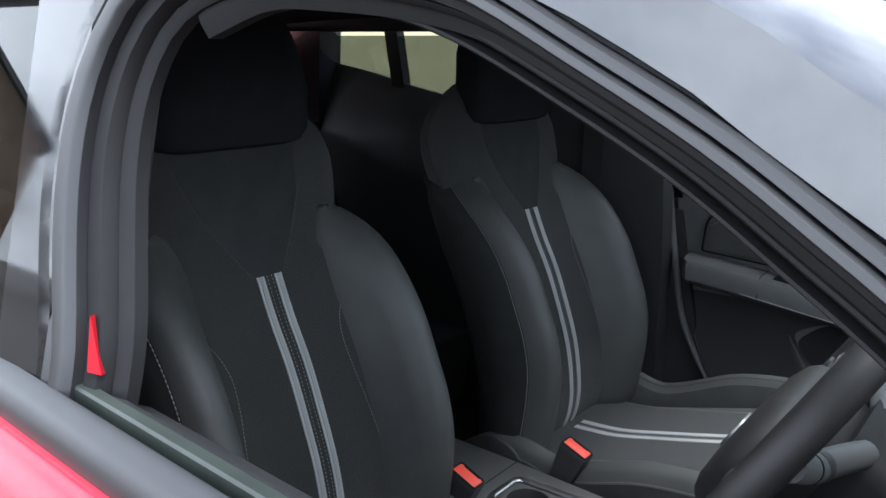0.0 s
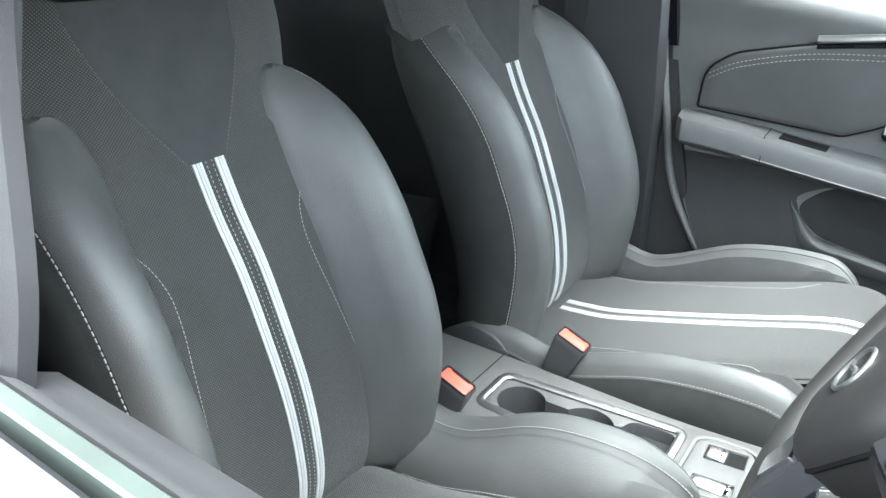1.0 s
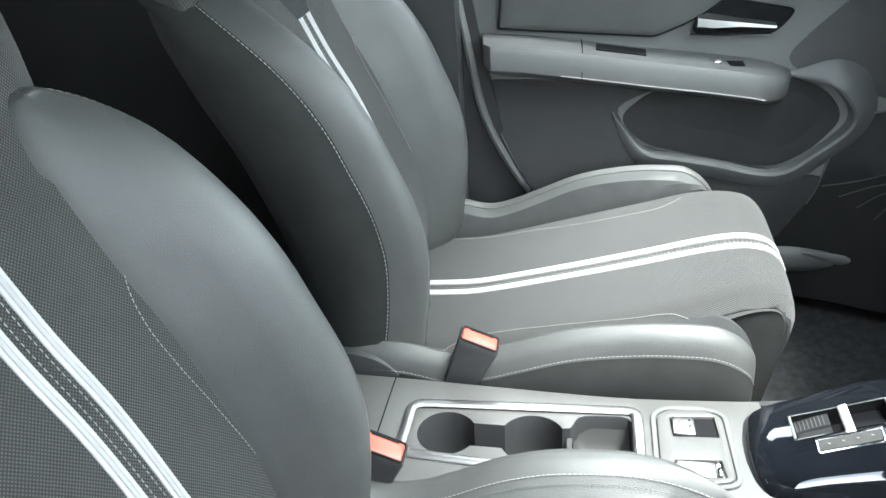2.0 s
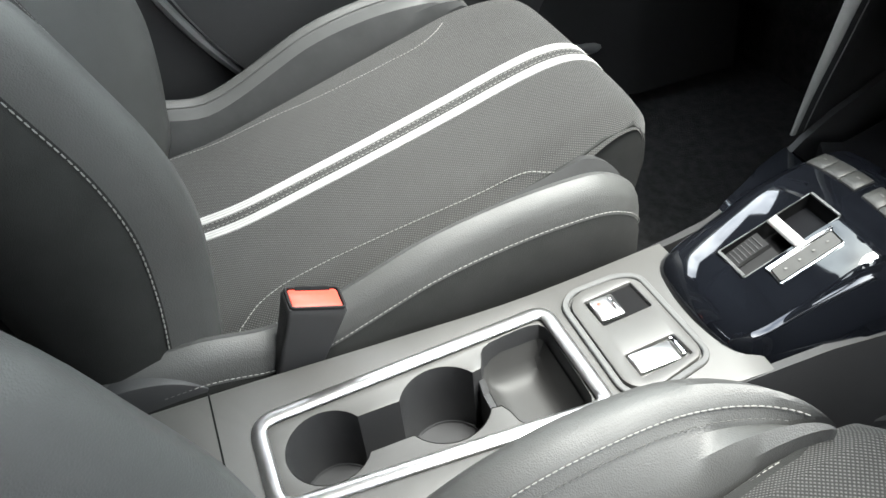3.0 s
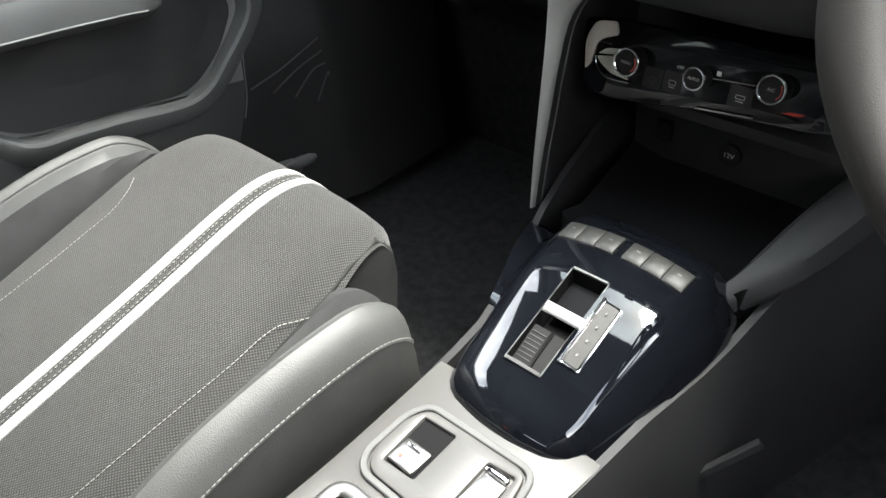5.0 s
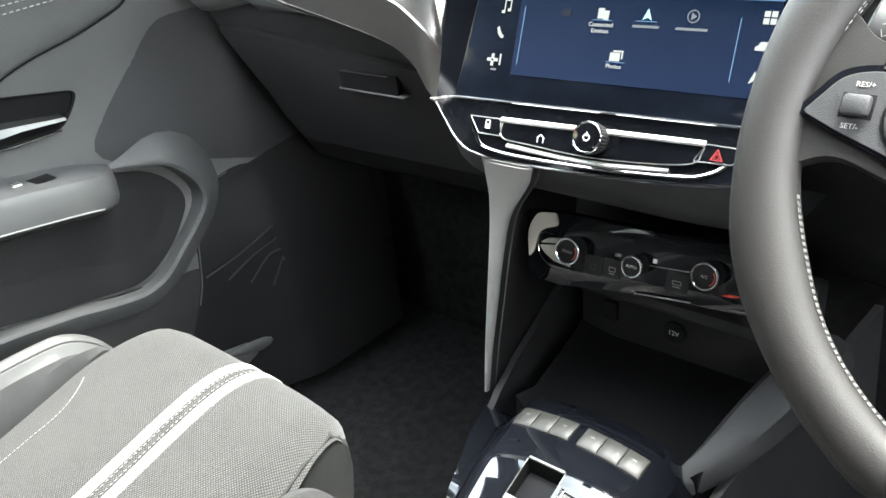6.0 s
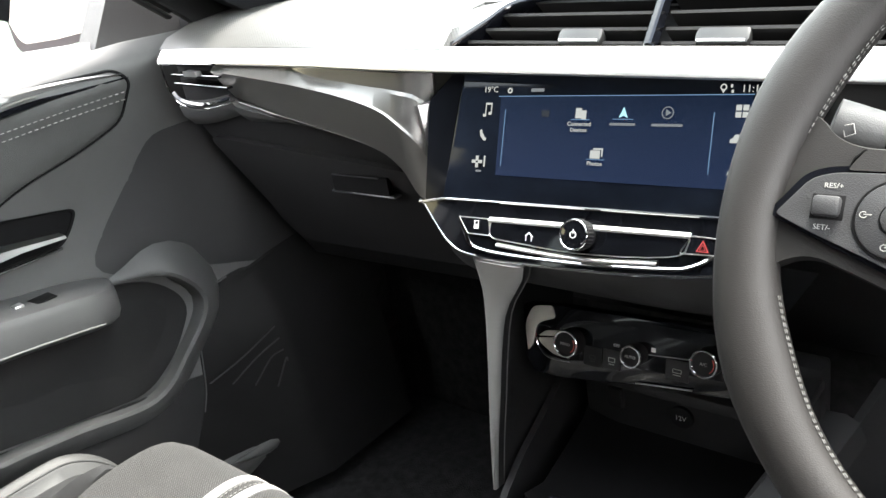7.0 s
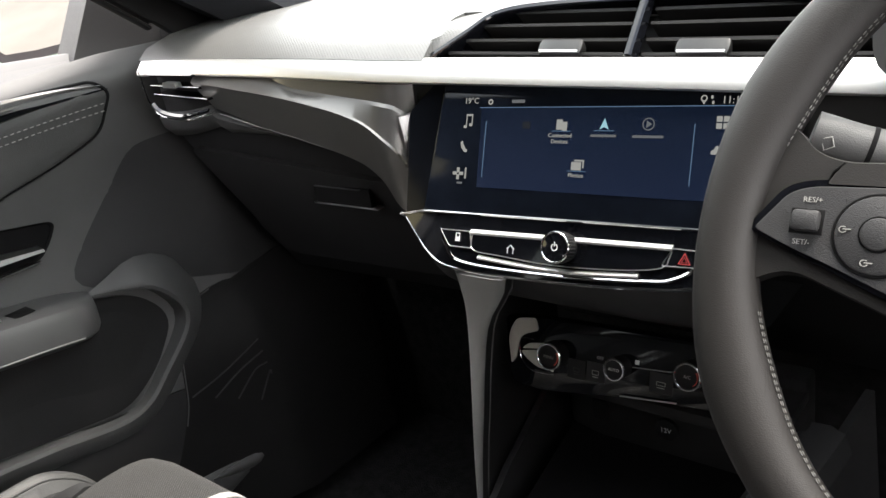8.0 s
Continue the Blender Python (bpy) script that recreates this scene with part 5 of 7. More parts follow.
b = nt.nodes["Principled BSDF"]
b.inputs["Base Color"].default_value, b.inputs["Roughness"].default_value = (0.008, 0.01, 0.016, 1), 0.12
co = nt.nodes.new("ShaderNodeTexCoord")
sep = nt.nodes.new("ShaderNodeSeparateXYZ")
nt.links.new(co.outputs["Object"], sep.inputs[0])
ramp = nt.nodes.new("ShaderNodeValToRGB")
mr = nt.nodes.new("ShaderNodeMapRange")
mr.inputs["From Min"].default_value, mr.inputs["From Max"].default_value = 0.895, 0.96
nt.links.new(sep.outputs["Z"], mr.inputs["Value"])
nt.links.new(mr.outputs[0], ramp.inputs[0])
ramp.color_ramp.elements[0].color = (0.0004, 0.0011, 0.0036, 1)
ramp.color_ramp.elements[1].color = (0.0003, 0.0008, 0.0021, 1)
nt.links.new(ramp.outputs[0], b.inputs["Emission Color"])
b.inputs["Emission Strength"].default_value = 1.0
part("menu_area", plate([(-0.118, 0.0285), (0.105, 0.0285), (0.105, -0.042), (-0.1165, -0.042)], (), 0.0004, face_m(0, 0, 0.0016)), blue, SCREEN, "glowing dark blue menu")
ICON = glowing("display_white", (0.75, 0.78, 0.75), 0.062)
CYAN = glowing("display_cyan", (0.35, 0.65, 0.75), 0.13)
LINE = glowing("display_line", (0.25, 0.45, 0.7), 0.06)
DIM = glowing("display_dim", (0.3, 0.33, 0.35), 0.06)


def ui(name, shapes, mat=ICON, label="", du=0.0, dv=0.0):
    """Flat marks on the display: rectangles (u, v, width, height) or lists of corners."""
    bm = bmesh.new()
    for s in shapes:
        if len(s) == 4 and not isinstance(s[0], tuple):
            u, v, w, h = s
            s = [(u - w / 2, v - h / 2), (u + w / 2, v - h / 2), (u + w / 2, v + h / 2), (u - w / 2, v + h / 2)]
        plate([(u + du, v + dv) for u, v in s], (), 0.0003, face_m(0, 0, 0.0023), 0, bm)
    return part(name, bm, mat, SCREEN, label)


def ring_shape(u, v, r, w, n=18):
    out = []
    for k in range(n):
        a, b = 2 * math.pi * k / n, 2 * math.pi * (k + 1) / n
        out.append([(u + r * math.cos(a), v + r * math.sin(a)), (u + r * math.cos(b), v + r * math.sin(b)), (u + (r - w) * math.cos(b), v + (r - w) * math.sin(b)), (u + (r - w) * math.cos(a), v + (r - w) * math.sin(a))])
    return out


def word(text, u, v, size, mat=ICON):
    return lettering(text, size, face_m(u, v, 0.0024), mat, SCREEN)


ui("header_line", [(-0.007, 0.0288, 0.226, 0.0006)], LINE)
ui("side_line", [(-0.1115, -0.008, 0.0006, 0.050)], LINE)
ui("side_line", [(0.0775, -0.008, 0.0006, 0.047)], LINE)
word("19°C", -0.1290, 0.0347, 0.0075)
ui("settings_icon", ring_shape(-0.1085, 0.0338, 0.0026, 0.0013, 10))
ui("station_bar", [(-0.0798, 0.0340, 0.013, 0.0028)], DIM, "illegible line of small text")
ui("location_icon", ring_shape(0.0825, 0.0362, 0.0026, 0.001, 10) + [[(0.0808, 0.0345), (0.0842, 0.0345), (0.0825, 0.0315)], (0.0885, 0.037, 0.0016, 0.0024), (0.0895, 0.033, 0.0016, 0.0024)], dv=-0.0018)
word("11:14", 0.1045, 0.0328, 0.0078)
ui("music_icon", [(-0.1385, 0.0165, 0.0010, 0.010), (-0.1325, 0.0180, 0.0010, 0.010), (-0.1355, 0.0222, 0.007, 0.0018), (-0.1397, 0.0118, 0.0032, 0.0026), (-0.1337, 0.0135, 0.0032, 0.0026)], du=0.0056)
ui("phone_icon", [[(-0.1425, -0.0045), (-0.1402, -0.0032), (-0.1392, -0.0062), (-0.1362, -0.0105), (-0.1345, -0.0110), (-0.1352, -0.0135), (-0.1378, -0.0132), (-0.1412, -0.0095)]], du=0.0048, dv=0.0022)
ui("fan_icon", [(-0.1435, -0.0300, 0.0030, 0.0046), (-0.1400, -0.0330, 0.0046, 0.0030), (-0.1435, -0.0362, 0.0030, 0.0046), (-0.1470, -0.0330, 0.0046, 0.0030), (-0.1352, -0.0325, 0.0016, 0.0100)], du=0.0058, dv=0.0025)
ui("fan_state", [(-0.1352, -0.0390, 0.006, 0.0018)], DIM)
ui("apps_icon", [(0.0982 + a, 0.019 + c, 0.0042, 0.0042) for a in (-0.0026, 0.0026) for c in (-0.0026, 0.0026)], dv=-0.0025)
ui("car_icon", [[(0.0915, -0.0072), (0.0915, -0.0045), (0.0935, -0.0035), (0.0950, -0.0008), (0.1000, -0.0008), (0.1015, -0.0035), (0.1035, -0.0045), (0.1035, -0.0072)]])
ui("navigation_icon", [[(0.0915, -0.0315), (0.0952, -0.0220), (0.0990, -0.0315), (0.0952, -0.0292)]])
ui("devices_icon", [(-0.0375, 0.0142, 0.0055, 0.0085), (-0.0325, 0.0128, 0.0045, 0.0075)])
for one in ((-0.0357, 0.0088, 0.018, 0.0005), (0.0033, 0.0095, 0.018, 0.0005), (-0.018, -0.0240, 0.018, 0.0005)):
    ui("icon_underline", [one], LINE)
word("Connected", -0.0362, 0.0050, 0.0050)
word("Devices", -0.0362, 0.0000, 0.0050)
ui("arrow_icon", [[(-0.0005, 0.0105), (0.0035, 0.0195), (0.0075, 0.0105), (0.0035, 0.0125)]], CYAN)
ui("name_bar", [(0.0031, 0.0054, 0.0225, 0.0020)], DIM, "name of an app as a plain bar")
ui("play_icon", ring_shape(0.0408, 0.0150, 0.0050, 0.0008) + [[(0.0393, 0.0122), (0.0393, 0.0178), (0.0438, 0.0150)]], DIM)
ui("name_bar", [(0.0410, 0.0052, 0.0255, 0.0020)], DIM, "name of an app as a plain bar")
ui("photos_icon", [(-0.0185, -0.0198, 0.0090, 0.0068), (-0.0160, -0.0152, 0.0090, 0.0014), (-0.0122, -0.0180, 0.0012, 0.0066)])
word("Photos", -0.0182, -0.0275, 0.0050)
ui("faint_icon", [(-0.0698, 0.0134, 0.008, 0.006)], glowing("display_faint", (0.1, 0.12, 0.14), 0.02))

# control unit under the display
UNIT = thing("control_unit", "gloss black control strip with chrome lines and a volume knob", "car controls")
body = [(-0.198, -0.069), (-0.1777, -0.0910), (-0.1625, -0.1055), (-0.1449, -0.1140), (-0.1096, -0.1172), (-0.0453, -0.1166), (0.0551, -0.1112), (0.0817, -0.1082), (0.108, -0.1015), (0.128, -0.0870), (0.142, -0.064)]
part("panel", loft([[face(u, v, o) for u, v in rounded(body, 0.008, 4)] for o in (-0.05, 0.0035)]), PIANO, UNIT, "gloss black panel")
part("chrome_line", strip(spline([face(u, v, 0.0045) for u, v in ((-0.2000, -0.0720), (-0.1850, -0.0698), (-0.1716, -0.0672), (-0.100, -0.0661), (0.0886, -0.0633), (0.148, -0.0624))], 40), 0.0018, 0.0014, (0, -0.4, 0.92)), CHROME, UNIT)
curve_line = spline([face(u, v, 0.002) for u, v in ((-0.2000, -0.0718), (-0.1935, -0.0746), (-0.1777, -0.0916), (-0.1625, -0.1061), (-0.1449, -0.1148), (-0.1096, -0.1180), (-0.0453, -0.1173), (0.0074, -0.1154), (0.0551, -0.1120), (0.0817, -0.1090), (0.108, -0.1025), (0.128, -0.0880), (0.142, -0.066))], 70)
part("chrome_curve", tube(curve_line, 0.0017, 8), CHROME, UNIT, "chrome line along the lower edge")
part("inner_curve", strip(spline([face(u, v, 0.004) for u, v in ((-0.1503, -0.0824), (-0.1405, -0.0997), (-0.1346, -0.1069), (-0.1152, -0.1110), (-0.0729, -0.1122), (-0.0126, -0.1109), (0.0554, -0.1062), (0.0730, -0.1027), (0.0874, -0.0942), (0.098, -0.0790))], 60), 0.0026, 0.0026, (0, -0.6, 0.8)), CHROME, UNIT)
part("silver_bar", strip([face(-0.1154 + 0.1865 * k / 11, -0.0821 + 0.0036 * k / 11, 0.0055) for k in range(12)], 0.0050, 0.0022, (0, -0.32, 0.95)), BAND, UNIT, "silver bar")
part("key_bar", loft([[face(u, v, o) for u, v in rounded([(-0.1137, -0.0846), (0.0715, -0.0812), (0.0600, -0.0957), (-0.0176, -0.1026), (-0.0846, -0.1002), (-0.1115, -0.0979)], 0.003, 4)] for o in (0.003, 0.006)]), PIANO, UNIT, "gloss black touch bar")
part("key_bar_edge", tube(spline([face(u, v, 0.006) for u, v in ((-0.1128, -0.0850), (-0.1115, -0.0979), (-0.0846, -0.1004), (-0.0176, -0.1028), (0.0597, -0.0960), (0.0712, -0.0815))], 40), 0.0005, 6), SATIN, UNIT)
part("lower_bar", strip(spline([face(u, v, 0.0045) for u, v in ((-0.1057, -0.1036), (-0.060, -0.1062), (-0.0126, -0.1066), (0.0459, -0.1026))], 20), 0.0046, 0.002, (0, -0.32, 0.95)), BAND, UNIT)
for nm, corners in (("lock_key", [(-0.1491, -0.0823), (-0.1159, -0.0821), (-0.1131, -0.0968), (-0.1377, -0.0969)]), ("hazard_key", [(0.0712, -0.0789), (0.1020, -0.0795), (0.0940, -0.0918), (0.0637, -0.0930)])):
    part(nm, loft([[face(u, v, o) for u, v in rounded(corners, 0.002, 3)] for o in (0.003, 0.0056)]), PIANO, UNIT)
    part("key_outline", strip([face(u, v, 0.0056) for u, v in rounded(corners, 0.002, 3)], 0.0009, 0.0008, (0, -0.9, 0.4), closed=True), SATIN, UNIT)


def unit_mark(name, shapes, mat, label="", du=0.0, dv=0.0):
    bm = bmesh.new()
    for s in shapes:
        plate([(u + du, v + dv) for u, v in s], (), 0.0003, face_m(0, 0, 0.0068), 0, bm)
    return part(name, bm, mat, UNIT, label)


def rect(u, v, w, h):
    return [(u - w / 2, v - h / 2), (u + w / 2, v - h / 2), (u + w / 2, v + h / 2), (u - w / 2, v + h / 2)]


unit_mark("padlock_mark", [rect(-0.1365, -0.0948, 0.005, 0.0042), rect(-0.1385, -0.0912, 0.0008, 0.003), rect(-0.1345, -0.0912, 0.0008, 0.003), rect(-0.1365, -0.0896, 0.0045, 0.0008)], PRINT, du=0.0083, dv=0.0050)
unit_mark("home_mark", [[(-0.0760, -0.0935), (-0.0720, -0.0900), (-0.0680, -0.0935), (-0.0687, -0.0941), (-0.0720, -0.0912), (-0.0753, -0.0941)], rect(-0.0748, -0.0958, 0.0007, 0.004), rect(-0.0692, -0.0958, 0.0007, 0.004)], PRINT, du=0.0005, dv=0.0003)
HAZARD = glowing("hazard_red", (0.75, 0.10, 0.10), 0.10)
tri = [(0.0935, -0.0870), (0.0885, -0.0960), (0.0985, -0.0960)]
for sc in (1.0, 0.5):
    c = (0.0935, -0.0932)
    t = [(c[0] + (u - c[0]) * sc, c[1] + (v - c[1]) * sc) for u, v in tri]
    ti = [(c[0] + (u - c[0]) * sc * 0.78, c[1] + (v - c[1]) * sc * 0.78) for u, v in tri]
    unit_mark("hazard_triangle", [[t[k], t[(k + 1) % 3], ti[(k + 1) % 3], ti[k]] for k in range(3)], HAZARD, "red hazard triangle", du=-0.0119, dv=0.0058)
KU, KV = -0.0199, -0.0872
knob = part("volume_knob", loft([[face(KU + r * math.cos(a), KV + r * math.sin(a), o) for a in np.linspace(0, 2 * math.pi, 40, endpoint=False)] for r, o in ((0.0118, 0.0), (0.0120, 0.010), (0.0127, 0.0105), (0.0129, 0.021), (0.0124, 0.0225), (0.0116, 0.0226), (0.0112, 0.0222))]), RUBBER, UNIT, "black volume knob")
for k in range(28):
    a = 2 * math.pi * k / 28
    part("knurl", tube([face(KU + 0.0129 * math.cos(a), KV + 0.0129 * math.sin(a), 0.0115), face(KU + 0.0129 * math.cos(a), KV + 0.0129 * math.sin(a), 0.0205)], 0.0005, 5), PLASTIC, knob)
part("knob_ring", strip([face(KU + 0.0123 * math.cos(a), KV + 0.0123 * math.sin(a), 0.0226) for a in np.linspace(0, 2 * math.pi, 40, endpoint=False)], 0.0014, 0.0014, (0, -0.9, 0.4), closed=True), CHROME, knob)
part("knob_face", disc(0.0114, 0.001, face_m(KU, KV, 0.0229), 32, 0.0003), PIANO, knob)
bm = bmesh.new()
for s in ring_shape(KU, KV, 0.0030, 0.0007, 16)[:3] + ring_shape(KU, KV, 0.0030, 0.0007, 16)[5:]:
    plate(s, (), 0.0002, face_m(0, 0, 0.0232), 0, bm)
plate(rect(KU, KV + 0.0027, 0.0007, 0.0036), (), 0.0002, face_m(0, 0, 0.0232), 0, bm)
part("power_mark", bm, PRINT, knob)

# rounded underside of the stack, climate panel, open shelf
STACK = thing("centre_stack", "black centre stack below the display", "car console")
rows = []
for t in np.linspace(0, 1, 10):
    a = t * math.pi / 2
    rows.append([(x, 0.738 + 0.05 * (1 - math.cos(a)) + (0.03 * ((x + 0.04) / 0.17) ** 6), 0.826 - 0.055 * math.sin(a)) for x in np.linspace(-0.20, 0.122, 25)])
rows.append([(x, 0.90, 0.771) for x in np.linspace(-0.20, 0.122, 25)])
rows.append([(x, 0.90, 0.83) for x in np.linspace(-0.20, 0.122, 25)])
part("underside", loft(rows + rows[:1], False), PLASTIC, STACK, "dark soft underside")
CLEAN = radians(16)


def clim(u, v, out=0.0):
    return Vector((u, 0.782 + v * math.sin(CLEAN) - out * math.cos(CLEAN), 0.708 + v * math.cos(CLEAN) + out * math.sin(CLEAN)))


def clim_m(u, v, out=0.0):
    return Matrix.Translation(clim(u, v, out)) @ Matrix(((1, 0, 0, 0), (0, math.sin(CLEAN), -math.cos(CLEAN), 0), (0, math.cos(CLEAN), math.sin(CLEAN), 0), (0, 0, 0, 1)))


CLIMATE = thing("climate_panel", "gloss black climate panel with three chrome-ringed knobs", "car controls")
part("panel", plate(rounded([(-0.1385, 0.0310), (-0.090, 0.0360), (0.118, 0.0450), (0.122, -0.0100), (0.100, -0.0150), (-0.004, -0.0250), (-0.091, -0.0385), (-0.122, -0.0385), (-0.132, -0.0220)], 0.006, 4), (), 0.012, clim_m(0, 0), 0.002), PIANO, CLIMATE, "gloss black panel")
part("end_cap", plate(rounded([(-0.1335, 0.0120), (-0.1240, 0.0305), (-0.1013, 0.0344), (-0.0970, 0.0220), (-0.1120, 0.0165), (-0.1195, 0.0110), (-0.1229, -0.0101), (-0.1282, -0.0179)], [0.010, 0.006, 0.004, 0.004, 0.004, 0.006, 0.002, 0.003], 4), (), 0.002, clim_m(0, 0, 0.002), 0.0006), CREAM, CLIMATE, "pale glossy end trim")
part("knob_flange", plate(rounded([(-0.1175, -0.0020), (-0.0900, 0.0035), (-0.0850, -0.0120), (-0.0774, -0.0165), (-0.0980, -0.0148), (-0.1105, -0.0085)], 0.003, 4), (), 0.0015, clim_m(0, 0, 0.0015), 0.0004), CREAM, CLIMATE, "pale glossy flange")
part("knob_flange", plate(rounded([(-0.1165, 0.0005), (-0.1080, 0.0075), (-0.0880, 0.0110), (-0.0900, 0.0050)], 0.003, 4), (), 0.0015, clim_m(0, 0, 0.0015), 0.0004), CREAM, CLIMATE, "pale glossy flange")
part("end_outline", strip(spline([clim(u, v, 0.003) for u, v in ((-0.1010, 0.0130), (-0.1150, 0.0118), (-0.1180, 0.0020), (-0.1145, -0.0100), (-0.1020, -0.0190), (-0.0760, -0.0185))], 24), 0.0012, 0.0012, (0, -1, 0.2)), CHROME, CLIMATE)
part("lower_line", strip([clim(-0.0053 + 0.0548 * k / 5, -0.0225 + 0.0062 * k / 5, 0.002) for k in range(6)], 0.0013, 0.0016, (0, -1, 0.2)), SATIN, CLIMATE)
part("centre_line", strip([clim(0.0052 + 0.038 * k / 5, 0.0069 + 0.0037 * k / 5, 0.001) for k in range(6)], 0.0007, 0.0008, (0, -1, 0.2)), SATIN, CLIMATE)
for u, v, r, txt in ((-0.0754, 0.0030, 0.0135, "MENU"), (-0.0058, 0.0055, 0.0104, "AUTO"), (0.0633, 0.0144, 0.0126, "A/C")):
    kn = part("knob", loft([[clim(u + q * math.cos(a), v + q * math.sin(a), o) for a in np.linspace(0, 2 * math.pi, 36, endpoint=False)] for q, o in ((r, 0), (r, 0.012), (r * 0.97, 0.015), (r * 0.84, 0.0155), (r * 0.82, 0.0145))]), RUBBER, CLIMATE, "black rotary knob")
    part("knob_ring", strip([clim(u + r * 0.93 * math.cos(a), v + r * 0.93 * math.sin(a), 0.0155) for a in np.linspace(0, 2 * math.pi, 36, endpoint=False)], 0.0020, 0.0022, (0, -1, 0.3), closed=True), CHROME, kn, "chrome ring")
    lettering(txt, 0.0040, clim_m(u, v, 0.0160), MARK, kn)
    if txt != "AUTO":
        part("red_arc", strip([clim(u + r * 0.7 * math.cos(a), v + r * 0.7 * math.sin(a), 0.0150) for a in np.linspace(-0.9, 0.6, 10)], 0.0008, 0.0006, (0, -1, 0.3)), RED_BUTTON, kn)
lettering("OFF", 0.0040, clim_m(-0.0280, 0.0084, 0.0006), PRINT, CLIMATE)
part("key_mark", plate(rect(0.0094, 0.0121, 0.0042, 0.0042), (), 0.0002, clim_m(0, 0, 0.0005)), PRINT, CLIMATE)


def outline_mark(u, v, w, h):
    """A small pictogram: an open frame with a bar under it."""
    bm = bmesh.new()
    for q in (rect(u, v + h / 2, w, 0.0006), rect(u, v - h / 2, w, 0.0006), rect(u - w / 2, v, 0.0006, h), rect(u + w / 2, v, 0.0006, h), rect(u, v - h / 2 - 0.0022, w * 0.9, 0.0008)):
        plate(q, (), 0.0002, clim_m(0, 0, 0.0005), 0, bm)
    return bm


for u, v, w, h in ((-0.0534, -0.0089, 0.0062, 0.0036), (-0.0326, -0.0070, 0.0066, 0.0040), (0.0333, -0.0026, 0.0082, 0.0032)):
    part("key_mark", outline_mark(u, v, w, h), MARK if u > -0.05 else GREY_KEY, CLIMATE)
for u, v, w in ((-0.0534, -0.0080, 0.0196), (-0.0325, -0.0065, 0.0196), (0.0335, -0.0022, 0.0225)):
    part("key", plate(rounded(rect(u, v, w, 0.0190), 0.001, 2), (), 0.0004, clim_m(0, 0, 0.0004), 0.0001), FOOTWELL, CLIMATE, "matt black key")
part("shelf_back", box((-0.13, 0.872, 0.55), (0.13, 0.90, 0.68), 0.005), FOOTWELL, STACK, "back of the open shelf")
part("shelf_roof", box((-0.13, 0.80, 0.655), (0.13, 0.88, 0.668), 0.003), FOOTWELL, STACK)
part("usb_cover", box((-0.0975, 0.866, 0.577), (-0.0795, 0.873, 0.602), 0.002), RUBBER, STACK, "usb socket cover")
part("power_socket", disc(0.013, 0.006, Matrix.Translation((-0.0105, 0.868, 0.586)) @ pose(0, 0, 0, 90), 28, 0.001), RUBBER, STACK, "round socket cover")
lettering("12V", 0.008, Matrix.Translation((-0.0105, 0.8672, 0.586)) @ pose(0, 0, 0, 90), PRINT, STACK)

# centre air vents on top of the dashboard
TOPVENT = thing("air_vent", "pair of black centre air vents with silver sliders", "air vent")
OUT = spline([(-0.184, 0.0), (-0.152, 0.5), (-0.126, 0.88), (-0.075, 1.04), (0.02, 1.10), (0.115, 1.04), (0.166, 0.88), (0.192, 0.5), (0.224, 0.0)], 60)


def vp(x, s, out=0.0):
    """A place on the vents' leaning face: across, up from the metal band, and out of it."""
    base = along([(-0.25, 1.003), (-0.182, 1.0005), (0.023, 0.992), (0.25, 0.985)], x)
    return Vector((x, 0.797 + 0.036 * s - 0.7 * out, base + 0.036 * s + 0.7 * out))


ring = [tuple(q) for q in OUT] + [(x, -0.02) for x in np.linspace(0.215, -0.175, 20)]
part("vent_floor", loft([[vp(x, s, o) for x, s in ring] for o in (-0.030, -0.024)]), DARK, TOPVENT)
part("vent_wall", loft([[vp(x, s, o) for x, s in ring] for o in (-0.026, -0.001)] + [[vp(0.02 + (x - 0.02) * 1.015, s * 1.03, o) for x, s in ring] for o in (-0.001, -0.026)], True, False), PIANO, TOPVENT)
part("vent_surround", strip([vp(x, s, 0.0) for x, s in OUT], 0.006, 0.005, (0, -0.7, 0.7)), PIANO, TOPVENT, "gloss black surround")
part("vent_hood", loft([[vp(0.02 + (x - 0.02) * 1.012, s + 0.02, 0.0015) for x, s in OUT]] + [[Vector((0.02 + (x - 0.02) * k, 0.797 + 0.036 * s + dy, max(vp(x, s).z + up, dash_z(x, 0.797 + 0.036 * s + dy) + 0.0005))) for x, s in OUT] for k, dy, up in ((1.02, 0.006, 0.003), (1.04, 0.03, 0.006))] + [[Vector((0.02 + (x - 0.02) * 1.15, 0.797 + 0.036 * s + 0.11, dash_z(x, 0.9 + 0.036 * s) - 0.002)) for x, s in OUT]], False), DASH_TOP, TOPVENT, "dashboard skin over the vents")
for x0, x1 in ((-0.17, 0.014), (0.026, 0.21)):
    for s in (0.10, 0.36, 0.66, 0.92):
        a = max(x0, along([(0.0, -0.176), (0.5, -0.145), (0.88, -0.118), (1.1, -0.05)], s))
        b = min(x1, along([(0.0, 0.216), (0.5, 0.186), (0.88, 0.158), (1.1, 0.09)], s))
        part("slat", loft([[vp(x, s, -0.004), vp(x, s + 0.05, -0.0035), vp(x, s + 0.05, -0.022), vp(x, s, -0.022)] for x in (a, b)]), RUBBER, TOPVENT)
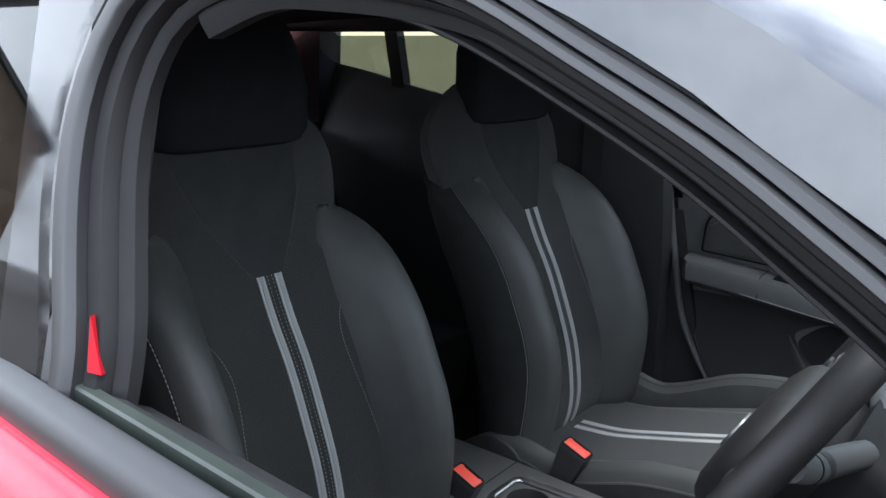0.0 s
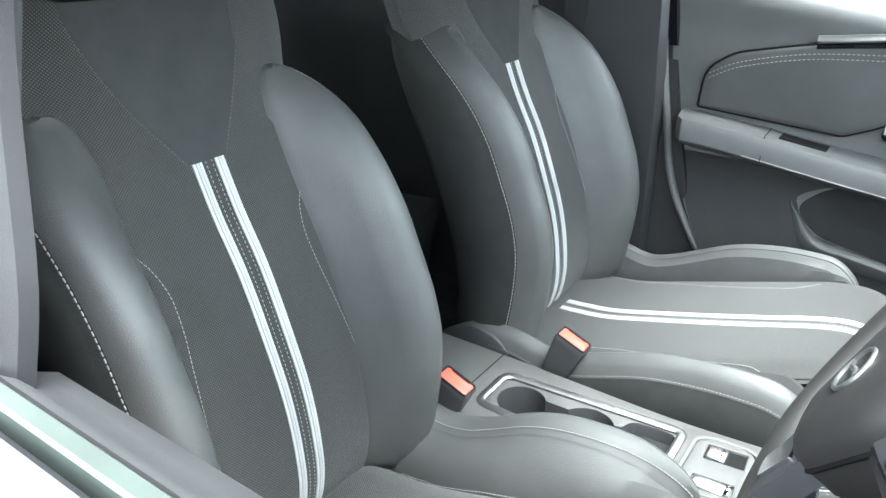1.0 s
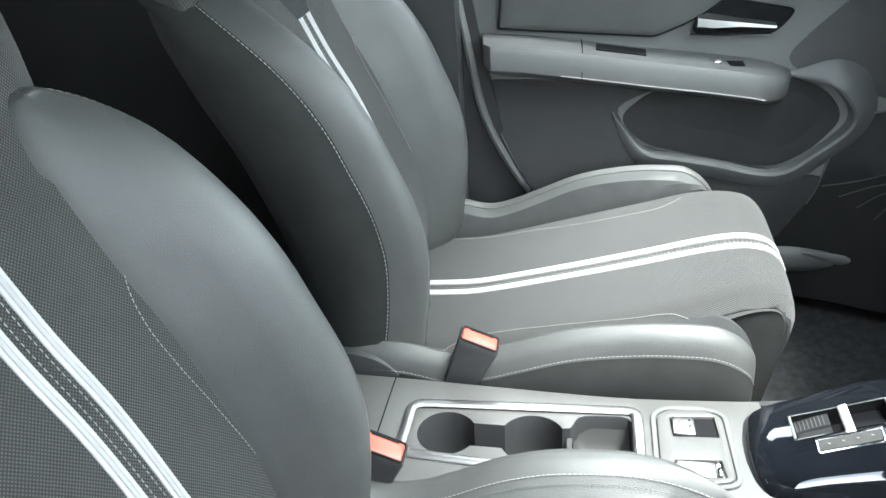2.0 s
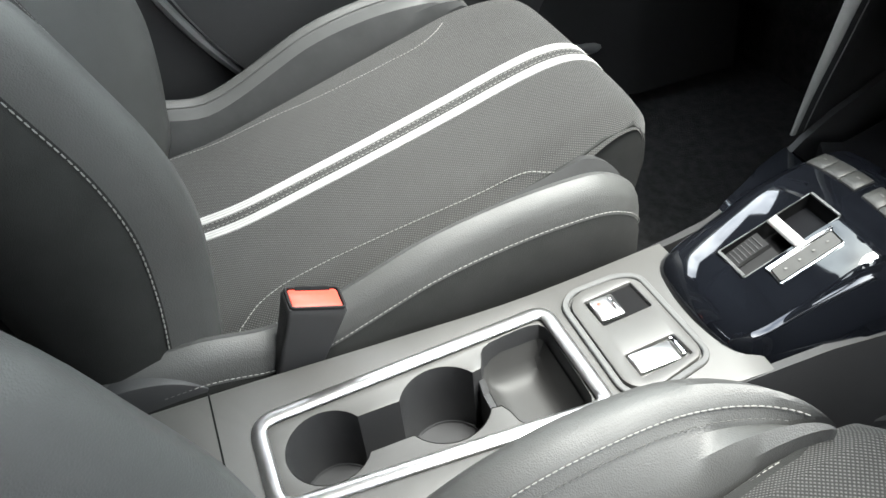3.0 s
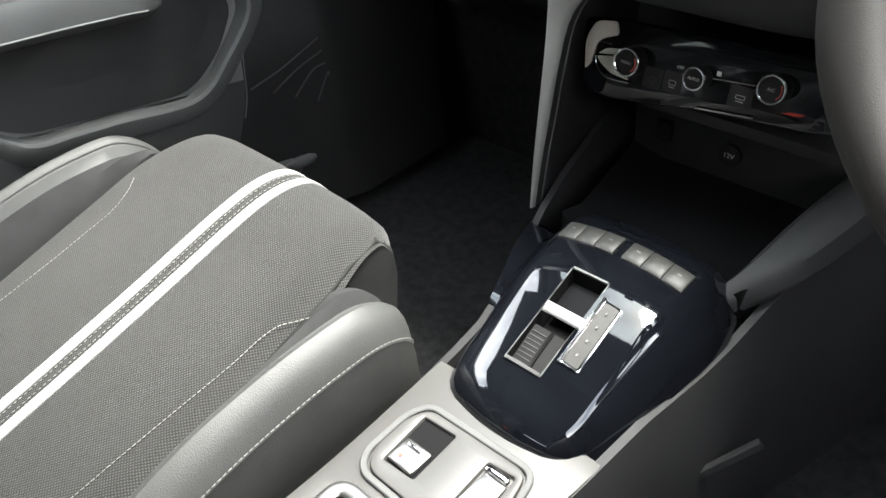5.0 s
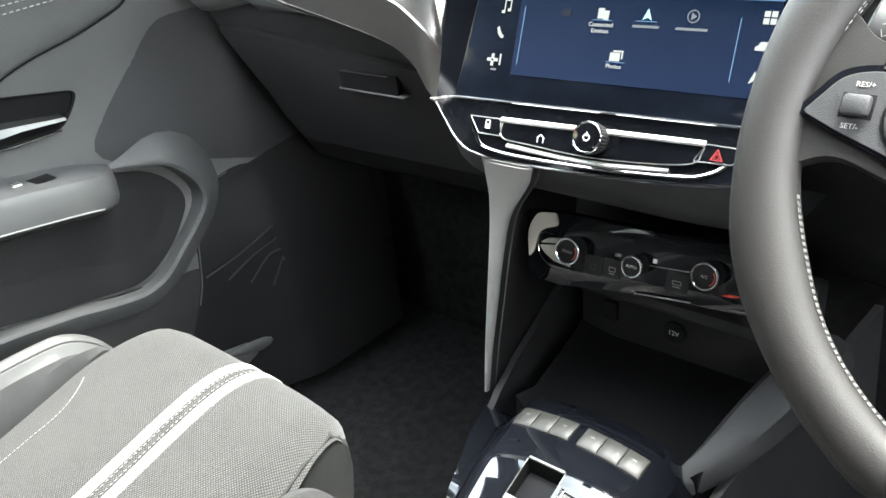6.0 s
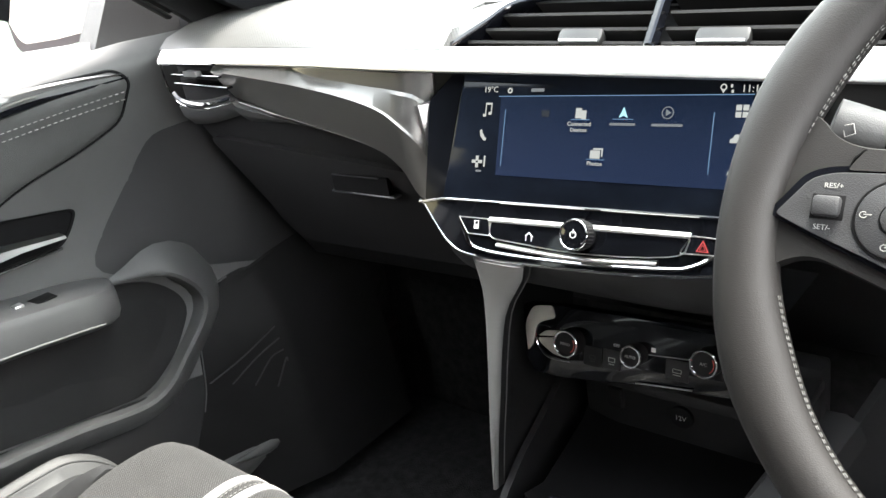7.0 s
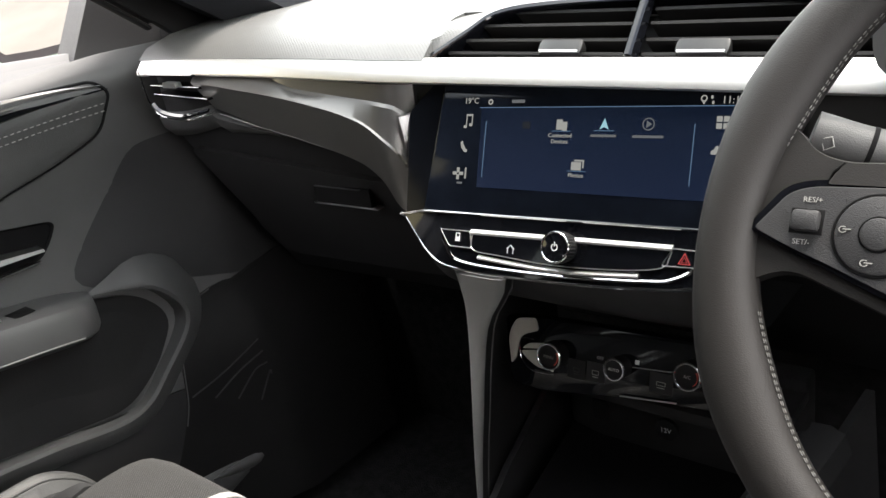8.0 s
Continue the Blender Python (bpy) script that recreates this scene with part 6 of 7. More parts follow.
for x in (-0.047, 0.076):
    part("vent_slider", loft([[vp(x + q * w, 0.20 + v, o) for q, v in ((-1, -0.06), (-0.94, -0.12), (0.94, -0.12), (1, -0.06), (1, 0.06), (0.94, 0.12), (-0.94, 0.12), (-1, 0.06))] for w, o in ((0.0185, -0.010), (0.021, -0.001), (0.0205, 0.0012), (0.0185, 0.002))]), material("dull_slider", (0.035, 0.035, 0.035), 0.35, 0.5, vary=0.1, scale=30), TOPVENT, "dull silver slider")
for x in (-0.047, 0.076):
    part("slider_lip", strip([vp(x + q, 0.10, 0.0022) for q in np.linspace(-0.0185, 0.0185, 5)], 0.0022, 0.0014, (0, -0.7, 0.7)), SATIN, TOPVENT, "bright lower lip of the slider")
part("vent_post", strip([vp(0.020, s, 0.002) for s in np.linspace(-0.02, 1.08, 6)], 0.0072, 0.012, (0, -0.7, 0.7)), PIANO, TOPVENT, "gloss black post")
# demister slots near the windscreen
grille = thing("demister_grille", "black slotted demister grille on the dashboard", "grille")
for k in range(7):
    x = -0.60 + 0.045 * k
    part("slot", box((x, 0, 0), (x + 0.03, 0.012, 0.004), 0.001, m=Matrix.Translation((0, 1.02 + 0.012 * k, 1.051 + sag(x)))), DARK, grille)

# ---- passenger door lining ----
DOOR = DOORS[-1]


def lining_x(y, z):
    """How far out the door lining stands."""
    base = along([(0.30, -0.685), (0.42, -0.700), (0.52, -0.712), (0.58, -0.722), (0.66, -0.748), (0.76, -0.748), (0.86, -0.742), (0.95, -0.728), (1.003, -0.718), (1.018, -0.735)], z)
    fade = [min(1.0, max(0.0, q)) for q in ((0.895 + 0.30 * (y - 0.57) - z) / 0.10, (y - 0.36) / 0.22, (z - 0.66) / 0.14, (0.86 - y) / 0.16)]
    under = math.prod(q * q * (3 - 2 * q) for q in fade)
    return base + 0.045 * min(1.2, max(0.0, (y - 0.62) / 0.2) ** 2) - 0.014 * under


def door_rear(z):
    return along([(0.30, 0.30), (0.45, 0.225), (0.516, 0.176), (0.62, 0.118), (0.80, 0.076), (1.03, 0.040)], z)


zs = np.r_[np.linspace(0.30, 0.80, 24), np.linspace(0.81, 1.0, 24), 1.005, 1.011, 1.016, 1.018]
rows = []
for z in zs:
    y0 = door_rear(z)
    row = [(lining_x(y, z), y, z + (0.13 * max(0.0, 0.6 - y) + 0.016 * min(1.0, max(0.0, (y - 0.55) / 0.2))) * max(0.0, (z - 0.9) / 0.13)) for y in np.linspace(y0, 1.04, 42)]
    row += [(-0.77, 1.04, z), (-0.77, y0, z + 0.13 * max(0.0, 0.6 - y0) * max(0.0, (z - 0.9) / 0.13))]
    rows.append(row)
part("lining", loft(rows), SOFT, DOOR, "dark grey door lining")
part("door_edge_seal", tube(spline([(-0.722, door_rear(z) - 0.012, z) for z in np.linspace(0.36, 1.02, 16)], 40), 0.008, 8, up=(1, 0, 0)), SOFT, SHELL, "grey door seal")


def on_door(points, lift):
    return [Vector((lining_x(y, z) + lift + 0.004, y, z)) for y, z in points]


def door_patch(name, outline, lift, thick, mat, label="", rim=0.006):
    """A padded patch that follows the lining: an outline filled by shrinking rings."""
    cy = sum(p[0] for p in outline) / len(outline)
    cz = sum(p[1] for p in outline) / len(outline)
    rows = [on_door(outline, lift - thick)]
    for k, up in ((1.0, lift), (0.965, lift + rim * 0.7), (0.90, lift + rim), (0.6, lift + rim * 1.1), (0.3, lift + rim * 1.1), (0.02, lift + rim * 1.1)):
        rows.append(on_door([(cy + (y - cy) * k, cz + (z - cz) * k) for y, z in outline], up))
    return part(name, loft(rows), mat, DOOR, label, sharp=50)


INSERT = rounded([(0.122, 0.812), (0.130, 0.892), (0.185, 0.930), (0.32, 0.962), (0.50, 0.988), (0.61, 1.0045), (0.718, 1.0025), (0.734, 0.987), (0.719, 0.937), (0.653, 0.910), (0.575, 0.893), (0.525, 0.872), (0.47, 0.825), (0.40, 0.795)], [0.004, 0.03, 0.02, 0.05, 0.05, 0.03, 0.008, 0.010, 0.020, 0.04, 0.04, 0.03, 0.04, 0.01], 5)
door_patch("insert_panel", INSERT, 0.004, 0.01, LEATHER, "grey leatherette insert")
part("insert_groove", tube(on_door(INSERT, 0.004), 0.0026, 6, up=(1, 0, 0), closed=True), DARK, DOOR)
for dz in (0.0, -0.010):
    line = spline([(0.14, 0.885 + dz), (0.20, 0.915 + dz), (0.32, 0.944 + dz), (0.46, 0.957 + dz), (0.58, 0.9645 + dz), (0.725, 0.9738 + dz)], 50)
    part("stitching", stitches(on_door(line, 0.0134), 0.0052, 0.003, 0.0006), THREAD, DOOR, "pale double seam")
bar = spline([(0.33, 0.972), (0.45, 0.988), (0.58, 1.0000), (0.67, 1.0005), (0.724, 0.9962)], 30)


def tapered(line, wide, lift, thick):
    """A band on the lining that narrows to a point at its front end."""
    rows = []
    for k, (y, z) in enumerate(line):
        t = (len(line) - 1 - k) / (len(line) - 1)
        w = wide * min(1.0, 0.06 + 1.7 * t ** 0.75) / 2
        x = lining_x(y, z) + lift + 0.004
        rows.append([Vector((x - thick, y, z + w)), Vector((x - 0.001, y, z + w)), Vector((x + 0.0015, y, z + 0.4 * w)), Vector((x + 0.0010, y, z - 0.6 * w)), Vector((x - 0.002, y, z - w)), Vector((x - thick, y, z - w))])
    return loft(rows)


part("trim_bar", tapered(bar, 0.0140, 0.010, 0.010), DIM_SILVER, DOOR, "silver trim bar")
part("gloss_strip", tapered(spline([(0.33, 0.959), (0.45, 0.975), (0.60, 0.9872), (0.68, 0.9895), (0.732, 0.9905)], 30), 0.0125, 0.0085, 0.010), PIANO, DOOR, "gloss black strip")
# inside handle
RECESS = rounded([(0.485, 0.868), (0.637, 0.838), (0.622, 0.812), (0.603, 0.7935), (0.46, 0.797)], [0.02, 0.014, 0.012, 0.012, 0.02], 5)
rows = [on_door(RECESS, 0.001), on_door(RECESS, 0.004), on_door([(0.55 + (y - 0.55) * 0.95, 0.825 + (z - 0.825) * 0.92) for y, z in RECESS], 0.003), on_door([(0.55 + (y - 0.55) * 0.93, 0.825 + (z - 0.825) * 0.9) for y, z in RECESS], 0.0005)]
# nearly flat: the near-black colour carries the recess's shade
part("handle_recess", loft(rows), DARK, DOOR, "shallow handle recess with its shade as near-black colour")
part("pull_lever", loft([[Vector((lining_x(y, z) + o + 0.006, y, z + dz)) for o, dz in ((0.002, h), (0.020, h * 0.5), (0.022, -h * 0.5), (0.002, -h))] for y, z, h in ((0.47, 0.823, 0.014), (0.50, 0.819, 0.013), (0.545, 0.8165, 0.007), (0.604, 0.8105, 0.0035))]), DIM_SILVER, DOOR, "silver pull lever")
part("recess_edge", tube(on_door([(0.46, 0.7970), (0.543, 0.7922), (0.601, 0.7925)], 0.005), 0.0018, 6, up=(1, 0, 0)), CHROME, DOOR)

# armrest
def arm_top(y):
    return along([(0.09, 0.803), (0.15, 0.800), (0.27, 0.788), (0.40, 0.772), (0.52, 0.758), (0.60, 0.745), (0.65, 0.729)], y)


rows = []
for y in np.r_[0.095, 0.10, 0.115, np.linspace(0.14, 0.578, 20), 0.60, 0.618, 0.631, 0.638, 0.640]:
    e = min(1.0, max(0.0, (y - 0.578) / 0.063))
    r = math.sqrt(max(0.02, 1 - e * e)) * (0.4 if y < 0.097 else 0.8 if y < 0.11 else 1.0)
    x0, x1, zt = -0.752, -0.752 + 0.088 * r, arm_top(y)
    hgt = 0.052 * (0.5 + 0.5 * r)
    rows.append([(x0, y, zt - 0.001), (x1 - 0.020 * r, y, zt), (x1 - 0.006 * r, y, zt - 0.004), (x1, y, zt - 0.014), (x1 - 0.002, y, zt - hgt + 0.006), (x1 - 0.008 * r, y, zt - hgt), (x0, y, zt - hgt - 0.03)])
part("armrest", loft(rows), SOFT, DOOR, "soft grey armrest")
part("armrest_line", tube([(-0.664, y, arm_top(y) - 0.045) for y in np.linspace(0.24, 0.588, 20)], 0.0012, 6), CHEEK, DOOR)
# flat dark slab on the armrest in place of a shaded hollow
part("grab_recess_shade", box((-0.726, 0.298, 0.7), (-0.690, 0.386, 0.7035), 0.001, m=Matrix.Translation((0, 0, 0.0785))@Matrix.Rotation(-0.0, 4, "X")), DARK, DOOR, "flat dark slab for the shade of the grab recess").matrix_basis = Matrix.Translation((0, 0.342, 0.780)) @ Matrix.Rotation(radians(-7.5), 4, "X") @ Matrix.Translation((0, -0.342, -0.780))
part("window_switch", box((-0.709, 0.502, 0), (-0.695, 0.514, 0.004), 0.0015, m=Matrix.Translation((0, 0, arm_top(0.511) - 0.001))), SATIN, DOOR, "silver window switch")
# thin dark slab for the shade in the pit by the switch
part("switch_pit_shade", box((-0.716, 0.520, 0), (-0.688, 0.552, 0.0012), 0.0004, m=Matrix.Translation((0, 0, arm_top(0.536)))), DARK, DOOR)
part("armrest_seam", strip([(-0.752 + 0.09 * t, 0.272 + 0.004 * t, arm_top(0.272) + 0.0008 - 0.05 * max(0, t - 0.94) / 0.06) for t in np.linspace(0, 1, 8)], 0.0016, 0.001), DARK, DOOR)

# door pocket: a dark patch for the shade inside, with a raised lip
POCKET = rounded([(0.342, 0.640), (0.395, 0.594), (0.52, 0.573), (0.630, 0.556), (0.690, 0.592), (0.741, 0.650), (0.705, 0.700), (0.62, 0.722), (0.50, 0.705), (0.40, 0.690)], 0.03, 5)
door_patch("pocket_shade", POCKET, 0.001, 0.004, BLACK_GRILLE, "door pocket with its inner shade as a dark patch", 0.0)
lip = spline([(0.335, 0.655), (0.345, 0.640), (0.395, 0.592), (0.46, 0.580), (0.52, 0.571), (0.630, 0.553), (0.692, 0.592), (0.745, 0.650), (0.712, 0.706), (0.66, 0.722), (0.62, 0.728)], 50)
rows = []
for k in range(50):
    y, z = lip[k]
    d = lip[min(k + 1, 49)] - lip[max(k - 1, 0)]
    ny, nz = d[1] / np.linalg.norm(d), -d[0] / np.linalg.norm(d)
    w = min(1.0, (k + 0.3) / 9, (49.3 - k) / 9)
    w = 0.04 + 0.96 * w * w * (3 - 2 * w)
    rows.append([Vector((-0.735 + o * w, y + ny * q * w, z + nz * q * w)) for o, q in ((0.0, 0.0), (0.028, 0.0008), (0.034, 0.003), (0.0365, 0.008), (0.0345, 0.017), (0.029, 0.029), (0.020, 0.042), (0.008, 0.056))])
part("pocket_lip", loft(rows), SOFT, DOOR, "rounded pocket lip")


def grille_edge(z):
    return along([(0.30, 0.585), (0.38, 0.62), (0.44, 0.665), (0.51, 0.703), (0.60, 0.728), (0.64, 0.747), (0.662, 0.780), (0.675, 0.83), (0.69, 0.95)], z)


# shade on the front of the lining below the crease, as a darker skin
shoulder = [tuple(p) for p in spline([(0.664, 0.93), (0.676, 0.85), (0.692, 0.785), (0.706, 0.735), (0.718, 0.685), (0.733, 0.648), (0.755, 0.638), (0.79, 0.663), (0.851, 0.7153), (0.890, 0.742), (0.9055, 0.762), (0.911, 0.80)], 40)]
rows = []
for z, y0 in shoulder:
    ys = np.linspace(y0, 1.035, 20)
    rows.append([(lining_x(y, z) + 0.0022 * min(1.0, 0.1 + 5 * k / 19), y, z) for k, y in enumerate(ys)] + [(lining_x(y, z) - 0.004, y, z) for y in ys[::-1]])
part("front_shade", loft(rows), PLASTIC, DOOR, "front of the door lining with its shade as a darker skin", sharp=60)
rows = []
for z in np.linspace(0.30, 0.69, 40):
    ys = np.linspace(grille_edge(z), 1.04, 22)
    rows.append([(lining_x(y, z) + 0.003, y, z) for y in ys] + [(lining_x(y, z) - 0.004, y, z) for y in ys[::-1]])
grille = part("speaker_panel", loft(rows), BLACK_GRILLE, DOOR, "black speaker grille")
rows = []
for z in np.linspace(0.30, 0.712, 40):
    front = grille_edge(z) - 0.001 if z < 0.553 else along([(0.553, 0.62), (0.571, 0.50), (0.590, 0.40), (0.635, 0.352), (0.66, 0.345), (0.69, 0.40), (0.712, 0.46)], z)
    ys = np.linspace(door_rear(z) + 0.004, front, 26)
    lift = 0.003
    rows.append([(lining_x(y, z) + lift, y, z) for y in ys] + [(lining_x(y, z) - 0.004, y, z) for y in ys[::-1]])
part("lower_panel", loft(rows), FOOTWELL, DOOR, "black plastic foot of the door lining")
for k in range(4):
    part("grille_rib", tube(spline(on_door([(0.715 + 0.03 * k, 0.528 - 0.016 * k), (0.77 + 0.02 * k, 0.545 - 0.008 * k), (0.83, 0.575 - 0.02 * k)], 0.003), 12), 0.0012, 6), PLASTIC, grille)
part("panel_edge", tube(spline(on_door([(grille_edge(z), z) for z in (0.668, 0.655, 0.63, 0.60, 0.56, 0.52, 0.49)], 0.0015), 24), 0.0010, 6), SOFT, DOOR, "thin edge of the grille")
# added pale crescent for the lit edge by the sill, fading at both ends
crescent = spline([(-0.668, 0.9192, 0.4774), (-0.668, 0.8944, 0.4364), (-0.668, 0.8501, 0.4039), (-0.668, 0.7743, 0.3877), (-0.668, 0.696, 0.3988)], 24)
part("sill_lit_edge", loft([[(x - 0.005 + (0.001 + 0.010 * math.sin(math.pi * (k + 0.3) / 23.6)) * math.cos(a), y, z + (0.001 + 0.014 * math.sin(math.pi * (k + 0.3) / 23.6)) * math.sin(a)) for a in np.linspace(0, 2 * math.pi, 12, endpoint=False)] for k, (x, y, z) in enumerate(crescent)]), SOFT, SHELL, "grey crescent standing for the lit edge by the sill")
part("kick_panel", loft([[(-0.72, y, 0.27), (-0.715, y, 0.45), (-0.715, y, 0.95), (-0.78, y, 0.95), (-0.78, y, 0.27)] for y in (0.842, 1.14)]), CARPET, SHELL)
part("sill_trim", tube(spline([(-0.715, -0.1, 0.355), (-0.71, 0.35, 0.362), (-0.705, 0.66, 0.372), (-0.700, 0.80, 0.390), (-0.695, 0.88, 0.418), (-0.690, 0.93, 0.455), (-0.690, 0.96, 0.51)], 40), 0.032, 14, up=(1, 0, 0)), SOFT, SHELL, "dark grey sill trim")

# ---- steering wheel ----
WHEEL = thing("steering_wheel", "grey leather steering wheel with pale stitching", "steering wheel")
WA = radians(31)
WC = Vector((0.3565, 0.6115, 0.939))
WX, WY, WN = Vector((1, 0, 0)), Vector((0, math.sin(WA), math.cos(WA))), Vector((0, -math.cos(WA), math.sin(WA)))


def wl(x, y, n=0.0):
    return WC + WX * x + WY * y + WN * n


WM = Matrix.Translation(WC) @ Matrix(((1, WY.x, WN.x, 0), (0, WY.y, WN.y, 0), (0, WY.z, WN.z, 0), (0, 0, 0, 1)))
def grip(a):
    """The rim is thicker where the thumbs rest."""
    return 1 + 0.16 * math.exp(-((abs(math.atan2(math.sin(a), abs(math.cos(a)))) - 0.42) / 0.22) ** 2)


rows = []
for a in np.linspace(0, 2 * math.pi, 96, endpoint=False):
    fat = grip(a)
    r0 = 0.1865 - 0.012 * max(0.0, -math.sin(a) - 0.86) / 0.14
    row = []
    for b in np.linspace(0, 2 * math.pi, 18, endpoint=False):
        rr = r0 + 0.0165 * fat * math.cos(b)
        row.append(wl(rr * math.cos(a), rr * math.sin(a), 0.0150 * math.sin(b)))
    rows.append(row)
rows.append(rows[0])
bm = loft(rows, True, False)
bmesh.ops.remove_doubles(bm, verts=bm.verts, dist=1e-6)
RIM_LEATHER = material("steering_wheel_leather", (0.0132, 0.0122, 0.0117), 0.58, vary=0.12, scale=8, bump=0.15, bump_scale=1500, rough_vary=0.05, spec=0.4)
rim_part = part("rim", bm, RIM_LEATHER, WHEEL, "grey leather rim")
for a0, a1 in ((math.pi * 1.08, math.pi * 1.92), (math.pi * 0.08, math.pi * 0.92)):
    for off in (-0.0016, 0.0016):
        part("stitching", stitches([wl((0.1868 - 0.0165 * grip(a)) * math.cos(a), (0.1868 - 0.0165 * grip(a)) * math.sin(a), 0.0035 + off + 0.0006 * (k % 2)) for k, a in enumerate(np.linspace(a0, a1, 160))], 0.0024, 0.0012, 0.0003), KEY_MARK, rim_part, "pale seam inside the rim")

# airbag pad, deep enough to stand proud of the rim
hub = rounded([(-0.060, 0.040), (0.060, 0.040), (0.082, 0.020), (0.080, -0.030), (0.030, -0.118), (-0.030, -0.118), (-0.080, -0.030), (-0.082, 0.020)], [0.03, 0.03, 0.02, 0.02, 0.02, 0.02, 0.02, 0.02], 6)
part("hub", loft([[wl(x * k, -0.040 + (y + 0.040) * k, n) for x, y in hub] for k, n in ((0.90, -0.040), (1.0, -0.020), (1.0, 0.008), (0.97, 0.017), (0.88, 0.024), (0.70, 0.029), (0.40, 0.031), (0.05, 0.0315))]), RIM_LEATHER, WHEEL, "dark padded airbag cover")
part("hub_groove", tube([wl(x * 1.004, -0.040 + (y + 0.040) * 1.004, 0.004) for x, y in hub], 0.0022, 6, up=tuple(WN), closed=True), DARK, WHEEL)
emblem = part("emblem", strip([wl(0.0190 * math.cos(a), -0.043 + 0.0190 * math.sin(a), 0.0322) for a in np.linspace(0, 2 * math.pi, 36, endpoint=False)], 0.0032, 0.003, WN, closed=True), DIM_SILVER, WHEEL, "silver ring emblem")
for q in (-1, 1):
    part("emblem_bar", strip([wl(q * 0.015, -0.043 + q * 0.003, 0.0322), wl(q * 0.006, -0.043 + q * 0.003, 0.0324), wl(-q * 0.002, -0.043 - q * 0.002, 0.0324)], 0.0032, 0.003, WN), DIM_SILVER, emblem)
for s in (-1, 1):
    sp = rounded([(s * 0.177, -0.030), (s * 0.177, 0.060), (s * 0.160, 0.055), (s * 0.150, 0.0426), (s * 0.135, 0.0378), (s * 0.060, 0.040), (s * 0.050, -0.055), (s * 0.100, -0.037), (s * 0.155, -0.018)], [0.004, 0.004, 0.012, 0.012, 0.01, 0.01, 0.01, 0.02, 0.012], 5)
    part("spoke", loft([[wl(0.12 * s + (x - 0.12 * s) * k, y * k, n) for x, y in sp] for k, n in ((1.0, -0.010), (1.0, 0.001), (0.97, 0.004))]), RIM_LEATHER, WHEEL, "leather spoke")
    pod = rounded([(s * 0.1757, 0.0002), (s * 0.1595, 0.0228), (s * 0.1475, 0.0268), (s * 0.062, 0.0300), (s * 0.058, -0.046), (s * 0.1072, -0.0277), (s * 0.1302, -0.0182), (s * 0.1560, -0.0085)], [0.003, 0.008, 0.012, 0.02, 0.02, 0.02, 0.02, 0.006], 5)
    part("control_pod", loft([[wl(x, y, n) for x, y in pod] for n in (0.002, 0.0080)]), PIANO, WHEEL, "gloss black control pod")
    inner = [(s * 0.118 + (x - s * 0.118) * 0.93, -0.002 + (y + 0.002) * 0.88) for x, y in pod]
    part("pod_face", loft([[wl(s * 0.118 + (x - s * 0.118) * k, -0.002 + (y + 0.002) * k, n) for x, y in inner] for k, n in ((1.0, 0.0078), (1.0, 0.0092), (0.985, 0.0098))]), PLASTIC, WHEEL, "black pod face")
    part("rocker_well", box((s * 0.1463 - 0.0078, -0.0008, 0.0095), (s * 0.1463 + 0.0078, 0.0118, 0.0101), 0.0002, m=WM), DARK, WHEEL)
    part("rocker", box((s * 0.1463 - 0.0068, 0.0002, 0.0098), (s * 0.1463 + 0.0068, 0.0108, 0.0150), 0.0022, m=WM), PLASTIC, WHEEL, "black rocker")
    part("round_key", disc(0.0188, 0.003, WM @ Matrix.Translation((s * 0.1140, 0.0015, 0.0116)), 40, 0.001), PLASTIC, WHEEL, "round key")
    part("round_key_centre", disc(0.0078, 0.002, WM @ Matrix.Translation((s * 0.1136, 0.0020, 0.0130)), 28, 0.0008), PLASTIC, WHEEL)
    part("centre_ring", strip([wl(s * 0.1136 + 0.0082 * math.cos(a), 0.0020 + 0.0082 * math.sin(a), 0.0117) for a in np.linspace(0, 2 * math.pi, 28, endpoint=False)], 0.0010, 0.0008, WN, closed=True), DARK, WHEEL)
    part("key_ring", strip([wl(s * 0.1140 + 0.0194 * math.cos(a), 0.0015 + 0.0194 * math.sin(a), 0.0100) for a in np.linspace(0, 2 * math.pi, 36, endpoint=False)], 0.0016, 0.0012, WN, closed=True), DARK, WHEEL)
    if s < 0:
        lettering("RES/+", 0.0038, WM @ Matrix.Translation((-0.1450, 0.0163, 0.0100)), MARK, WHEEL)
        lettering("SET/-", 0.0038, WM @ Matrix.Translation((-0.1475, -0.0050, 0.0100)), MARK, WHEEL)
        for x, y in ((-0.1290, 0.0030), (-0.1176, -0.0120)):
            part("cruise_mark", strip([WM @ Vector((x + 0.0017 * math.cos(a), y + 0.0015 * math.sin(a), 0.0120)) for a in np.linspace(0.9, 5.9, 12)], 0.0004, 0.0003, WN), MARK, WHEEL)
            part("cruise_needle", box((x, y, 0.0118), (x + 0.0036, y + 0.0005, 0.0121), 0, m=WM), MARK, WHEEL)
lower = part("lower_spoke", loft([[wl(x, y, n) for x, y in rounded([(-0.032, -0.100), (0.032, -0.100), (0.030, -0.176), (-0.030, -0.176)], 0.008, 4)] for n in (-0.010, 0.010, 0.0125)]), PLASTIC, WHEEL, "black lower spoke")
part("spoke_insert", loft([[wl(x, y, n) for x, y in rounded([(-0.021, -0.120), (0.021, -0.120), (0.013, -0.158), (-0.013, -0.158)], 0.003, 3)] for n in (0.012, 0.0155, 0.016)]), CHROME, lower, "silver insert")
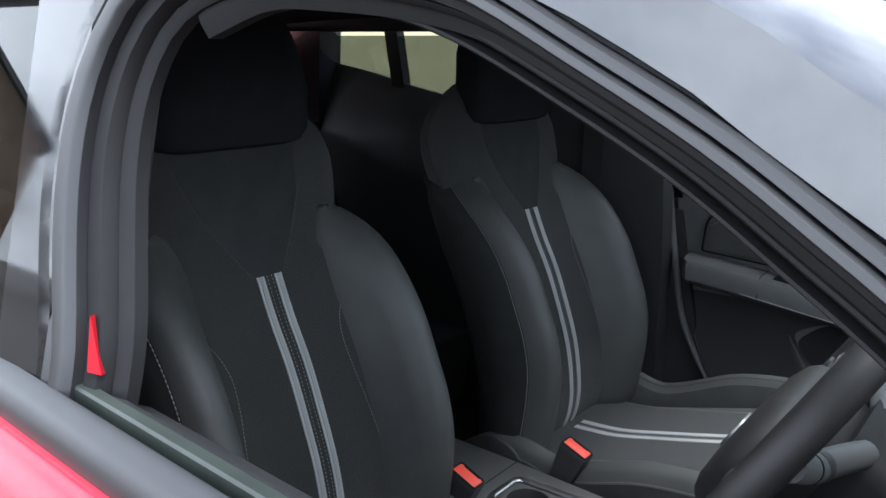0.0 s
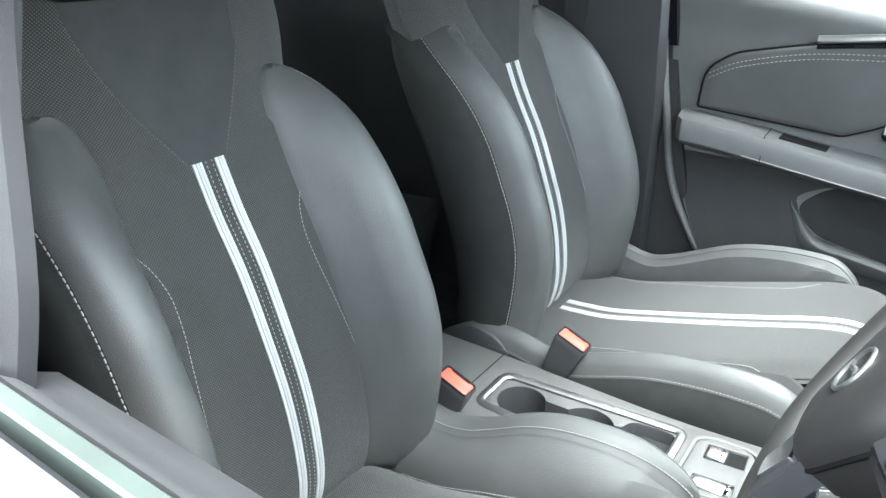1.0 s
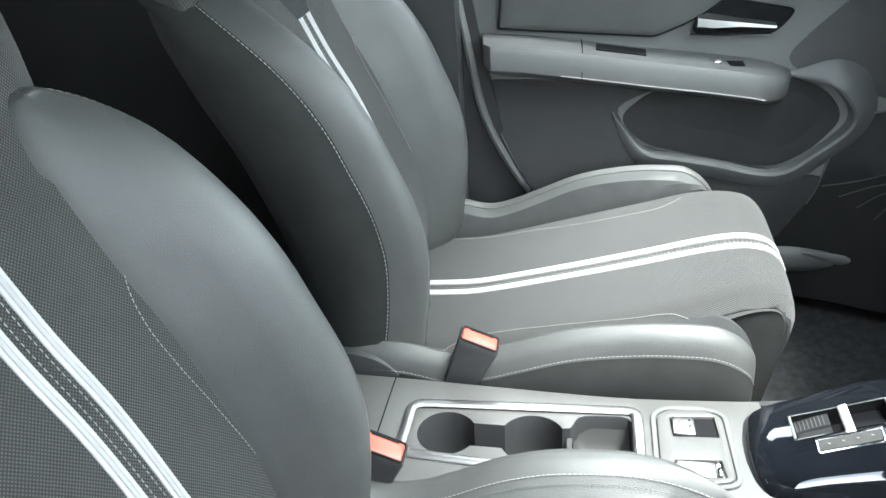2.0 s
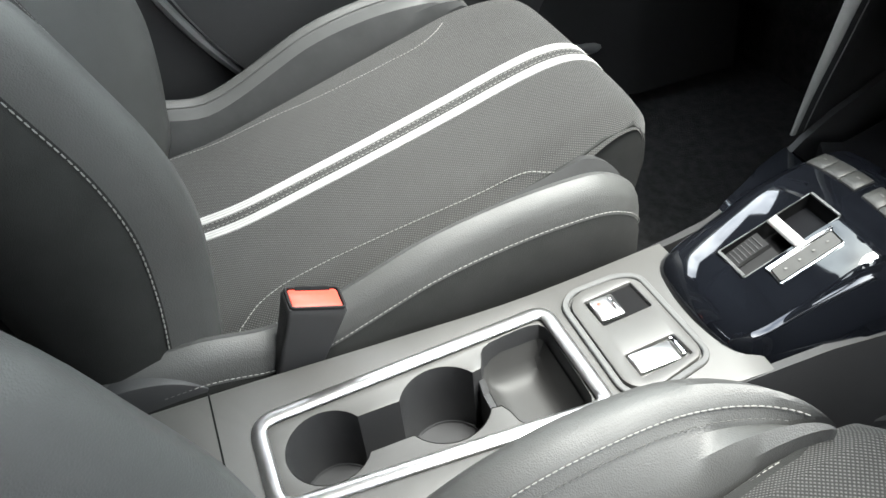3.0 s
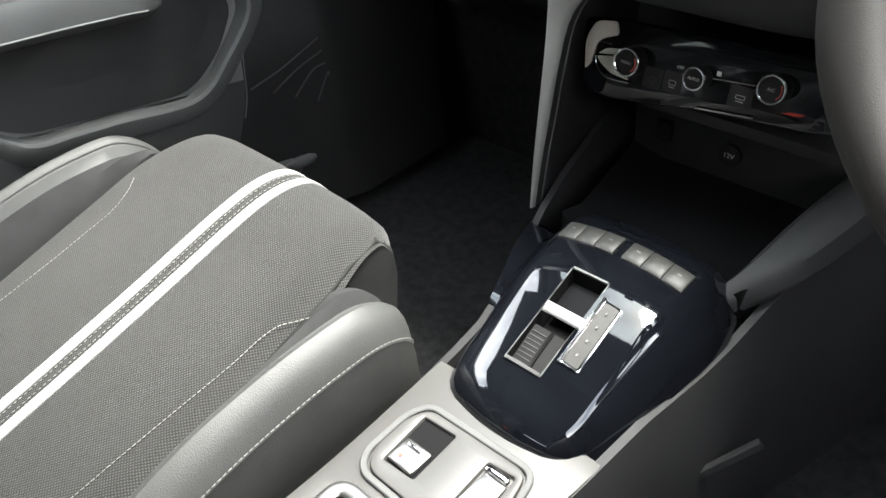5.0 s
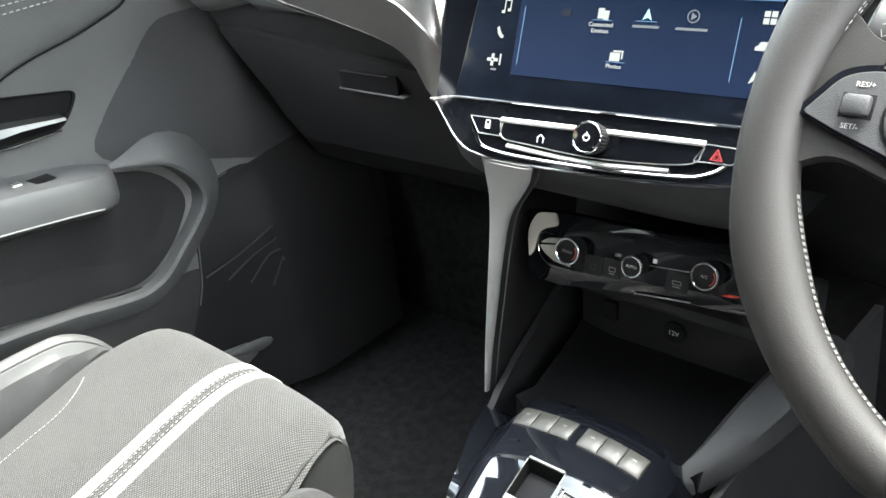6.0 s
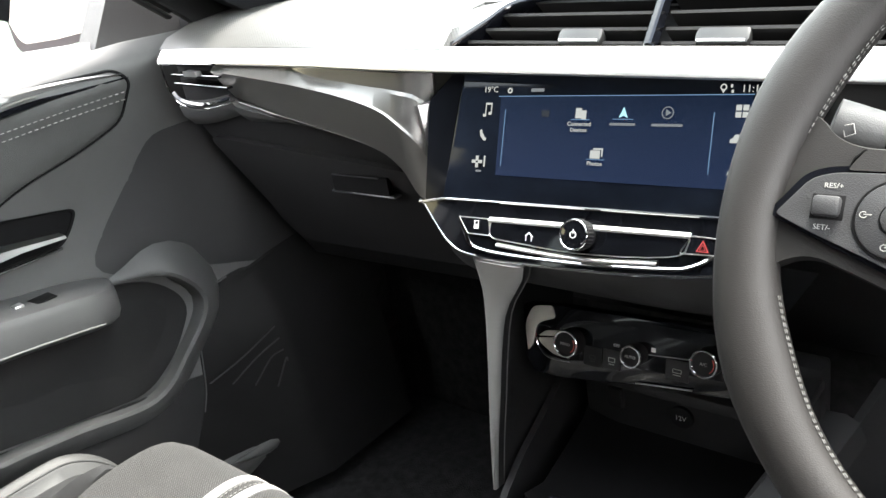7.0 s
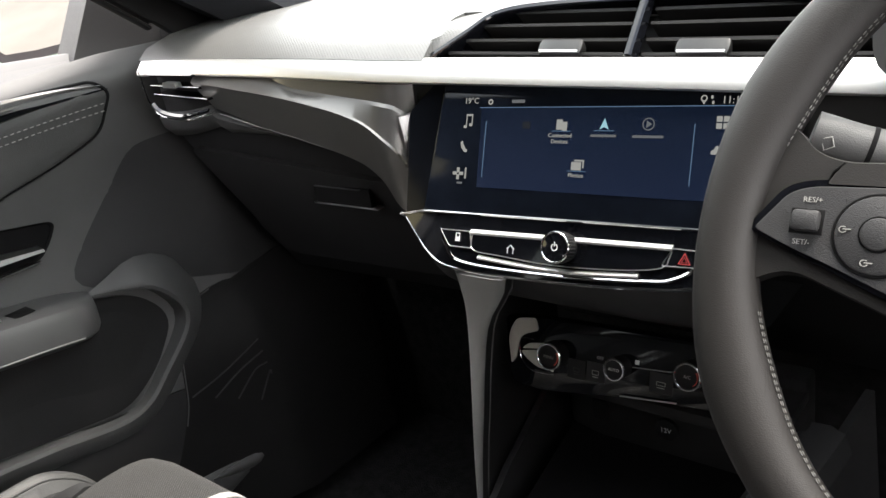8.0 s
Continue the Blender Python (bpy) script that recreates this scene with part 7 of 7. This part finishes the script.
for s in (-1, 1):
    part("pad_wing", loft([[wl(s * x, y, n) for x, y in rounded([(0.060, 0.0365), (0.1335, 0.0358), (0.1405, 0.0250), (0.060, 0.0262)], 0.0022, 3)] for n in (0.002, 0.0075, 0.0085)]), RIM_LEATHER, WHEEL, "leather edge of the airbag cover")
    part("pad_seam", tube([wl(s * x, y, 0.0050) for x, y in ((0.1342, 0.0366), (0.1390, 0.0318), (0.1418, 0.0246), (0.100, 0.0250), (0.062, 0.0256))], 0.0008, 6, up=tuple(WN)), DARK, WHEEL)
COLUMN = thing("steering_column", "black column shroud with grey stalks", "steering column")
part("shroud", loft([[wl(x, y, n) for x, y in rounded([(-0.06, 0.05), (0.06, 0.05), (0.055, -0.06), (-0.055, -0.06)], 0.02, 4)] for n in (-0.20, -0.035)]), RUBBER, COLUMN, "black shroud")
for s in (-1, 1):
    p = spline([(0.361 + s * 0.040, 0.674, 0.950), (0.361 + s * 0.085, 0.664, 0.9600), (0.361 + s * 0.130, 0.655, 0.9700), (0.361 + s * 0.1605, 0.648, 0.9815)], 14)
    p = [Vector(q) for q in p]
    part("stalk", tube(p, 0.0112, 18), SOFT, COLUMN, "grey control stalk")
    part("stalk_collar", tube([p[8], p[9]], 0.0117, 18), PLASTIC, COLUMN)
    part("stalk_ring", tube([p[10], p[10] + (p[11] - p[10]) * 0.25], 0.0115, 18), DARK, COLUMN)
    part("stalk_mark", strip([p[12] + Vector((-0.002, -0.0113, 0.003)), p[12] + Vector((0.003, -0.0110, 0.0040)), p[12] + Vector((0.004, -0.0115, -0.001)), p[12] + Vector((-0.001, -0.0116, -0.003))], 0.0006, 0.0006, (0, -1, 0), closed=True), MARK, COLUMN)
CLUSTER = thing("instrument_cluster", "dark instrument cluster under a hood", "instrument cluster")
part("hood", loft([[(x, y, z) for x, z in rounded([(0.20, 0.98), (0.205, 1.05), (0.26, 1.085), (0.445, 1.085), (0.50, 1.05), (0.505, 0.98)], 0.03, 5)] for y in (0.755, 0.87)]), SOFT, CLUSTER, "grey hood")
part("dial_face", loft([[(x, y, z) for x, z in rounded([(0.215, 0.985), (0.22, 1.045), (0.27, 1.072), (0.435, 1.072), (0.485, 1.045), (0.49, 0.985)], 0.03, 5)] for y in (0.7535, 0.7545)]), PIANO, CLUSTER, "dark dial face")
for x in (0.275, 0.43):
    part("dial_ring", strip([(x + 0.036 * math.cos(a), 0.752, 1.022 + 0.036 * math.sin(a)) for a in np.linspace(0, 2 * math.pi, 36, endpoint=False)], 0.003, 0.004, (0, -1, 0), closed=True), CHROME, CLUSTER, "chrome dial ring")
pedals = thing("pedals", "black foot pedals in the driver footwell", "pedals")
for x in (0.30, 0.42):
    part("pedal", box((x - 0.03, 0.98, 0.36), (x + 0.03, 1.0, 0.43), 0.006), RUBBER, pedals)
    part("pedal_arm", box((x - 0.008, 1.0, 0.40), (x + 0.008, 1.12, 0.415), 0.003), PLASTIC, pedals)

# ---- passenger door mirror ----
mirror = thing("door_mirror", "red door mirror with a black stem", "car mirror")
mirror.location = (-0.085, 0, 0.02)
part("housing", loft([[(x, y + 0.55 * (x + 0.93), z) for x, z in rounded([(-1.02, 1.00), (-0.835, 1.02), (-0.84, 1.14), (-0.90, 1.165), (-1.02, 1.15)], 0.03, 5)] for y in (0.845, 0.86, 0.93, 0.96)]), RED_PAINT, mirror, "red housing")
part("mirror_rim", loft([[(x, y + 0.55 * (x + 0.93), z) for x, z in rounded([(-1.03, 0.995), (-0.83, 1.015), (-0.835, 1.145), (-0.90, 1.17), (-1.03, 1.155)], 0.03, 5)] for y in (0.833, 0.847)]), PLASTIC, mirror, "black rim")
part("glass", loft([[(x, y + 0.55 * (x + 0.93) - 0.20 * (z - 1.08), z) for x, z in rounded([(-1.02, 1.010), (-0.842, 1.025), (-0.846, 1.136), (-0.90, 1.158), (-1.02, 1.145)], 0.025, 5)] for y in (0.820, 0.823)]), MIRROR, mirror, "mirror glass")
part("stem", box((-0.86, 0.86, 0.99), (-0.60, 0.92, 1.03), 0.01), PLASTIC, mirror)
part("mirror_corner", loft([[(-0.74, y, z) for y, z in ((0.72, 1.02), (0.95, 1.02), (0.93, 1.06), (0.80, 1.15))], [(-0.79, y, z) for y, z in ((0.72, 1.02), (0.95, 1.02), (0.93, 1.06), (0.80, 1.15))]]), PLASTIC, DOOR, "black mirror corner cover")

# ---- rear bench and belts ----
bench = thing("rear_bench", "dark cloth rear bench seat", "car seat")
part("bench_cushion", loft([[(x, y, z) for y, z in rounded([(-0.45, 0.44), (-0.42, 0.52), (-0.90, 0.49), (-0.92, 0.30), (-0.47, 0.30)], 0.04, 5)] for x in (-0.62, 0.62)]), CLOTH, bench)
part("bench_back", loft([[(x, y, z) for y, z in rounded([(-0.84, 0.47), (-1.02, 1.02), (-1.12, 1.02), (-1.0, 0.47)], 0.03, 5)] for x in (-0.62, 0.62)]), CLOTH, bench)
for x in (-0.35, 0.35):
    part("head_restraint", loft([[(x + 0.11 * math.cos(a), -1.06 + 0.04 * math.sin(a), z) for a in np.linspace(0, 2 * math.pi, 16, endpoint=False)] for z in (1.03, 1.06, 1.12, 1.14)]), CLOTH, bench)
belt = thing("seat_belt", "black seat belt hanging from the pillar", "seat belt", "belts")
part("webbing", strip(spline([(-0.60, -0.10, 1.24), (-0.615, -0.11, 1.0), (-0.625, -0.12, 0.75), (-0.63, -0.10, 0.45)], 14), 0.046, 0.002, (1, 0.3, 0)), RUBBER, belt, "black webbing")
part("belt_guide", box((-0.62, -0.13, 1.23), (-0.59, -0.07, 1.29), 0.006), PLASTIC, belt)
part("webbing_top", strip([(-0.60, -0.10, 1.24), (-0.60, -0.10, 1.30)], 0.046, 0.002, (1, 0.3, 0)), RUBBER, belt)

# ---- the yard round the car ----
BRICK = material("brown_brick", (0.22, 0.15, 0.11), 0.9, vary=0.25, scale=3, bump=0.5, bump_scale=30)
ROOF_TILE = material("grey_roof_tiles", (0.10, 0.10, 0.11), 0.85, vary=0.3, scale=4)
RENDERED = material("cream_render", (0.46, 0.42, 0.25), 0.9, vary=0.12, scale=1.2)
CLADDING = material("green_cladding", (0.10, 0.14, 0.11), 0.6, vary=0.15, scale=2)


def house(x, y, turn, wide, deep, eaves, ridge, wall_mat, label):
    h = thing("house", label, "house", "houses round the yard")
    m = Matrix.Translation((x, y, 0)) @ Matrix.Rotation(radians(turn), 4, "Z")
    w = wide / 2
    part("wall", loft([[m @ Vector((-w, d, 0)), m @ Vector((w, d, 0)), m @ Vector((w, d, eaves)), m @ Vector((0, d, ridge)), m @ Vector((-w, d, eaves))] for d in (0, deep)]), wall_mat, h, "gabled wall", sharp=20)
    for s in (-1, 1):
        part("roof", loft([[m @ Vector((s * (w + 0.3), d, eaves - 0.2)), m @ Vector((0, d, ridge + 0.1)), m @ Vector((0, d, ridge + 0.28)), m @ Vector((s * (w + 0.3), d, eaves))] for d in (-0.3, deep + 0.3)]), ROOF_TILE, h, "grey tiled roof slope", sharp=20)
    part("chimney", box((-0.4, deep * 0.2, eaves), (0.4, deep * 0.2 + 0.8, ridge + 1.1), 0.03, m=m), wall_mat, h)
    for fx in (-0.28, 0.28):
        for fz in (0.9, 3.3):
            if fz + 1.2 < eaves:
                win = part("window", box((fx * wide - 0.55, -0.04, fz), (fx * wide + 0.55, 0.05, fz + 1.2), 0.01, m=m), PRINT, h, "white framed window")
                for q in (-1, 1):
                    part("pane", box((fx * wide + q * 0.26 - 0.22, -0.06, fz + 0.06), (fx * wide + q * 0.26 + 0.22, -0.045, fz + 1.14), 0.0, m=m), PIANO, win)
    return h


house(9.0, -27.0, 200, 8, 8, 5.0, 8.2, BRICK, "brown brick house with a grey gabled roof")
house(22.0, -24.0, 200, 8, 8, 5.0, 8.2, BRICK, "brown brick house with a grey gabled roof and chimney")
house(-10.0, -9.0, 95, 18, 8, 4.4, 7.0, RENDERED, "cream rendered building with a grey roof")
shed = thing("shed", "green corrugated metal shed", "shed")
rows = []
for k in range(81):
    yk = -2 + 0.15 * k
    off = 0.03 * (k % 2)
    rows.append([(-9.0 + off, yk, 0.0), (-9.0 + off, yk, 3.2), (-9.3, yk, 3.4), (-13.0, yk, 3.8), (-13.0, yk, 0.0)])
part("cladding", loft(rows), CLADDING, shed, "green corrugated walls and roof", sharp=15)
